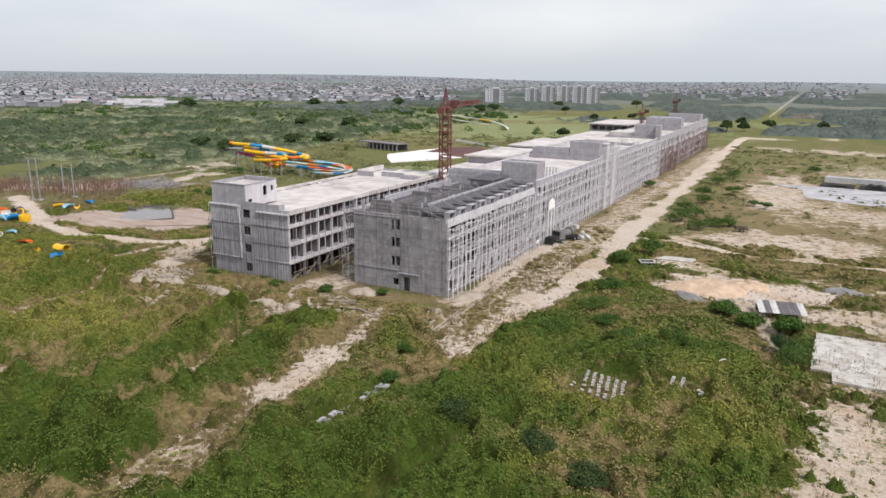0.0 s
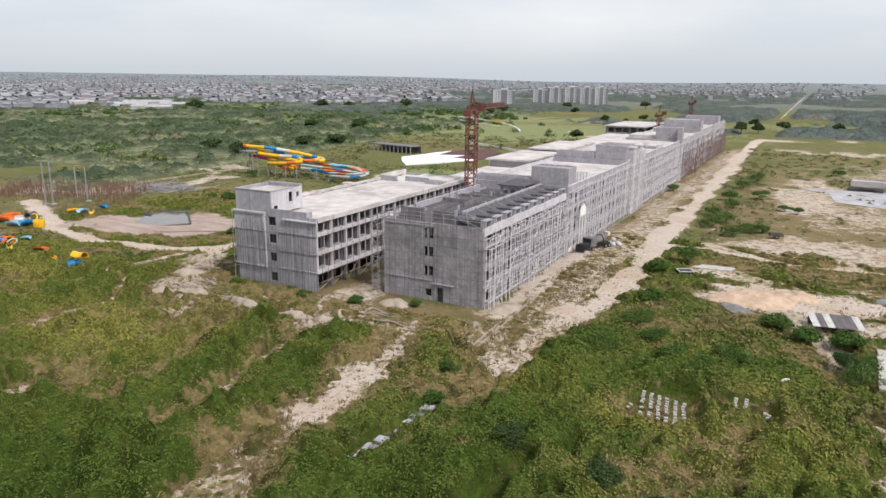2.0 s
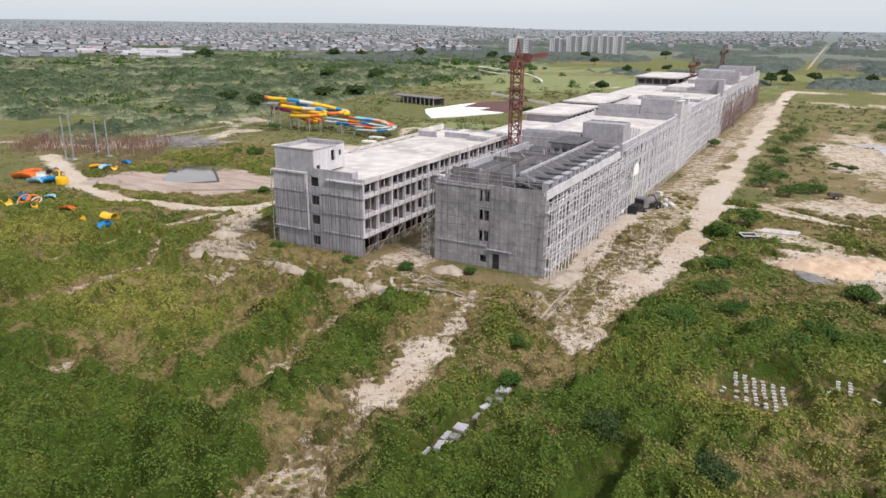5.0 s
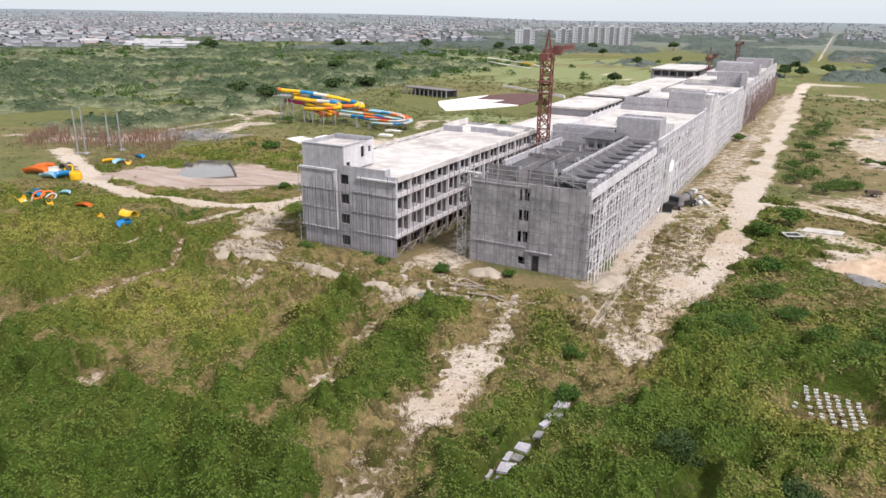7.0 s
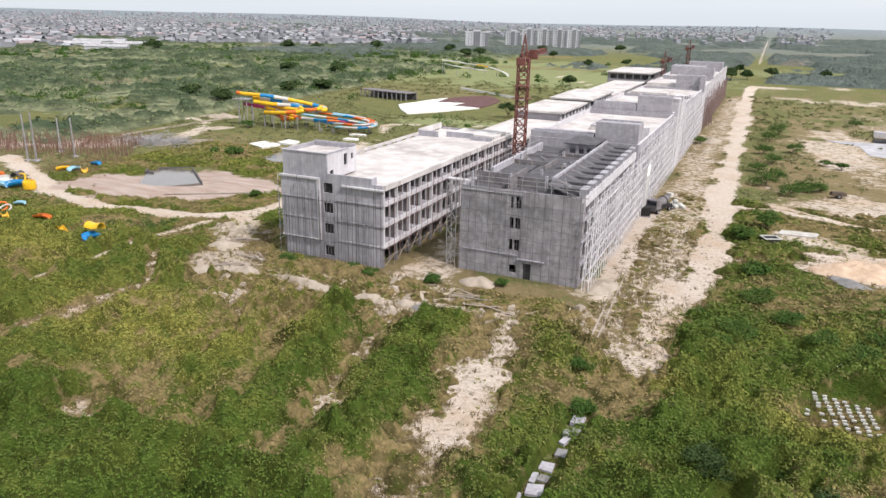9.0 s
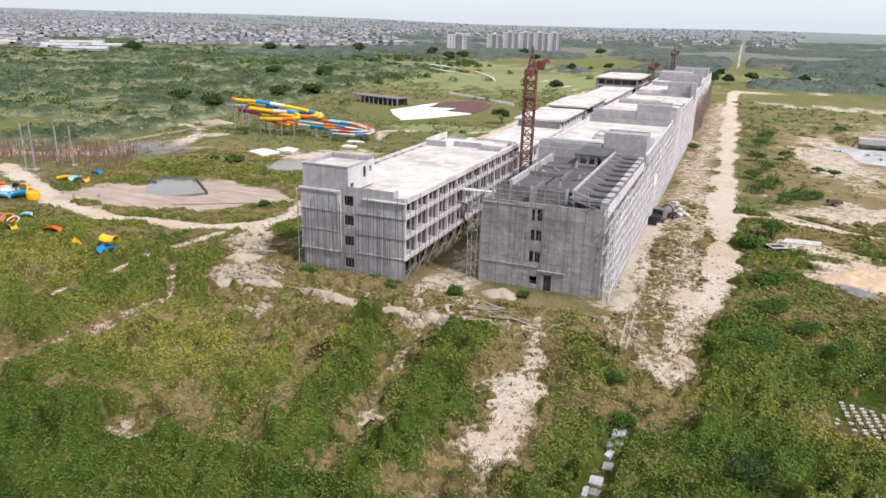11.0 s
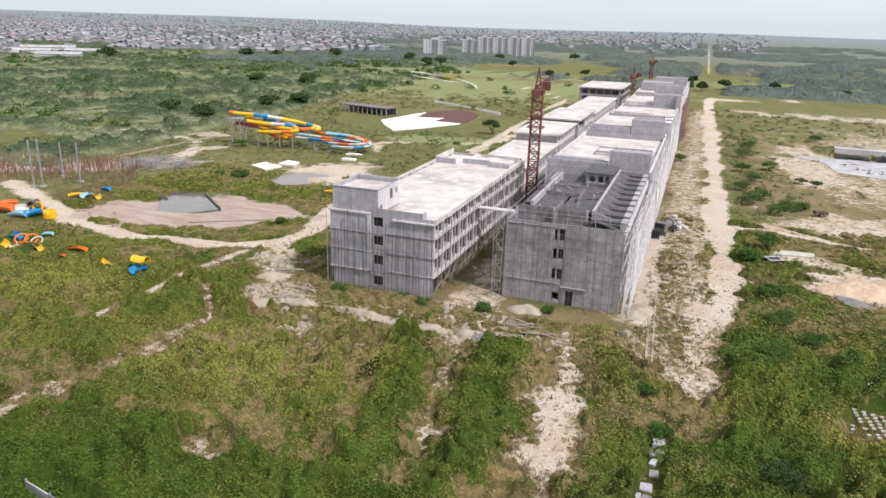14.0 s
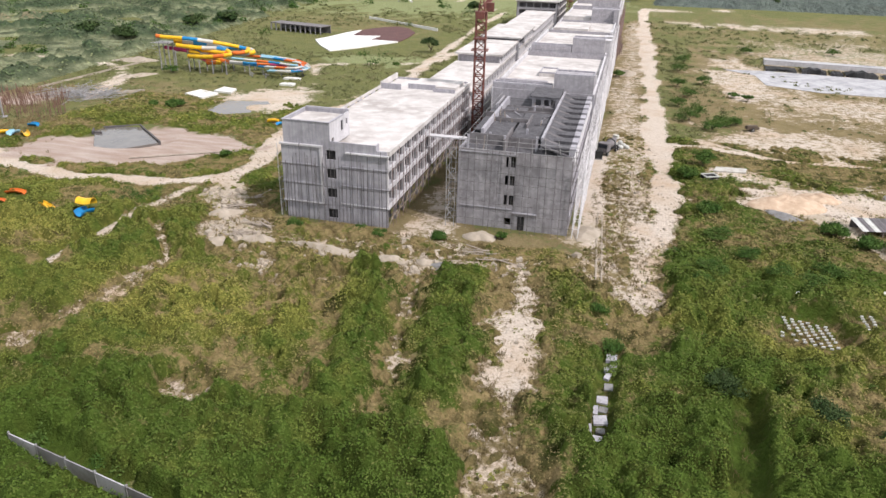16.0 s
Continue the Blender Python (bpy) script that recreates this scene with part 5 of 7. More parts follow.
# slide pieces left lying in the weeds
def trough(x, y, length, r, paint, label, turn=0, tilt=0, lift=0.0, arc=math.pi):
    bm = bmesh.new()
    length, r = length * 0.85, r * 0.82
    sides, rows = 9, 6
    rings = []
    for i in range(rows + 1):
        s = i / rows
        cx, cz = length * (s - 0.5), 0.25 * length * 0.3 * math.sin(s * math.pi)
        ring = []
        for q in (1.0, 0.88):
            a = [-(math.pi + arc) / 2 - math.pi / 2 + math.pi / 2 + arc * j / sides + (math.pi - arc) / 2 + math.pi / 2 - math.pi / 2 for j in range(sides + 1)]
            pts = [(cx, r * q * math.cos(v), r + r * q * math.sin(v) + cz) for v in a]
            ring += [bm.verts.new(p) for p in (pts if q == 1.0 else pts[::-1])]
        rings.append(ring)
    m = len(rings[0])
    for a, b in zip(rings, rings[1:]):
        for j in range(m):
            bm.faces.new((a[j], a[(j + 1) % m], b[(j + 1) % m], b[j]))
    bm.faces.new(rings[0][::-1])
    bm.faces.new(rings[-1])
    z = float(height(x, y))
    return solid("slide_piece", bm, paint, label, "slide piece", "slide pieces in the weeds", at=pose(x, y, z + 0.15 + lift, tilt, 0, turn))


def hoop(x, y, r, paint, label, turn=0, tilt=70, tube=0.28):
    bm = bmesh.new()
    n, m = 20, 8
    v = [[bm.verts.new(((r + tube * math.cos(2 * math.pi * j / m)) * math.cos(2 * math.pi * i / n), (r + tube * math.cos(2 * math.pi * j / m)) * math.sin(2 * math.pi * i / n), tube * math.sin(2 * math.pi * j / m))) for j in range(m)] for i in range(n)]
    for i in range(n):
        for j in range(m):
            f = bm.faces.new((v[i][j], v[(i + 1) % n][j], v[(i + 1) % n][(j + 1) % m], v[i][(j + 1) % m]))
            f.smooth = True
    return solid("slide_ring", bm, paint, label, "slide piece", "slide pieces in the weeds", at=pose(x, y, float(height(x, y)) + r * abs(math.sin(radians(tilt))) + 0.2, tilt, 0, turn))


def tank(x, y, r, h, paint, label, turn=0):
    bm = bmesh.new()
    n = 18
    prof = [(r * 0.92, 0), (r, 0.12 * h), (r, 0.8 * h), (r * 0.9, h), (r * 0.78, h), (r * 0.72, 0.35 * h)]
    rows = [[bm.verts.new((q * math.cos(2 * math.pi * i / n), q * math.sin(2 * math.pi * i / n), z)) for i in range(n)] for q, z in prof]
    for a, b in zip(rows, rows[1:]):
        for i in range(n):
            bm.faces.new((a[i], a[(i + 1) % n], b[(i + 1) % n], b[i]))
    bm.faces.new(rows[0][::-1])
    bm.faces.new(rows[-1])
    return solid("slide_bowl", bm, paint, label, "slide piece", "slide pieces in the weeds", at=pose(x, y, float(height(x, y)), 0, 0, turn))


trough(-136.5, 4.5, 6.5, 1.6, M_ORA, "orange fibreglass slide trough lying in the weeds", 20)
trough(-138.5, 8.0, 5.0, 1.5, M_ORA, "orange fibreglass slide trough lying in the weeds", 60)
trough(-129.5, 3.2, 4.5, 1.3, M_SKY, "pale blue slide trough lying in the weeds", 15)
trough(-127.2, 5.2, 4.4, 1.4, M_BLU, "blue slide trough lying in the weeds", 70)
tank(-123.0, 5.4, 1.35, 1.9, M_YEL, "yellow fibreglass slide bowl standing by the track")
hoop(-129.6, 8.2, 1.15, M_YEL, "yellow slide ring leaning on other pieces", 10, 58, 0.2)
trough(-132.4, 6.4, 3.2, 1.5, M_TRUCK, "white slide trough leaning among coloured pieces", 50, 20)
trough(-131.4, 8.6, 3.0, 1.2, M_POLE_DARK, "dark upturned slide trough", 110, 170, 2.4)
trough(-112.4, -4.6, 2.4, 0.7, M_SKY, "small pale blue slide trough", 30)
hoop(-113.6, -9.6, 1.2, M_ORA, "orange and pale slide ring half hidden by weeds", 20, 30, 0.2)
hoop(-111.6, -9.0, 1.15, M_ORA, "orange slide ring half hidden by weeds", 40, 34, 0.2)
hoop(-109.8, -9.4, 1.1, M_TRUCK, "white slide ring half hidden by weeds", 15, 30, 0.16)
trough(-116.4, -8.6, 3.4, 1.1, M_BLU, "blue slide trough among rings in the weeds", 5, 12)
trough(-111.6, -12.8, 3.6, 0.9, M_POLE, "grey slide trough sloping in the weeds", -34, 16)
trough(-114.6, -13.0, 4.0, 1.1, M_YEL, "yellow slide trough half hidden by weeds", -20)
trough(-106.4, -12.0, 4.6, 0.7, M_YEL, "long yellow slide trough lying in the weeds", -28)
trough(-99.4, -9.4, 4.2, 0.7, M_ORA, "faded orange slide trough in the weeds", 8)
trough(-98.2, -13.6, 4.2, 0.5, M_ORA, "faded orange slide trough in the weeds", -12)
trough(-88.4, -13.8, 3.6, 0.7, M_YEL, "yellow slide trough lying in the weeds", -24)
trough(-90.6, -12.6, 2.0, 0.6, M_YEL, "small yellow slide trough lying in the weeds", -10)
trough(-80.2, -14.6, 3.0, 1.25, M_BLU, "blue slide trough propped up in the weeds", 80, 0, 0.3)
trough(-80.5, -13.3, 3.2, 1.25, M_YEL, "yellow slide trough lying over a blue one", 6, 165, 3.0)
trough(-77.8, -15.2, 2.2, 0.5, M_ORA, "faded orange slide trough in the weeds", -10)
trough(-132.6, 21.5, 4.0, 0.9, M_YEL, "yellow slide trough on its side", 55)
trough(-130.4, 22.6, 3.6, 1.0, M_SKY, "pale blue slide trough on its side", 100)
trough(-127.6, 23.2, 4.2, 0.9, M_YEL, "yellow slide trough on its side", -35)
trough(-131.6, 30.0, 2.6, 0.9, M_BLU, "small blue slide trough", 10)
trough(-79.2, 52.4, 3.4, 0.8, M_YEL, "yellow slide trough beside the puddle", 15)
trough(-76.4, 50.6, 2.0, 0.7, M_BLU, "blue slide trough beside the puddle", 60)

# ---- steel posts and reinforcement left of the pond ----
for x, y, h in ((-150.8, 25.4, 12.2), (-148.9, 26.4, 12.6), (-145.4, 35.0, 10.4), (-154.6, 38.0, 9.4)):
    post = thing("steel_post", "tall bare steel post on a concrete foot", "post", x, y, 0, group="tall posts")
    bm = bmesh.new()
    beam(bm, (0, 0, 0.3), (0, 0, h), 0.24, 8, 0.2)
    part("shaft", bm, M_STEEL, post)
    part("foot", boxes((-0.7, 0.7, -0.7, 0.7, -0.4, 0.35)), M_CONC, post)
rng = random.Random(9)
bar_meshes = []
for i in range(6):
    bm = bmesh.new()
    beam(bm, (0, 0, -0.2), (rng.uniform(-0.2, 0.2), rng.uniform(-0.2, 0.2), 1.0 + 0.32 * i), 0.075, 4)
    bar_meshes.append(finish("bar", bm, M_RUSTFENCE))
cage = thing("reinforcement_bars", "field of rusty upright reinforcement bars", "reinforcement")
rest = bmesh.new()
for i in range(1300):
    q, o = rng.random(), rng.uniform(-1, 1) * (9.0 + 9 * rng.random())
    x, y = -188 + 46 * q - o * 0.75, 36 + 18 * q + o
    if i < 300:
        put("bar", bar_meshes[i % 6], cage, pose(x, y, 0, 0, 0, 60 * i))
    else:
        beam(rest, (x, y, -0.2), (x + rng.uniform(-0.2, 0.2), y + rng.uniform(-0.2, 0.2), rng.uniform(0.8, 2.6)), 0.075, 4)
tagged(part("bar", rest, M_RUSTFENCE, cage), kind="stuff")
heap = thing("steel_mesh_heap", "grey heap of tangled steel mesh", "scrap heap")
for i in range(300):
    bm = bmesh.new()
    x, y = rng.gauss(-143, 5.0), rng.gauss(62, 4.0)
    beam(bm, (x, y, rng.uniform(0, 1.6)), (x + rng.gauss(0, 2.2), y + rng.gauss(0, 2.2), rng.uniform(0, 2.4)), 0.07, 4)
    part("bar", bm, M_STEEL, heap)
# low site walls
for a, b, h, m, lab in (((-163, 66), (-162, 118), 0.5, M_RUBBLE, "low pale boundary wall below the woods"), ((-134, 274), (-86, 240), 1.3, M_CLOTH, "long low white wall in the field"), ((-141, 64.5), (-132, 73.5), 0.6, M_RUBBLE, "low pale concrete kerb in the grass")):
    bm = bmesh.new()
    d = Vector((b[0] - a[0], b[1] - a[1])).normalized()
    q = Vector((-d.y, d.x)) * 0.22
    prism(bm, [(a[0] - q.x, a[1] - q.y), (b[0] - q.x, b[1] - q.y), (b[0] + q.x, b[1] + q.y), (a[0] + q.x, a[1] + q.y)], -1.6, h)
    solid("low_wall", bm, m, lab, "wall")
# unfinished pavilion with a row of columns
pav = thing("unfinished_pavilion", "low dark concrete frame with a row of columns", "building", -146.2, 211.7, 0, -14)
part("roof", boxes((-15.0, 15.0, -4, 4, 3.2, 3.6)), M_INNER, pav)
part("back_wall", boxes((-15.0, 15.0, 3.7, 4, -0.4, 3.2)), M_INNER, pav)
for i in range(11):
    part("column", boxes((-15.0 + 0.1 + 2.94 * i, -15.0 + 0.5 + 2.94 * i, -3.9, -3.5, -0.4, 3.2)), M_CONC_R, pav)
far_slide = thing("far_water_slide", "unpainted white and yellow water slide far across the field", "water slide")
flume(far_slide, [(-190, 372, 9), (-182, 376, 8.4), (-172, 380, 6.8), (-160, 380, 5.6), (-150, 376, 4.2), (-141, 368, 2.6), (-136, 360, 1.4)], 0.8, [M_CLOTH, M_CLOTH, M_PALE, M_YEL, M_CLOTH], open_top=True)
flume(far_slide, [(-186, 366, 7.2), (-176, 364, 6.0), (-166, 368, 4.6), (-158, 376, 3.2)], 0.8, [M_PALE, M_CLOTH], open_top=True)
for x, y, h in ((-190, 372, 8.4), (-186, 367, 6.6), (-172, 379, 6), (-160, 379, 4.8), (-150, 375, 3.4), (-176, 365, 5.4)):
    bm = bmesh.new()
    beam(bm, (x, y, -0.3), (x, y, h), 0.18, 6)
    part("column", bm, M_STEEL, far_slide)


# ---- mixer and materials beside the long wall ----
def wheel(parent, x, y, z, r, w):
    bm = bmesh.new()
    beam(bm, (x, y - w / 2, z), (x, y + w / 2, z), r, 16)
    tyre = part("tyre", bm, M_TYRE, parent)
    bm = bmesh.new()
    beam(bm, (x, y - w / 2 - 0.02, z), (x, y + w / 2 + 0.02, z), r * 0.5, 12)
    part("rim", bm, M_STEEL, tyre)


lorry = thing("mixer_lorry", "dusty dark mixer lorry with pale sacks behind it", "lorry", 4.9, 54.6, 0.0, 68)
part("chassis", boxes((-4.0, 3.6, -0.55, 0.55, 0.75, 1.05)), M_TYRE, lorry)
cab = part("cab", boxes((-4.1, -2.2, -1.2, 1.2, 1.0, 2.9), (-4.2, -4.1, -1.1, 1.1, 0.7, 1.5)), M_INNER, lorry, "dark lorry cab")
part("windscreen", boxes((-4.13, -4.1, -1.0, 1.0, 1.9, 2.7)), M_GLASS, cab)
bm = bmesh.new()
beam(bm, (-1.8, 0, 1.8), (0.4, 0, 2.1), 0.6, 16, 1.05)
beam(bm, (0.4, 0, 2.1), (2.4, 0, 2.5), 1.05, 16, 0.6)
drum = part("drum", bm, M_INNER, lorry, "dark dusty mixing drum")
bm = bmesh.new()
beam(bm, (0.3, 0, 2.08), (0.55, 0, 2.13), 1.12, 16)
part("drum_band", bm, M_TYRE, drum)
part("hopper", boxes((2.5, 3.5, -0.6, 0.6, 2.6, 3.4)), M_TRUCK, lorry)
for xx in (-3.2, 1.4, 2.6):
    for yy in (-1.0, 1.0):
        wheel(lorry, xx, yy, 0.5, 0.5, 0.34)
gen = thing("generator", "dark boxy site generator on a skid", "generator", 2.6, 48.6, 0, 10)
part("housing", boxes((-0.9, 0.9, -0.9, 0.9, 0.2, 1.9)), M_TYRE, gen)
part("skid", boxes((-1.1, 1.1, -1.0, -0.8, 0.0, 0.2), (-1.1, 1.1, 0.8, 1.0, 0.0, 0.2)), M_STEEL, gen)
for i, (x, y) in enumerate(((6.4, 59.0), (7.4, 58.2), (6.6, 60.4), (8.0, 60.0), (7.2, 59.2), (8.8, 58.6))):
    bm = bmesh.new()
    bmesh.ops.create_icosphere(bm, subdivisions=2, radius=0.6)
    for v in bm.verts:
        v.co.z = max(v.co.z, -0.55) * 0.9
        v.co *= 1 + 0.16 * noise.noise(v.co * 1.6 + Vector((i * 3, 0, 0)))
    solid("bulk_sack", bm, M_BLOCK, "dusty pale bulk sack beside the lorry", "sack", "bulk sacks", at=pose(x, y, 0.4 + (0.9 if i == 4 else 0), 0, 0, 40 * i))
portal = thing("sheet_portal", "white sheeted portal frame standing out from the scaffolding", "portal")
bm = bmesh.new()
ring = [(48.4, 8.0), (52.6, 8.0), (52.6, 9.6), (51.4, 10.3), (49.6, 10.3), (48.4, 9.6)]
lo, hi = [bm.verts.new((2.05, a, b)) for a, b in ring], [bm.verts.new((2.14, a, b)) for a, b in ring]
bm.faces.new(lo[::-1]), bm.faces.new(hi)
for i in range(6):
    bm.faces.new((lo[i], lo[(i + 1) % 6], hi[(i + 1) % 6], hi[i]))
part("sheet", bm, M_CLOTH, portal)
for y in (48.5, 50.5, 52.5):
    part("post", boxes((2.0, 2.2, y - 0.14, y + 0.14, -0.4, 8.0)), M_CLOTH, portal)
solid("sheet_screen", boxes((2.05, 2.12, 41.4, 42.8, 1.6, 2.3)), M_CLOTH, "small white board on the scaffolding", "sheet")

# ---- waste ground beyond the road ----
shed = thing("lean_to_shed", "low open shed with patched corrugated roof", "shed", 51.8, 20.4, 0.0, 12)
for i in range(7):
    bm = bmesh.new()
    x = -3.6 + 1.03 * i
    for j in range(6):
        a, b = x + 0.17 * j, x + 0.17 * (j + 1)
        up = 0.05 if j % 2 else 0.0
        v = [bm.verts.new((q, yy, zz + up + dz)) for dz in (0, 0.03) for q, yy, zz in ((a, -2.5, 0.95), (b, -2.5, 0.95), (b, 2.5, 1.55), (a, 2.5, 1.55))]
        for f in ((3, 2, 1, 0), (4, 5, 6, 7), (0, 1, 5, 4), (1, 2, 6, 5), (2, 3, 7, 6), (3, 0, 4, 7)):
            bm.faces.new([v[q] for q in f])
    bmesh.ops.remove_doubles(bm, verts=bm.verts, dist=0.06)
    part("roof_sheet", bm, M_BLOCK if i in (0, 2, 6) else M_TIN_DARK, shed)
for x in (-3.4, 0, 3.4):
    for y, h in ((-2.3, 0.95), (2.3, 1.5)):
        part("post", boxes((x - 0.06, x + 0.06, y - 0.06, y + 0.06, -0.6, h)), M_PLANK, shed)
part("back_wall", boxes((-3.4, 3.4, 2.2, 2.3, -0.6, 1.45)), M_TIN_DARK, shed)
pad = thing("concrete_pad", "broken pale concrete pad beside the sand", "paving")
pr = random.Random(3)
for i in range(5):
    for j in range(6):
        x0, y0 = 56.2 + 2.6 * i + 0.15 * j, -5.4 + 3.1 * j
        if (i, j) in ((4, 4), (0, 0)):
            continue
        bm = bmesh.new()
        prism(bm, [(x0, y0), (x0 + 2.57, y0), (x0 + 2.57, y0 + 3.06), (x0, y0 + 3.06)], -0.9, 0.3 + pr.uniform(0, 0.03))
        part("slab", bm, M_PADCONC, pad)
flat("roofing_sheet", [(27.2, 46.6), (33.8, 47.4), (34.4, 50.2), (28.0, 49.8)], 0.0, 0.4, M_PADCONC, "dusty pale sheeting over a low stack beside the track", "sheet")
planter = thing("water_trough", "dark square water trough with pale rim", "trough", 26.0, 41.6, 0, 25)
part("basin", boxes((-1.4, 1.4, -1.1, 1.1, -0.5, 0.75)), M_DARK, planter)
part("rim", boxes((-1.5, 1.5, -1.2, -1.0, 0.7, 0.9), (-1.5, 1.5, 1.0, 1.2, 0.7, 0.9), (-1.5, -1.3, -1.0, 1.0, 0.7, 0.9), (1.3, 1.5, -1.0, 1.0, 0.7, 0.9)), M_BLOCK, planter)
cart = thing("hand_cart", "small dark two-wheeled cart with a load of wood", "cart", 40.0, 86.4, 0, 15)
part("bed", boxes((-1.6, 1.6, -0.8, 0.8, 0.6, 0.75), (-1.6, 1.6, -0.8, -0.7, 0.75, 1.25), (-1.6, 1.6, 0.7, 0.8, 0.75, 1.25)), M_BARK, cart)
part("load", boxes((-1.4, 1.3, -0.6, 0.6, 0.75, 1.5)), M_BARK, cart)
for yy in (-0.95, 0.95):
    wheel(cart, 0, yy, 0.5, 0.5, 0.14)
basin = thing("settling_basin", "long grey concrete basin with black liner", "basin", 82, 196, 0, -6)
bm = bmesh.new()
prism(bm, [(-38, -19), (-27, -27), (-24, -45), (-8, -50), (30, -47), (34, -14), (-22, -15)], -0.3, 0.14)
part("floor", bm, M_BASIN, basin, "pale grey silted basin floor")
part("wall", boxes((-23, 34, 1.5, 2.2, -0.3, 1.9)), M_PALE, basin, "pale retaining wall")
part("deck", boxes((-23, 34, 2.2, 10, -0.3, 1.4)), M_BASIN, basin)
for x0, x1, hh in ((-23, -12, 0.9), (-10.5, -2, 1.7), (-0.5, 4, 0.9), (4.5, 15, 1.9), (17, 34, 1.0)):
    bm = bmesh.new()
    n = 9
    rows = []
    for i in range(n + 1):
        s = i / n
        up = hh * (0.5 + 0.5 * math.sin(math.pi * s) + 0.18 * math.sin(s * 17 + x0))
        rows.append([bm.verts.new((x0 + (x1 - x0) * s, y, z)) for y, z in ((-14 - 1.5 * math.sin(s * 5 + x0), -0.2), (-12.6, up), (-7, up * 0.9), (1.4, -0.2))])
    for a, b in zip(rows, rows[1:]):
        for j in range(3):
            bm.faces.new((a[j], b[j], b[j + 1], a[j + 1]))
    part("liner", bm, M_TYRE, basin, "heaped black plastic liner")


# ---- rows of blocks laid out to dry, slabs and drains in the weeds ----
def block(x, y, turn, lab):
    bm = boxes((-0.21, 0.21, -0.095, 0.095, -0.2, 0.0))
    return solid("concrete_block", bm, M_BLOCK, lab, "block", "blocks laid out to dry", at=pose(x, y, float(height(x, y)) + 0.55, rng.uniform(-4, 4), rng.uniform(-4, 4), turn))


rng = random.Random(21)
for i in range(6):
    for j in range(9):
        if rng.random() < 0.16:
            continue
        block(30.7 + 0.98 * i + 0.1 * j + rng.uniform(-0.08, 0.08), -16.8 - 0.66 * j - 0.22 * i + rng.uniform(-0.07, 0.07), rng.uniform(-12, 12), "white concrete block drying in the weeds")
for i in range(2):
    for j in range(8):
        block(41.0 + 1.15 * i + rng.uniform(-0.06, 0.06), -13.8 - 0.66 * j + 0.2 * i, rng.uniform(-10, 10), "white concrete block in a short drying row")
for x, y in ((39.6, -17.6), (39.3, -18.4), (44.6, -17.2), (45.6, -17.0), (30.0, -20.6), (29.9, -21.4), (44.7, -16.6), (44.3, -16.2), (39.9, -17.2), (40.1, -16.6), (46.2, -16.9)):
    block(x, y, rng.uniform(-30, 30), "stray white concrete block in the weeds")
for x, y, s in ((33.4, -10.4, 0.3), (33.9, -9.7, 0.26), (37.0, -11.0, 0.22)):
    solid("white_crate", boxes((-s, s, -s * 0.8, s * 0.8, -0.6, s * 1.6)), M_CLOTH, "small white crate among the bushes", "crate", "white crates", at=pose(x, y, float(height(x, y)) + 0.5, 0, 0, rng.uniform(0, 60)))
bm = bmesh.new()
bmesh.ops.create_icosphere(bm, subdivisions=2, radius=1.0)
for v in bm.verts:
    v.co = Vector((v.co.x * 0.75, v.co.y * 0.5, max(v.co.z, -0.5) * 0.5))
solid("white_sack", bm, M_CLOTH, "large white sack lying in the weeds", "sack", at=pose(46.1, -6.2, float(height(46.1, -6.2)) + 0.6, 0, 0, 20))
for i, (x, y, w, d, dark) in enumerate(((8.9, -32.4, 2.1, 2.0, 0), (9.1, -34.2, 1.3, 1.2, 1), (8.4, -35.0, 0.9, 1.1, 0), (8.6, -36.4, 1.0, 1.6, 0), (8.8, -38.4, 1.6, 1.7, 1), (8.2, -41.2, 2.0, 1.6, 0), (8.4, -42.8, 1.6, 1.3, 1), (7.6, -43.2, 0.9, 1.9, 0), (8.2, -44.8, 2.4, 1.9, 0), (8.3, -46.5, 1.5, 1.1, 1), (7.9, -48.2, 1.9, 1.7, 0), (7.2, -46.4, 0.7, 1.6, 0), (5.0, -48.6, 0.8, 0.6, 0), (7.6, -53.0, 1.2, 2.2, 0), (7.8, -24.6, 1.0, 0.6, 0), (6.6, -51.2, 0.7, 0.6, 0))):
    bm = bmesh.new()
    w, d = w * 0.64, d * 0.78
    prism(bm, [(-w / 2, -d / 2), (w / 2 * 0.9, -d / 2 * 1.1), (w / 2, d / 2), (-w / 2 * 0.85, d / 2 * 0.9)], -0.8, 0.4 if not dark else 0.26)
    solid("drain_cover", bm, M_GRAVEL if dark else M_CONC, "grey sunken drain chamber" if dark else "pale broken concrete drain cover in the weeds", "slab", "slabs along the drain", at=pose(x, y, float(height(x, y)) + 0.06, rng.uniform(-3, 3), rng.uniform(-3, 3), rng.uniform(-18, 18)))


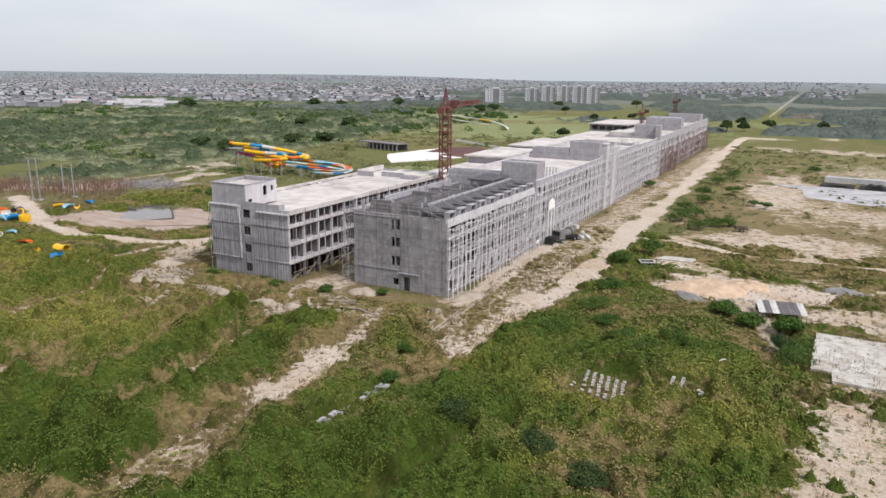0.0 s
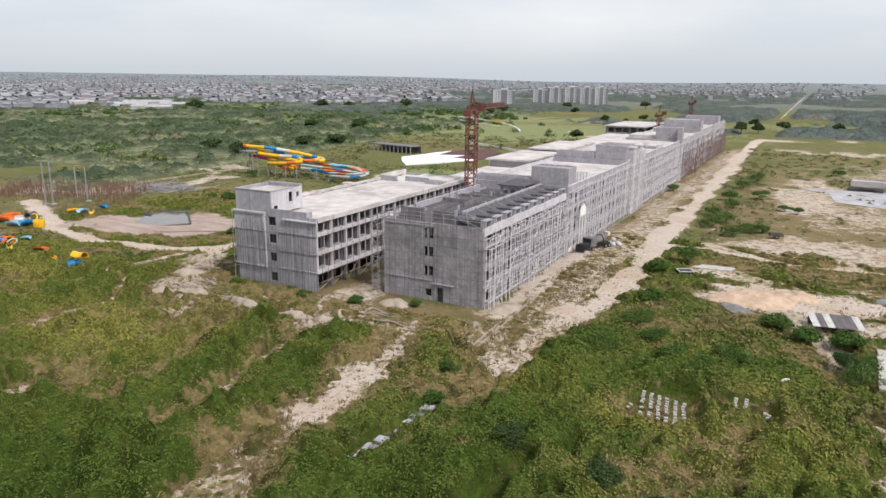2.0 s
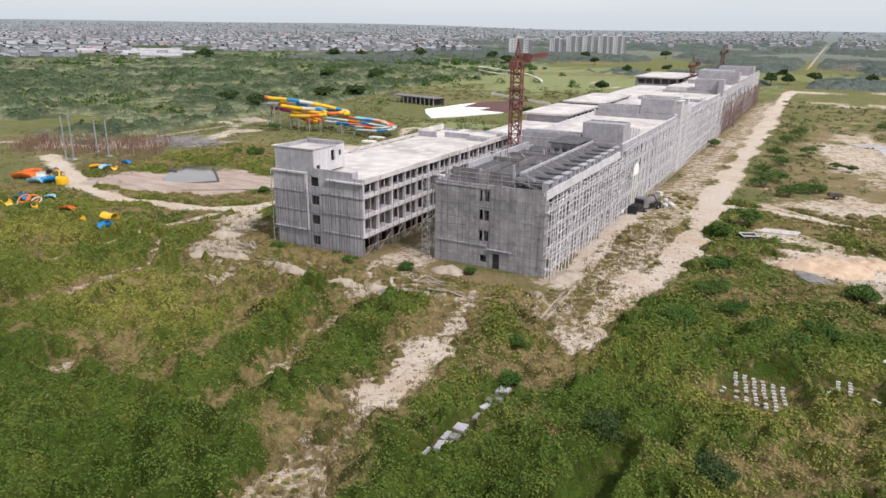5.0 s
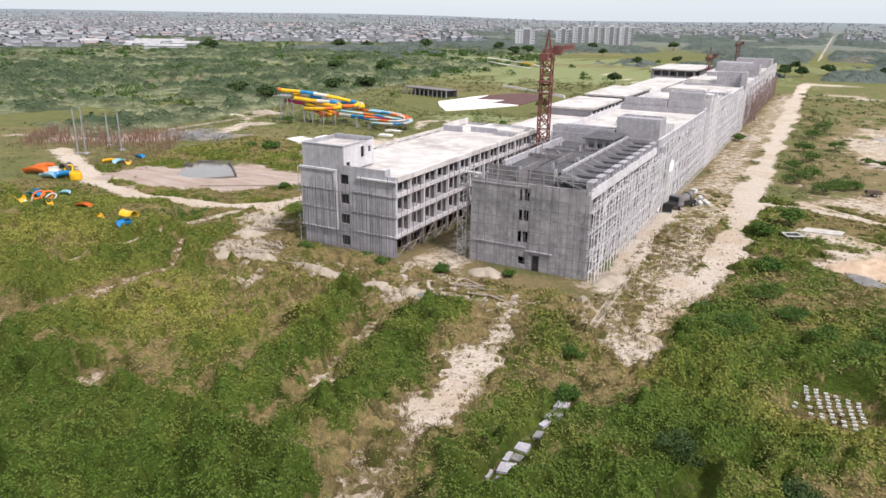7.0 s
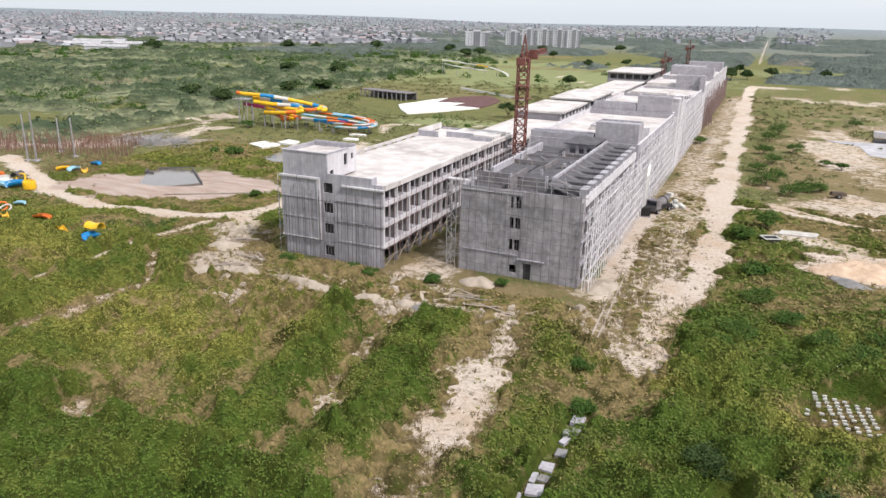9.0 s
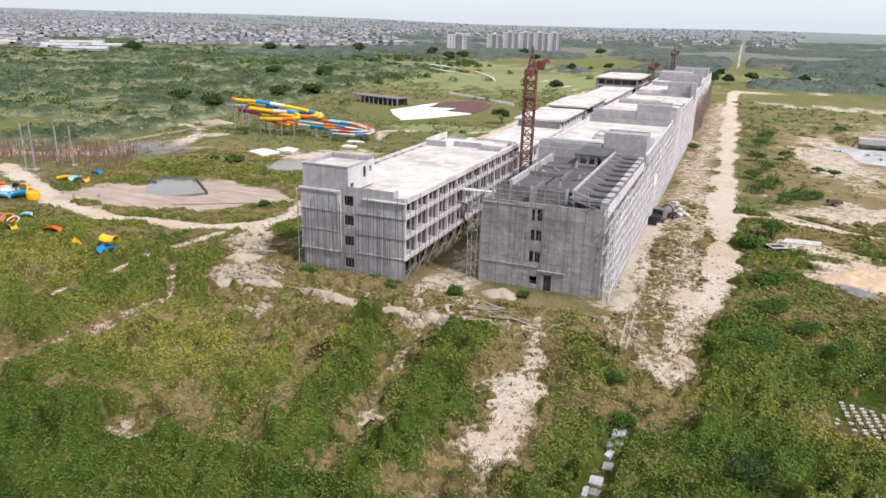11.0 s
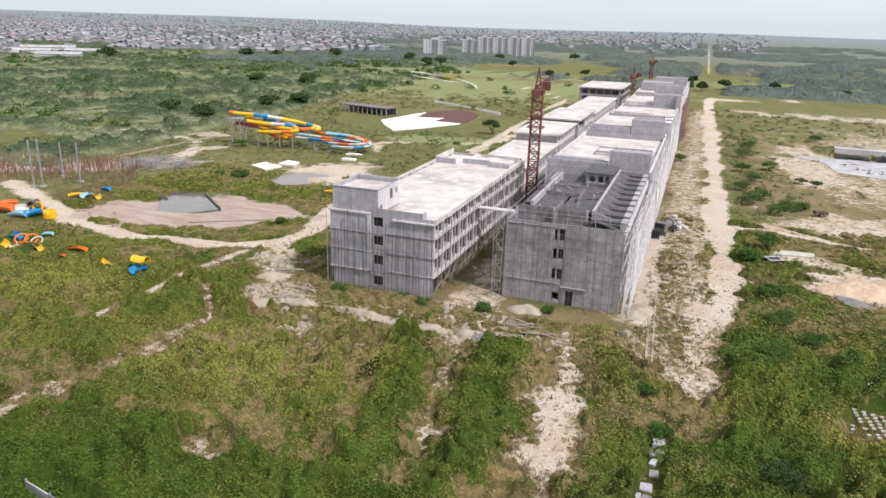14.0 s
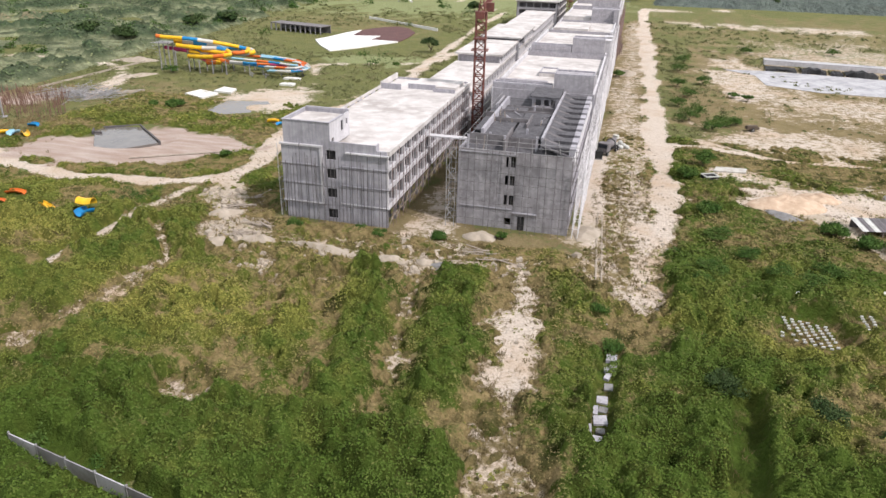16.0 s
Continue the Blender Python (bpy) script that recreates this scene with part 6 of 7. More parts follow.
def channel(pts, w, label, deep=0.5, material=M_CONC_R):
    th = thing("drain_channel", label, "drain")
    for (ax, ay), (bx, by) in zip(pts, pts[1:]):
        d = Vector((bx - ax, by - ay)).normalized()
        q = Vector((-d.y, d.x))
        for side in (-1, 1):
            bm = bmesh.new()
            o = q * (w / 2 * side)
            e = q * 0.12
            prism(bm, [(ax + o.x - e.x, ay + o.y - e.y), (bx + o.x - e.x, by + o.y - e.y), (bx + o.x + e.x, by + o.y + e.y), (ax + o.x + e.x, ay + o.y + e.y)][::1], -1.6, float(height((ax + bx) / 2, (ay + by) / 2)) + deep)
            bm.normal_update()
            bmesh.ops.recalc_face_normals(bm, faces=bm.faces)
            part("channel_wall", bm, material, th)
        bm = bmesh.new()
        o = q * (w / 2 - 0.11)
        prism(bm, [(ax + o.x, ay + o.y), (ax - o.x, ay - o.y), (bx - o.x, by - o.y), (bx + o.x, by + o.y)], -1.7, float(height((ax + bx) / 2, (ay + by) / 2)) + deep - 0.25)
        bmesh.ops.recalc_face_normals(bm, faces=bm.faces)
        part("channel_floor", bm, M_GRAVEL, th)
    return th


channel([(5.0, 13.5), (5.6, 0), (6.3, -14.5)], 0.8, "narrow concrete drain channel beside the block", 0.14, M_RUBBLE)
channel([(23.4, -39.4), (22.7, -46.0), (21.9, -52.3), (21.4, -62.0)], 0.55, "narrow concrete drain channel among the weeds", 0.12, M_RUBBLE)
for x, y, n_, tr in ((-58.0, -3.0, 7, 30), (-50.0, -9.0, 6, -20), (-12.5, -9.4, 8, -6), (-9.5, -11.2, 5, 8), (-55.5, 3.0, 6, 70), (-52, -13.6, 5, 10)):
    for i in range(n_):
        bm = boxes((-1.9 - 0.5 * rng.random(), 1.9 + rng.random(), -0.1, 0.1, 0, 0.07))
        a = tr + rng.uniform(-28, 28)
        px, py = x + rng.uniform(-1.6, 1.6), y + rng.uniform(-1.2, 1.2)
        solid("plank", bm, M_PLANK, "weathered shuttering plank lying in the rubble", "plank", "loose planks", at=pose(px, py, float(height(px, py)) + 0.12 + 0.09 * i, rng.uniform(-5, 5), rng.uniform(-6, 6), a))
hoard = thing("hoarding", "low grey hoarding panels leaning in the weeds", "hoarding", -37.5, -67.0, -0.9, -11)
for i in range(5):
    part("panel", boxes((-9.6 + 3.9 * i, -5.8 + 3.9 * i, -0.06, 0.06, 0.2, 1.9)), (M_BASIN, M_GRAVEL, M_STEEL)[i % 3], hoard)
    part("post", boxes((-9.75 + 3.9 * i, -9.62 + 3.9 * i, -0.1, 0.1, -0.3, 2.1)), M_STEEL, hoard)


# ---- plants ----
RNG = np.random.default_rng(12)


def leaf_cloud(cx, cy, cz, rad, tall, leaves, size, tone, lean=0.35, shell=0.55, long=1.5):
    """Leaf blades set over low domes: one dome at each centre, leaves of them on each."""
    n = len(cx)
    k = n * leaves
    rep = lambda a: np.repeat(np.broadcast_to(np.asarray(a, float), (n,)), leaves)
    az, up = RNG.uniform(0, 2 * np.pi, k), RNG.uniform(0.02, 1, k)
    flat_ = np.sqrt(1 - up * up)
    d = np.stack([flat_ * np.cos(az), flat_ * np.sin(az), up], -1)
    rho = shell + (1 - shell) * RNG.uniform(0, 1, k)
    lump = 0.8 + 0.4 * RNG.uniform(0, 1, k)
    c = np.stack([rep(cx) + d[:, 0] * rep(rad) * rho * lump, rep(cy) + d[:, 1] * rep(rad) * rho * lump, rep(cz) + d[:, 2] * rep(tall) * rho * lump], -1)
    nrm = d * 0.75 + RNG.normal(0, lean + 0.25, (k, 3)) + np.array([0, 0, 0.35])
    nrm /= np.linalg.norm(nrm, axis=1)[:, None]
    u = np.cross(nrm, RNG.normal(0, 1, (k, 3)))
    u /= np.linalg.norm(u, axis=1)[:, None]
    w = np.cross(nrm, u)
    s = (rep(size) * RNG.uniform(0.6, 1.4, k))[:, None]
    verts = np.stack([c - u * s * long * 0.5, c + w * s * 0.4, c + u * s * long * 0.5, c - w * s * 0.4], 1).reshape(-1, 3)
    return verts, np.repeat(rep(tone), 4)


def blade_tufts(cx, cy, cz, spread_, tall, blades, width, tone):
    """Tufts of upright grass blades."""
    n = len(cx)
    k = n * blades
    rep = lambda a: np.repeat(np.broadcast_to(np.asarray(a, float), (n,)), blades)
    az, r = RNG.uniform(0, 2 * np.pi, k), np.sqrt(RNG.uniform(0, 1, k)) * rep(spread_)
    foot = np.stack([rep(cx) + r * np.cos(az), rep(cy) + r * np.sin(az), rep(cz) - 0.05], -1)
    h = rep(tall) * RNG.uniform(0.6, 1.25, k)
    bend = RNG.normal(0, 0.35, (k, 2)) * h[:, None]
    tip = foot + np.stack([bend[:, 0], bend[:, 1], h], -1)
    a2 = RNG.uniform(0, np.pi, k)
    side = np.stack([np.cos(a2), np.sin(a2), np.zeros(k)], -1) * (rep(width) * RNG.uniform(0.6, 1.4, k))[:, None]
    verts = np.stack([foot - side, foot + side, tip], 1).reshape(-1, 3)
    return verts, np.repeat(rep(tone), 3)


def scatter(n, x0, x1, y0, y1):
    return RNG.uniform(x0, x1, n), RNG.uniform(y0, y1, n)


def built_up(x, y):
    """True where the blocks, the gap between them or the crane stand."""
    return ((x > -50) & (x < 3.2) & (y > -5.4) & (y < 325)) | ((np.hypot(x + 106, y - 30) < 11)) | ((np.hypot(x + 94, y - 65) < 10))


def bare(x, y):
    return np.maximum.reduce([cover("soil", x, y), cover("rubble", x, y) * 0.9, cover("mud", x, y)])


def in_front(x, y):
    """The weedy field that the flight passes over."""
    return (x > -52 - (y + 80) * 1.08) & (x < 34 + (y + 80) * 0.8)


def stuff(name, mesh, label, category):
    return tagged(new(name, mesh), label, category, kind="stuff")


def domes(x, y, scale, seed, which=False):
    """Rounded heads of different size, close together: 0 between them, up to 1 on top. which: also a random number for each head."""
    gx, gy = np.floor(x / scale), np.floor(y / scale)
    out, own = np.zeros(np.shape(x)), np.full(np.shape(x), 0.5)
    for dx in (-1, 0, 1):
        for dy in (-1, 0, 1):
            cx, cy = gx + dx, gy + dy
            h = np.sin(cx * 127.1 + cy * 311.7 + seed) * 43758.5453
            h = h - np.floor(h)
            g = np.sin(cx * 269.5 + cy * 183.3 + seed) * 24634.6345
            g = g - np.floor(g)
            q = np.sin(cx * 71.3 + cy * 417.1 + seed) * 15731.743
            q = q - np.floor(q)
            d = np.hypot(x / scale - cx - h, y / scale - cy - g) / (0.5 + 0.45 * q)
            here = (0.45 + 0.55 * q) * np.sqrt(np.maximum(0, 1 - d * d))
            own = np.where(here > out, (h * 7.3 + g * 3.1) % 1.0, own)
            out = np.maximum(out, here)
    return (out, own) if which else out


def dry_at(x, y):
    old = np.maximum(cover("dry", x, y) * 0.85, ease((0.51 - rough_noise(x, y, 12.0, 77)) / 0.18) * 0.75 * ease((y + 66) / 24) * (0.2 + 0.8 * ease((-4 - x) / 8)))
    spots = ease((0.47 - rough_noise(x, y, 5.0, 79)) / 0.12) * 0.8 * ease((y + 60) / 10) * (0.3 + 0.7 * ease((2 - x) / 8))
    return np.maximum(old, spots)


def cleared(x, y):
    """1 where something lies that the weeds leave free, 0 elsewhere."""
    out = np.zeros(np.shape(x))
    for cx, cy, r in ((33.6, -20.0, 5.2), (42.0, -16.4, 4.4), (45.2, -17.2, 1.8), (33.6, -10.2, 1.2), (46.1, -6.2, 1.8), (62.0, -1.0, 8.5), (62.5, 5.0, 9.0), (63.0, 10.5, 8.0), (51.8, 20.6, 5.6), (38.6, 29.0, 8.0), (46.0, 34.0, 6.0), (30.6, 48.0, 4.2), (26.0, 41.0, 2.4), (5.0, -48.6, 1.0), (-80.2, -14.6, 3.2), (-88.6, -13.6, 3.4), (-98.4, -12.0, 4.0), (-106.4, -12.2, 3.6), (-113.4, -10.8, 4.5), (-112.0, -5.0, 2.4), (-128.0, 5.0, 7.0), (-137.0, 6.0, 6.0), (-130.0, 23.0, 6.0), (-131.6, 30.0, 3.0), (-111.0, 78.0, 8.0), (-78.0, 51.6, 4.0)):
        out = np.maximum(out, ease((r - np.hypot(x - cx, y - cy)) / 1.2))
    for pts, w in (([(8.9, -31.5), (8.4, -40), (8.0, -49)], 1.05), ([(23.4, -39.4), (22.7, -46), (21.9, -52.3), (21.4, -62)], 1.5), ([(-71, 4), (-73, -7.5), (-73.4, -18.5), (-75, -32)], 1.3), ([(4.9, 13.5), (6.3, -13.5)], 0.9), ([(-46, -64), (-28, -69)], 1.6)):
        out = np.maximum(out, ease((w + 0.6 - line_dist(x, y, pts)) / 0.8))
    return out


class Plot:
    """Values worked out once on a square grid over the front field, read in between."""

    def __init__(self, x0, x1, y0, y1, step):
        self.x0, self.y0, self.step = x0, y0, step
        self.xs, self.ys = np.arange(x0, x1, step), np.arange(y0, y1, step)
        self.gx, self.gy = np.meshgrid(self.xs, self.ys)
        self.kept = {}

    def read(self, key, x, y):
        v = self.kept[key]
        fx = np.clip((x - self.x0) / self.step, 0, len(self.xs) - 1.001)
        fy = np.clip((y - self.y0) / self.step, 0, len(self.ys) - 1.001)
        i, j = fx.astype(int), fy.astype(int)
        fx, fy = fx - i, fy - j
        return (v[j, i] * (1 - fx) + v[j, i + 1] * fx) * (1 - fy) + (v[j + 1, i] * (1 - fx) + v[j + 1, i + 1] * fx) * fy


FIELD = Plot(-150, 78, -80, 72, 0.3)


def yellowed(x, y):
    """Patches of the field where the weeds are old and yellow."""
    out = np.zeros(np.shape(x))
    for cx, cy, rx, ry in ((44, -26, 12, 7), (33, -24, 7, 5), (-39, -37, 12, 7), (-1, -8, 7, 5), (2, -14, 4, 5), (-54, -34, 9, 9), (-28, -30, 6, 5), (13, -22, 4, 7), (-84, -24, 12, 8)):
        out = np.maximum(out, ease((1.4 - np.hypot((x - cx) / rx, (y - cy) / ry)) / 0.9))
    return out


def lushed(x, y):
    """Rows and belts of tall fresh weeds."""
    out = np.zeros(np.shape(x))
    wob = (rough_noise(x, y, 5.0, 95) - 0.5) * 1.3
    for pts, half in (([(-13.5, -17), (-11.5, -30), (-9.5, -46)], 3.2), ([(-27, -20), (-22, -34), (-19.5, -48)], 2.6), ([(-46, -56), (-24, -58), (-8, -60)], 5.5), ([(-64, -12), (-66, -40)], 6.0), ([(-90, -20), (-74, -14), (-64, -20)], 6.0), ([(18, -4), (21, -26), (17, -50)], 5.5), ([(30, -8), (46, -4)], 5.0), ([(10, -54), (30, -50)], 5.0)):
        out = np.maximum(out, ease((1.35 + wob - line_dist(x, y, pts) / half) / 0.7))
    return out


def grow_field():
    """Bare soil, dryness, colour and height of the weeds over the front field."""
    x, y, kept = FIELD.gx, FIELD.gy, FIELD.kept
    kept["bare"] = bare(x, y)
    lush = lushed(x, y) * ease((0.5 - kept["bare"]) / 0.3)
    kept["dry"] = dry_at(x, y) * (1 - 0.9 * lush)
    kept["clear"] = cleared(x, y)
    grown = ease((0.60 - 1.2 * kept["bare"] + (rough_noise(x, y, 3.0, 71) - 0.5) * 0.9 + (lattice(x, y, 0.9, 72) - 0.5) * 0.8 + (lattice(x, y, 0.5, 73) - 0.5) * 0.4) / 0.5)
    lump = 0.25 + 1.3 * rough_noise(x, y, 7.0, 31)
    tall = ease((rough_noise(x, y, 9.0, 57) - 0.42) / 0.14)
    (d1, own1), (d2, own2), (d3, own3) = domes(x, y, 1.6, 1.0, True), domes(x, y, 0.9, 5.0, True), domes(x, y, 2.5, 9.0, True)
    h = 0.02 + (1.35 * d1 + 0.95 * d2) * lump
    h = h + tall * (1.25 * d3 + 0.75 * domes(x, y, 1.2, 4.0)) + 0.6 * domes(x, y, 5.2, 2.0) * ease((rough_noise(x, y, 16.0, 58) - 0.45) / 0.1)
    kept["rise"] = np.where(built_up(x, y), -0.4, grown * h * (0.4 + 0.6 * ease((-4 - y) / 16)) * (1 - 0.88 * kept["clear"]) * (1 - 0.55 * kept["dry"]) * (1 + 0.1 * lush) - 0.16 * (1 - grown))
    # every plant has a colour of its own; deep green in the lush south, yellower to the west
    kept["tone"] = np.clip(0.24 + 0.8 * (rough_noise(x, y, 11.0, 8) - 0.5) + 0.55 * (own1 - 0.5) + 0.3 * (own2 - 0.5) + 0.36 * yellowed(x, y) - 0.05 * lush - 0.16 * ease((-46 - y) / 8) + 0.24 * ease((-22 - x) / 12) * ease((y + 54) / 10), 0, 1)
    # dark kinds differ by plant and also supply the contrast of shaded gaps
    kept["kinds"] = np.clip((1.9 - 0.5 * ease((-16 - x) / 10)) * (0.45 * own1 + 0.25 * own2 + 0.3 * own3 + 0.35 * (rough_noise(x, y, 8.0, 85) - 0.5) + 0.06 * ease((-46 - y) / 8) - 0.36), 0, 0.85)
    soft = np.pad(kept["rise"], 1, mode="edge")
    kept["rise"] = 0.45 * kept["rise"] + 0.1375 * (soft[:-2, 1:-1] + soft[2:, 1:-1] + soft[1:-1, :-2] + soft[1:-1, 2:])
    gy_, gx_ = np.gradient(np.maximum(kept["rise"], 0), FIELD.step)
    kept["lean_x"], kept["lean_y"] = -gx_, -gy_


grow_field()


def weed_height(x, y):
    return FIELD.read("rise", x, y)


def shown(x, y):
    """The ground near enough for single weeds to tell."""
    return in_front(x, np.minimum(y, -6)) & (y < 72)


def bush_kinds(x, y):
    return np.clip(1.5 * (lattice(x, y, 7.5, 85) - 0.45), 0, 0.7)


def canopy_mesh(name, xs, ys, keep_at, rise, material, hue_at, dry_, plant_):
    gx, gy = np.meshgrid(xs, ys)
    gx = gx + RNG.uniform(-0.25, 0.25, gx.shape) * (xs[1] - xs[0])
    gy = gy + RNG.uniform(-0.25, 0.25, gy.shape) * (ys[1] - ys[0])
    h = rise(gx, gy)
    ok = keep_at(gx, gy) & (h > 0.02)
    nx, ny = len(xs), len(ys)
    i = (np.arange(ny - 1)[:, None] * nx + np.arange(nx - 1)[None, :])
    face = (ok[:-1, :-1].astype(int) + ok[1:, :-1] + ok[:-1, 1:] + ok[1:, 1:]) >= 1
    i = i[face]
    quads = np.stack([i, i + 1, i + nx + 1, i + nx], -1)
    used, inv = np.unique(quads, return_inverse=True)
    co = np.stack([gx, gy, height(gx, gy) + h], -1).reshape(-1, 3)[used]
    me = bpy.data.meshes.new(name)
    me.vertices.add(len(used))
    me.vertices.foreach_set("co", co.astype(np.float32).ravel())
    me.loops.add(quads.size)
    me.loops.foreach_set("vertex_index", inv.astype(np.int32).ravel())
    me.polygons.add(len(quads))
    me.polygons.foreach_set("loop_start", np.arange(0, quads.size, 4, dtype=np.int32))
    me.polygons.foreach_set("use_smooth", np.ones(len(quads), bool))
    for key, f in (("tone", hue_at), ("dryness", dry_), ("plant", plant_)):
        at = me.attributes.new(key, "FLOAT", "POINT")
        at.data.foreach_set("value", f(co[:, 0], co[:, 1]).astype(np.float32))
    me.update(calc_edges=True)
    me.materials.append(material)
    return me


def slope(rise, x, y, e=0.25):
    """Which way the top of a growth faces."""
    nrm = np.stack([rise(x - e, y) - rise(x + e, y), rise(x, y - e) - rise(x, y + e), np.full(len(x), 2 * e)], -1)
    return nrm / np.linalg.norm(nrm, axis=1)[:, None]


def loose_leaves(x, y, z, size, tone, facing, tilt=0.4, long=1.5):
    """Single pointed leaves at given places, most of them lying along the growth below."""
    k = len(x)
    nrm = RNG.normal(0, tilt, (k, 3)) + facing
    nrm /= np.linalg.norm(nrm, axis=1)[:, None]
    u = np.cross(nrm, RNG.normal(0, 1, (k, 3)))
    u /= np.linalg.norm(u, axis=1)[:, None]
    w = np.cross(nrm, u)
    s_ = (size * RNG.uniform(0.6, 1.4, k))[:, None]
    c = np.stack([x, y, z], -1)
    return np.stack([c - u * s_ * long * 0.4 - w * s_ * 0.45, c - u * s_ * long * 0.4 + w * s_ * 0.45, c + u * s_ * long * 0.6], 1).reshape(-1, 3), np.repeat(tone, 3)


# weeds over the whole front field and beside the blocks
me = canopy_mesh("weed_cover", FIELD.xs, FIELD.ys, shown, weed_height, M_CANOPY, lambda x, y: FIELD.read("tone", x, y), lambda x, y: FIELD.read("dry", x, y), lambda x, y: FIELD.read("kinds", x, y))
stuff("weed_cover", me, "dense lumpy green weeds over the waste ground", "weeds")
x, y = scatter(1500000, -150, 78, -80, 72)
k_ = shown(x, y)
k_ &= RNG.uniform(0, 1, len(x)) < np.clip(1.0 - (y + 38) / 75, 0.16, 1)
x, y = x[k_], y[k_]
h, d_ = weed_height(x, y), FIELD.read("dry", x, y)
k_ = (h > 0.08) & (RNG.uniform(0, 1, len(x)) > 0.85 * d_) & (FIELD.read("clear", x, y) < 0.4)
x, y, h, d_ = x[k_], y[k_], h[k_], d_[k_]
face_ = np.stack([FIELD.read("lean_x", x, y), FIELD.read("lean_y", x, y), np.ones(len(x))], -1)
face_ /= np.linalg.norm(face_, axis=1)[:, None]
tone_ = np.clip(FIELD.read("tone", x, y) - 0.5 * FIELD.read("kinds", x, y) + 0.02 + RNG.normal(0, 0.04, len(x)), 0, 1)
v, tn = loose_leaves(x, y, height(x, y) + h + RNG.uniform(-0.15, 0.34, len(x)), 0.16 + 0.002 * np.maximum(y + 45, 0), tone_, face_, 0.42)
stuff("weed_leaves", from_arrays("weed_leaves", v, 1, 3, M_WEED, tn, np.repeat(np.clip(d_ * 1.3 - 0.12 + RNG.normal(0, 0.15, len(x)), 0, 0.95), 3)), "green and yellowish weed leaves", "weeds")
# tufts that have taken hold on the bare soil
x, y = scatter(26000, -80, 68, -66, 66)
b_ = bare(x, y)
k_ = in_front(x, np.minimum(y, 0)) & ~built_up(x, y) & (b_ > 0.3) & (RNG.uniform(0, 1, len(x)) < 1.05 - b_) & (rough_noise(x, y, 4.0, 61) > 0.42)
x, y = x[k_], y[k_]
rad = RNG.uniform(0.12, 0.45, len(x))
v, tn = leaf_cloud(x, y, height(x, y) - 0.03, rad, rad * RNG.uniform(0.5, 1.1, len(x)), 16, 0.15, np.clip(RNG.normal(0.6, 0.3, len(x)), 0, 1))
stuff("weeds", from_arrays("weeds", v, 1, 4, M_WEED, tn), "small weed tufts on bare sandy soil", "weeds")

# withered brown clumps on the bare soil and along its edges
x, y = scatter(30000, -80, 40, -66, 30)
b_ = cover("soil", x, y)
k_ = in_front(x, np.minimum(y, 0)) & ~built_up(x, y) & (b_ > 0.12) & (RNG.uniform(0, 1, len(x)) < 0.75 - 0.62 * b_ + 0.3 * ease((-40 - y) / 6)) & (rough_noise(x, y, 2.2, 62) > 0.44)
x, y = x[k_], y[k_]
rad = RNG.uniform(0.12, 0.38, len(x))
v, tn = leaf_cloud(x, y, height(x, y) - 0.03, rad, rad * RNG.uniform(0.4, 0.9, len(x)), 11, 0.13, np.clip(RNG.normal(0.2, 0.25, len(x)), 0, 1))
stuff("withered_weeds", from_arrays("withered_weeds", v, 1, 4, M_DRYWEED, tn), "withered brown weed clumps on bare soil", "weeds")

# darker taller shrubs among the weeds
x, y = scatter(2600, -140, 70, -80, 2)
k_ = in_front(x, y) & ~built_up(x, y) & (bare(x, y) < 0.1) & (rough_noise(x, y, 15.0, 57) > 0.56) & (cover("dry", x, y) < 0.5)
x, y = x[k_], y[k_]
rad = RNG.uniform(0.7, 1.5, len(x))
v, tn = leaf_cloud(x, y, height(x, y), rad, rad * RNG.uniform(0.8, 1.35, len(x)), 190, np.full(len(x), 0.17), np.clip(RNG.normal(0.35, 0.3, len(x)), 0, 1))
stuff("shrubs", from_arrays("shrubs", v, 1, 4, M_BUSH, tn), "dark green leafy shrubs among the weeds", "shrubs")

# dry grass and stalks
x, y = scatter(60000, -140, 72, -80, 40)
dry_here = np.maximum(cover("dry", x, y), ease((0.45 - rough_noise(x, y, 17.0, 77)) / 0.12) * 0.8)
k_ = in_front(x, y) & ~built_up(x, y) & (bare(x, y) + RNG.normal(0, 0.22, len(x)) < 0.50) & (RNG.uniform(0, 1, len(x)) < dry_here)
x, y = x[k_], y[k_]
v, tn = blade_tufts(x, y, height(x, y), RNG.uniform(0.25, 0.6, len(x)), RNG.uniform(0.25, 0.8, len(x)), 12, 0.05, np.clip(RNG.normal(0.45, 0.3, len(x)), 0, 1))
stuff("dry_grass", from_arrays("dry_grass", v, 1, 3, M_DRYWEED, tn), "straw-coloured dry grass and stalks", "grass")

# weeds beside the blocks, round the pond and along the road
x, y = scatter(25000, -215, 130, -6, 335)
k_ = ~shown(x, y)
x, y = x[k_], y[k_]
patchy = rough_noise(x, y, 16.0, 33)
k_ = ~built_up(x, y) & (np.hypot(x + 110, y - 205) > 44) & (bare(x, y) + RNG.normal(0, 0.12, len(x)) < 0.3) & (RNG.uniform(0, 1, len(x)) < (0.15 + 1.2 * patchy - 0.5 * cover("dry", x, y) - 0.6 * cover("lush", x, y)))
k_ &= RNG.uniform(0, 1, len(x)) < np.clip(1.15 - y / 330, 0.2, 1)
x, y, patchy = x[k_], y[k_], patchy[k_]
rad = RNG.gamma(3.0, 0.28, len(x)) * (0.8 + y / 420) + 0.2
v, tn = leaf_cloud(x, y, height(x, y) - 0.08, rad, rad * RNG.uniform(0.35, 0.8, len(x)), 24, 0.24 + y / 800, np.clip(0.8 * rough_noise(x, y, 24.0, 18) + RNG.normal(0, 0.15, len(x)), 0, 1))
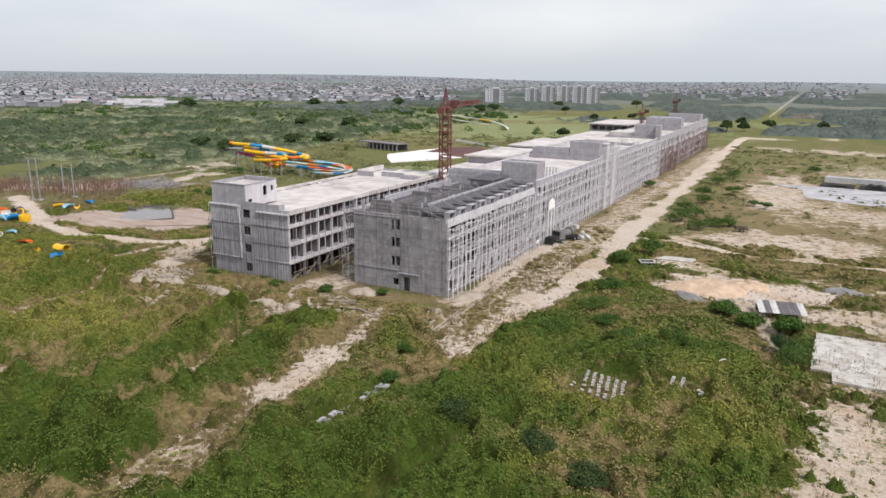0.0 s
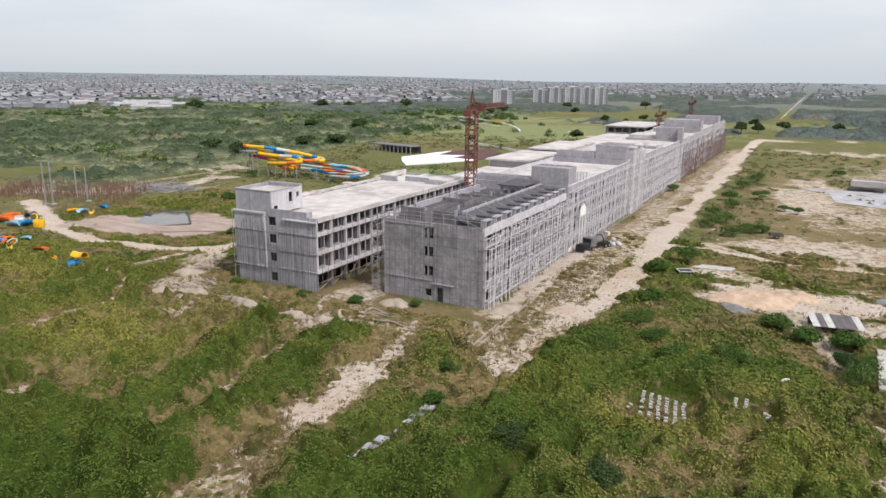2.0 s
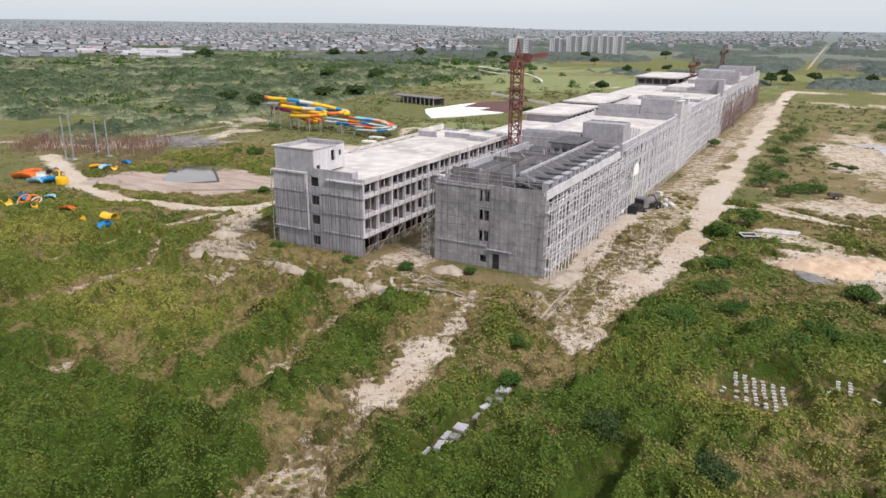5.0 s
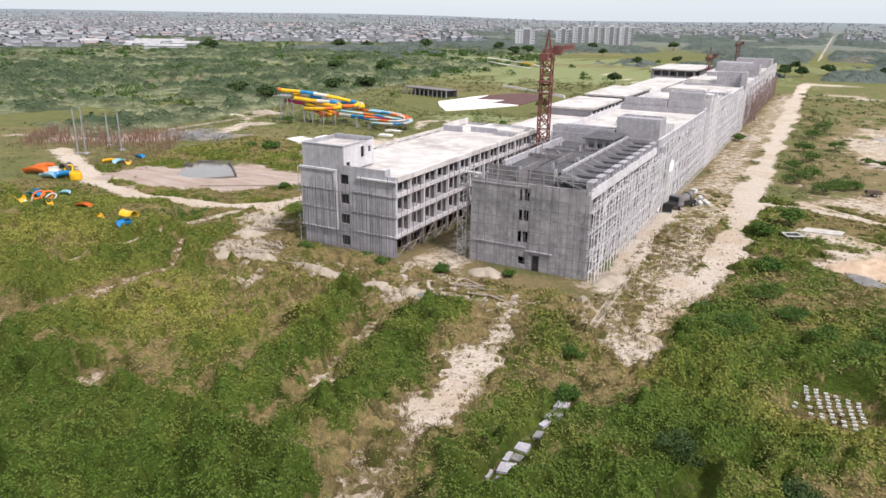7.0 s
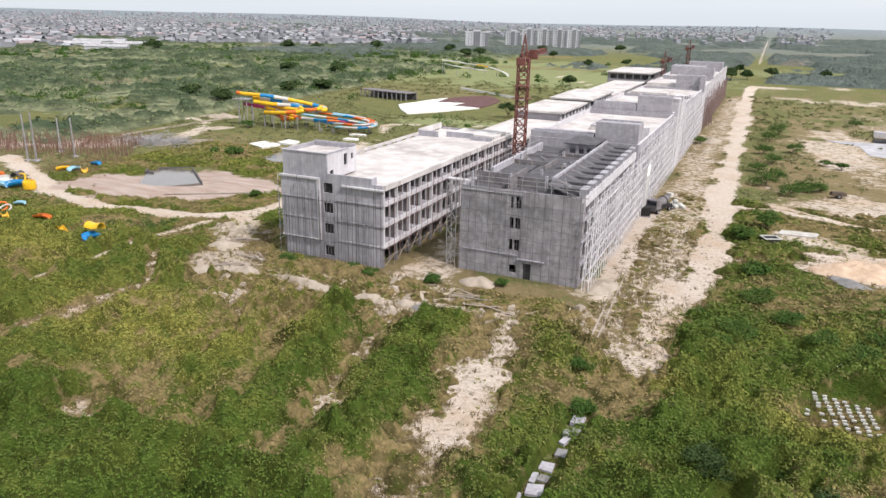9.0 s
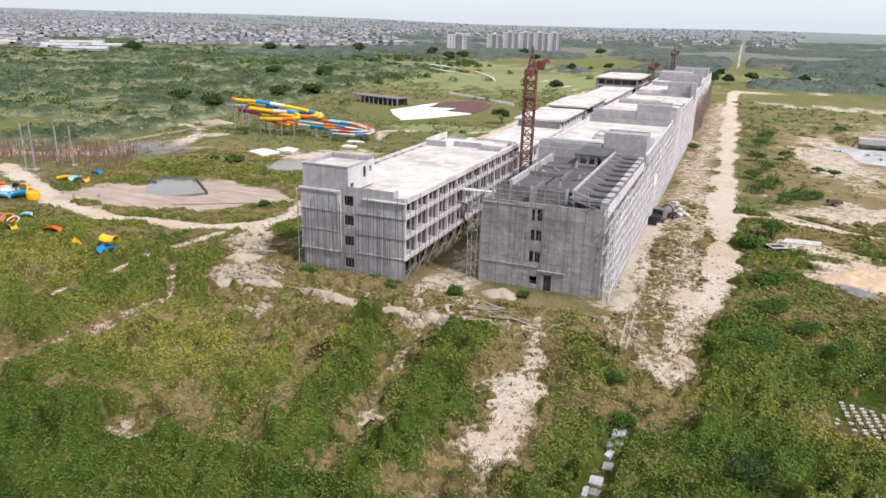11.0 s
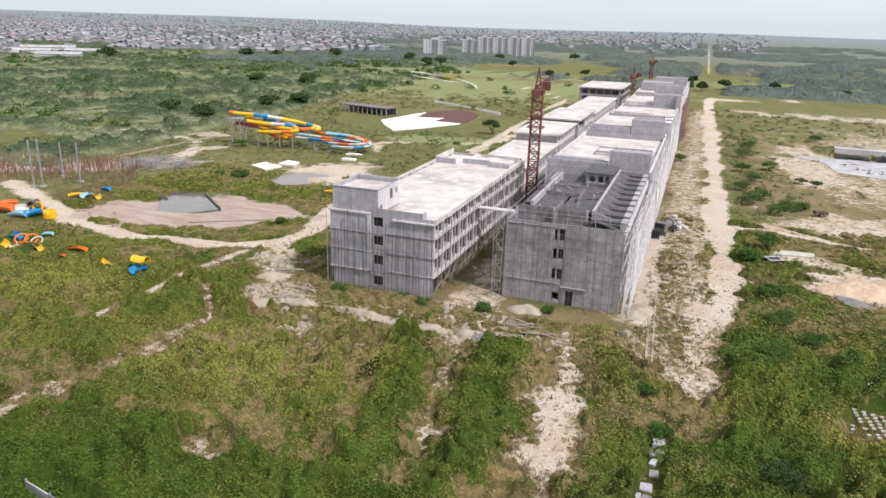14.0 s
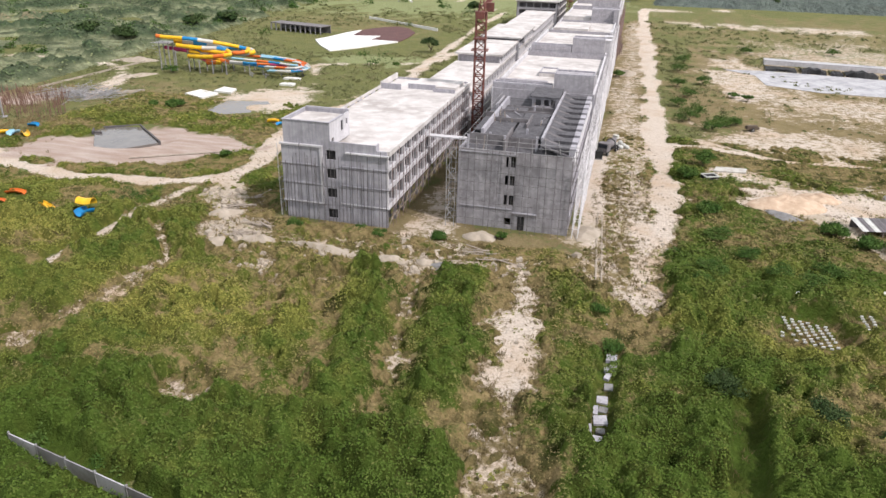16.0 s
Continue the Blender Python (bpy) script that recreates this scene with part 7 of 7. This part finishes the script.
stuff("weeds", from_arrays("weeds", v, 1, 4, M_ROADSIDE, tn), "scattered weeds round the building site", "weeds")

# low scrub rising to woodland on the far left
def scrub_height(x, y):
    open_ = ease((rough_noise(x, y, 30.0, 91) - 0.26) / 0.14) * (1 - cover("lush", x, y)) * (1 - cover("soil", x, y)) * (1 - cover("rubble", x, y))
    h = 0.3 + 3.2 * domes(x, y, 6.5, 3.0) * ease((rough_noise(x, y, 15.0, 17) - 0.475) / 0.06) + 0.6 * domes(x, y, 3.6, 7.0) + 1.8 * ease((rough_noise(x, y, 55.0, 27) - 0.57) / 0.1) * domes(x, y, 9.0, 8.0)
    open_ = open_ * ease((-160 - x - 0.1 * y) / 9) * ease((y + x * 0.22) / 20)
    return open_ * h - 0.3 * (1 - open_)


def scrub_hue(x, y):
    return np.clip(0.95 - 0.82 * ease((scrub_height(x, y) - 0.9) / 0.9) + 0.9 * (rough_noise(x, y, 34.0, 8) - 0.5) + 0.3 * (domes(x, y, 6.5, 3.0, True)[1] - 0.5), 0, 1)


def scrub_dry(x, y):
    return ease((0.36 - rough_noise(x, y, 60.0, 51)) / 0.12) * 0.6


def left_side(x, y):
    return x + y * 0.1 < -157


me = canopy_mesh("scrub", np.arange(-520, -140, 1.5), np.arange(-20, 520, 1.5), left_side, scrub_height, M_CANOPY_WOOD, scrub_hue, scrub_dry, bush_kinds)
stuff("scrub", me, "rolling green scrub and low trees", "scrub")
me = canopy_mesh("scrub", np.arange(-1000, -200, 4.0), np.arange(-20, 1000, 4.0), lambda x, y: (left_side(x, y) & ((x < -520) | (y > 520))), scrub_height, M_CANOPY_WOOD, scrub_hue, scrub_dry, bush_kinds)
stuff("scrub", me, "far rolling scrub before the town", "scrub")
x, y = scatter(210000, -620, -145, 40, 620)
k_ = left_side(x, y) & (RNG.uniform(0, 1, len(x)) < np.clip(1.25 - np.hypot(x, y) / 620, 0.2, 1))
x, y = x[k_], y[k_]
h = scrub_height(x, y)
k_ = h > 1.1
x, y, h = x[k_], y[k_], h[k_]
v, tn = loose_leaves(x, y, height(x, y) + h + RNG.uniform(-0.25, 0.35, len(x)), 0.55 + np.hypot(x, y) / 900, np.clip(scrub_hue(x, y) + RNG.normal(0, 0.1, len(x)), 0, 1), slope(scrub_height, x, y, 0.8), 0.45, 1.2)
stuff("scrub_leaves", from_arrays("scrub_leaves", v, 1, 3, M_WOOD, tn), "leafy heads of the scrub", "scrub")

# single bushes standing about in the meadows
x, y = scatter(2600, -620, -62, 70, 640)
k_ = (bare(x, y) < 0.2) & ~built_up(x, y) & (np.hypot(x + 110, y - 205) > 46) & (rough_noise(x, y, 40.0, 23) > 0.54) & ((x < -190) | (RNG.uniform(0, 1, len(x)) < 0.12)) & ~((x > -150) & (y < 95))
x, y = x[k_], y[k_]
rad = RNG.gamma(4.0, 0.6, len(x)) + 0.8
v, tn = leaf_cloud(x, y, height(x, y), rad, rad * RNG.uniform(0.8, 1.2, len(x)), 100, 0.28 + np.hypot(x, y) / 900, np.clip(RNG.normal(0.1, 0.15, len(x)), 0, 1))
stuff("meadow_bushes", from_arrays("meadow_bushes", v, 1, 4, M_BUSH, tn), "dark round bushes scattered over the meadow", "bushes")

# woods beyond the crossing road and out to the town
def wood_height(x, y, size, edge):
    dens = rough_noise(x, y, 110.0, 14) + 0.25 * (lattice(x * 0.35, y, 60.0, 19) - 0.5)
    thick = ease((dens - 0.47 - 0.03 * ((x < -300) & (y > 800))) / 0.07) * (1 - ease(cover("lush", x, y) / 0.4)) * (1 - cover("soil", x, y)) * ease((np.abs(x - 12) - 7) / 6) * ease((y - edge) / (size * 1.6)) * ease((x + 480 + (y - 432)) / 60)
    return thick * (1.2 + 3.6 * domes(x, y, size, 3.0) + 2.2 * domes(x, y, size * 0.55, 5.0)) - 0.4 * (1 - thick)


def wood_tone(x, y):
    return np.clip(0.25 + 1.2 * (rough_noise(x, y, 140.0, 9) - 0.5) + 0.5 * (lattice(x, y, 30.0, 10) - 0.5), 0, 1)


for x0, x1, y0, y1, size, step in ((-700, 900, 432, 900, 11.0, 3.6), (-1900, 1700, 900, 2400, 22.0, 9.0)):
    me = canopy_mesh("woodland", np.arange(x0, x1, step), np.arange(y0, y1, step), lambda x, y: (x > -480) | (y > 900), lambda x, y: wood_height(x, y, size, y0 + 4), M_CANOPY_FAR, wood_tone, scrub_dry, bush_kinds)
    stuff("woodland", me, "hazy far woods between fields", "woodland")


def tree(x, y, tall, spread_, label, material=M_TREE, leaves=170, name="tree", size=0.42):
    """A tapered, forked trunk and a crown of separate leaf clumps."""
    th = thing(name, label, "tree" if name == "tree" else "bush", x, y, float(height(x, y)), group="trees" if name == "tree" else "bushes")
    r = random.Random(int(x * 13 + y * 7))
    bm = bmesh.new()
    fork = tall * (0.35 if name == "tree" else 0.15)
    beam(bm, (0, 0, -0.3), (0.05 * tall, 0, fork), tall * 0.035, 7, tall * 0.022)
    tips = []
    for i in range(6):
        a = i * 1.05 + r.uniform(-0.3, 0.3)
        q = spread_ * r.uniform(0.3, 0.75)
        tip = (q * math.cos(a), q * math.sin(a), tall * r.uniform(0.5, 0.8))
        beam(bm, (0.05 * tall, 0, fork * 0.95), tip, tall * 0.018, 5, tall * 0.006)
        tips.append(tip)
    tips.append((0, 0, tall * 0.75))
    part("trunk", bm, M_BARK, th)
    cx, cy, cz = np.array(tips).T
    n = len(tips)
    rad = np.array([spread_ * r.uniform(0.38, 0.55) for _ in tips])
    v, tn = leaf_cloud(cx, cy, cz - rad * 0.45, rad, rad * 0.95, leaves, np.full(n, size), np.clip(RNG.normal(0.25, 0.25, n), 0, 1), shell=0.45)
    v2, tn2 = leaf_cloud(cx, cy, cz - rad * 0.1, rad * 0.9, -rad * 0.55, leaves // 2, np.full(n, size), np.clip(RNG.normal(0.1, 0.1, n), 0, 1), shell=0.45)
    me = from_arrays("crown", np.concatenate([v, v2]), 1, 4, material, np.concatenate([tn, tn2]))
    part("crown", me, material, th)
    return th


for x, y, h, s in ((-88.4, 337, 6.5, 5.0), (-221.5, 160, 7.0, 6.5), (-201, 157, 6.0, 6.0), (-189.3, 220, 7.5, 5.0), (-196, 201, 7.0, 5.5), (-250, 330, 8, 6), (-278, 311, 8, 6), (-262, 585, 10, 6), (-250, 596, 11, 6), (-316, 669, 11, 7), (-404, 656, 12, 9), (-473, 576, 12, 9), (-440, 585, 11, 8), (-564, 469, 12, 9), (-155, 845, 12, 7), (-232, 760, 10, 6), (-2, 448, 10, 5), (8, 470, 8, 5), (24, 492, 9, 5), (0, 538, 8, 4), (-120, 520, 8, 4), (-95, 560, 7, 4), (-185, 640, 9, 5), (60, 500, 8, 5), (100, 455, 7, 5)):
    tree(x, y, h, s, "dark green broad tree standing in the open", size=0.42 + np.hypot(x, y) / 900)
for x, y, h, s in ((6.2, -22.4, 2.4, 1.9), (22.2, -5.6, 2.6, 2.6), (20.6, -11.0, 2.2, 1.8), (54.0, -2.4, 3.2, 2.6), (52.8, 3.0, 2.4, 2.0), (25.0, 49.4, 4.2, 2.6), (21.6, 39.0, 3.0, 2.2), (33, 90, 2.6, 3.2), (36.5, 91.5, 2.4, 2.6), (-112, 59, 2.4, 2.8), (-75, 22.5, 2.0, 1.5), (-6.8 + 11, 151, 2.6, 2.6), (-140.8, 101, 2.8, 3.0), (8.8, -30.4, 1.8, 1.6), (-44.5, -7.8, 1.4, 1.6), (-33.5, -6.6, 1.3, 1.6), (-29.8, -7.2, 1.2, 1.4), (-20, -5.6, 1.2, 1.5), (-10.2, -2.4, 1.2, 1.2), (24, 20, 2.4, 2.2), (24.5, 8, 2.6, 2.4), (43.7, 15, 3.2, 2.8), (48, 10.5, 3.0, 2.6), (53.4, 11.5, 3.0, 2.6), (55.0, 1.5, 3.2, 2.8), (36.3, -7, 2.8, 2.6), (39.5, -2, 2.8, 2.6), (32, -4.5, 2.6, 2.4), (28.5, 1, 2.4, 2.2), (24.5, 92, 3.6, 3.4), (27, 100, 3.4, 3.6), (22.5, 110, 3.0, 3.0), (30, 84, 3.0, 3.2), (26, 124, 3.4, 3.4), (23.5, 140, 3.6, 3.6), (32, 146, 3.2, 3.0), (25, 168, 4.0, 4.2), (28, 190, 4.2, 4.4), (43.5, 124, 2.4, 1.8), (40, 128, 2.0, 1.8), (56, 228, 3.2, 3.4), (92, 235, 3.4, 3.6), (-95, -40, 2.4, 2.2), (-118, 58, 2.0, 1.8)):
    tree(x, y, h, s, "dense dark green bush on the waste ground", material=M_BUSH, name="bush", leaves=240 if y < 60 else 110, size=0.14 if y < 10 else 0.24)

for x, y, h, q in ((31.2, -38.4, 3.0, 2.7), (37.6, -41.4, 2.6, 2.5), (21.8, -36.2, 2.8, 2.6), (52.6, 1.8, 3.2, 2.4), (-72.1, 176.5, 7.2, 3.7)):
    tree(x, y, h, q, "broad dark bush standing above the weeds", material=M_TREE, name="bush", leaves=300, size=0.15 if y < 100 else 0.34)

# ---- loose stones and debris ----
def stones(x, y, s, label, material, low=0.8):
    """Chunks with uneven corners, one at each place."""
    n = len(x)
    unit = np.array([(-1, -1, 0), (1, -1, 0), (1, 1, 0), (-1, 1, 0), (-0.6, -0.6, 1), (0.6, -0.6, 1), (0.6, 0.6, 1), (-0.6, 0.6, 1)], float)
    quad = np.array([(4, 5, 6, 7), (0, 1, 5, 4), (1, 2, 6, 5), (2, 3, 7, 6), (3, 0, 4, 7)])
    corners = unit[None] * (1 + RNG.uniform(-0.35, 0.35, (n, 8, 3))) * s[:, None, None]
    ang = RNG.uniform(0, np.pi, n)
    cx = corners[..., 0] * np.cos(ang)[:, None] - corners[..., 1] * np.sin(ang)[:, None] * 0.7
    cy = corners[..., 0] * np.sin(ang)[:, None] + corners[..., 1] * np.cos(ang)[:, None] * 0.7
    corners = np.stack([cx + x[:, None], cy + y[:, None], corners[..., 2] * low + (height(x, y) - 0.03)[:, None]], -1)
    stuff("loose_stones", from_arrays("loose_stones", corners[:, quad].reshape(-1, 3), 1, 4, material), label, "stones")


x, y = scatter(16000, -75, 66, -64, 62)
w_ = np.maximum(cover("soil", x, y) * 0.55, cover("rubble", x, y))
k_ = ~built_up(x, y) & (w_ > 0.12) & (w_ < 0.93) & (RNG.uniform(0, 1, len(x)) < 0.3 + 0.5 * cover("rubble", x, y))
stones(x[k_], y[k_], RNG.gamma(2.0, 0.055, k_.sum()) + 0.05, "loose stones and broken concrete on bare soil", M_RUBBLE)
x, y = scatter(9000, -72, 16, -24, 6)
near_ = np.minimum(line_dist(x, y, [(-63, 2), (-57, -8), (-52, -14), (-34, -16), (-22, -15.5), (-10, -12.5), (0, -9)]), np.minimum(line_dist(x, y, [(-56, -12), (-44, -22)]) * 0.8, line_dist(x, y, [(-24, -8), (-23, 6)])))
k_ = ~built_up(x, y) & (RNG.uniform(0, 1, len(x)) < 0.5 * np.exp(-(near_ / 2.4) ** 2))
stones(x[k_], y[k_], RNG.gamma(2.0, 0.11, k_.sum()) + 0.1, "broken slabs and concrete debris before the blocks", M_RUBBLE, 0.6)


# ---- far town ----
def town():
    """Houses by the hundred out to the hills: walls and pitched or flat roofs."""
    r = np.random.default_rng(5)
    n = 15000
    az = radians(-82) + r.uniform(0, 1, n) ** 1.25 * radians(86)
    dist = 820 + 3300 * r.uniform(0, 1, n) ** 1.35
    x, y = np.sin(az) * dist, np.cos(az) * dist - 100
    left = np.degrees(az) < -24
    keep_ = (left & (dist > 980 - 500 * (np.degrees(az) < -50))) | (~left & (dist > 1500) & (r.uniform(0, 1, n) < 0.55))
    keep_ &= (rough_noise(x, y, 160, 44) > 0.43) & ~((np.abs(x + 280) < 90) & (y < 1250)) & (np.abs(x - 10) > 25)
    x, y = x[keep_], y[keep_]
    n = len(x)
    w, d, h = r.uniform(3.5, 8, n), r.uniform(3, 6, n), r.choice([3.2, 3.4, 3.8, 6.4, 6.8, 9.6], n)
    a = r.choice([0.1, 0.5, 1.2, 1.7, 2.3], n) + r.normal(0, 0.06, n)
    pitch = np.where(r.uniform(0, 1, n) < 0.65, r.uniform(1.4, 2.6, n), 0.3)
    base = height(x, y)
    wu = np.array([(-1, -1, 0), (1, -1, 0), (1, 1, 0), (-1, 1, 0), (-1, -1, 1), (1, -1, 1), (1, 1, 1), (-1, 1, 1)], float)
    wq = np.array([(0, 1, 5, 4), (1, 2, 6, 5), (2, 3, 7, 6), (3, 0, 4, 7)])

    def lay(u, hx, hy, z):
        px, py = u[None, :, 0] * hx[:, None], u[None, :, 1] * hy[:, None]
        return np.stack([px * np.cos(a)[:, None] - py * np.sin(a)[:, None] + x[:, None], px * np.sin(a)[:, None] + py * np.cos(a)[:, None] + y[:, None], z], -1)

    walls = lay(wu, w, d, base[:, None] - 1 + wu[None, :, 2] * (h[:, None] + 1))
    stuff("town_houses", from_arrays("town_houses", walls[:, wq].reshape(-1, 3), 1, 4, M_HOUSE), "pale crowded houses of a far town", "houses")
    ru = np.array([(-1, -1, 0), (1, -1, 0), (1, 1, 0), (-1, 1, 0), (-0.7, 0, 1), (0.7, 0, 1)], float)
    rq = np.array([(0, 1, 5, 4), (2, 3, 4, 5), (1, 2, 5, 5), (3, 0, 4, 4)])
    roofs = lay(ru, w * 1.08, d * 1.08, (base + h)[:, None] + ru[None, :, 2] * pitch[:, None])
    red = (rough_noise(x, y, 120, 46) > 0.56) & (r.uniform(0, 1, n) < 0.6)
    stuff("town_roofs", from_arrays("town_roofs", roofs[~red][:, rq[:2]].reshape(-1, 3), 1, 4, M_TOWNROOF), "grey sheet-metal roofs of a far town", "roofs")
    stuff("town_roofs", from_arrays("town_roofs", roofs[red][:, rq[:2]].reshape(-1, 3), 1, 4, M_RED_ROOF), "red tiled roofs of a far town, dulled for haze", "roofs")


town()


def apartment(x, y, w, d, storeys, label, turn=20, wall=M_APT, side=M_APT_G):
    th = thing("apartment_block", label, "building", x, y, -1, turn, group="apartment blocks")
    h = storeys * 3.1 + 1
    part("wall", boxes((-w / 2, w / 2, -d / 2, d / 2, 0, h)), wall, th)
    part("roof", boxes((-w / 2 - 0.3, w / 2 + 0.3, -d / 2 - 0.3, d / 2 + 0.3, h, h + 0.6), (-w / 6, w / 6, -d / 6, d / 6, h + 0.6, h + 3)), wall, th)
    part("stair_strip", boxes((-w * 0.14, w * 0.14, -d / 2 - 0.6, -d / 2, 0, h + 1.2)), side, th, "dark grey stair strip")
    part("corner_strip", boxes((w * 0.36, w / 2 + 0.15, -d / 2 - 0.5, -d / 2, 0, h)), side, th)
    for s in range(storeys):
        for u in (-0.36, -0.24, 0.24, 0.31):
            part("window", boxes((w * u - 0.7, w * u + 0.7, -d / 2 - 0.06, -d / 2 + 0.1, 1.6 + 3.1 * s, 3.2 + 3.1 * s)), M_APT_WIN, th)
    return th


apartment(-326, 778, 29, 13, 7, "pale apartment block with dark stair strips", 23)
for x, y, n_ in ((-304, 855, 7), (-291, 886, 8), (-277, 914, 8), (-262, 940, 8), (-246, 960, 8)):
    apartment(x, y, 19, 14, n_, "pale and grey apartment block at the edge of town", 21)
for x, y, w, d, t in ((-655, 455, 44, 12, 35), (-620, 492, 34, 10, 35), (-580, 425, 40, 9, 33), (-700, 520, 56, 14, 36), (-745, 470, 44, 14, 30)):
    hall = thing("warehouse", "long pale warehouse with low pitched metal roof", "building", x, y, -0.5, t, group="warehouses")
    part("wall", boxes((-w / 2, w / 2, -d / 2, d / 2, 0, 5)), M_APT, hall)
    bm = bmesh.new()
    v = [bm.verts.new((q * (w / 2 + 0.5), yy, zz)) for q in (-1, 1) for yy, zz in ((-d / 2 - 0.6, 4.9), (0, 7.2), (d / 2 + 0.6, 4.9))]
    for f in ((0, 3, 4, 1), (1, 4, 5, 2), (0, 1, 2), (3, 5, 4), (0, 2, 5, 3)):
        bm.faces.new([v[q] for q in f])
    part("roof", bm, M_BASIN, hall)
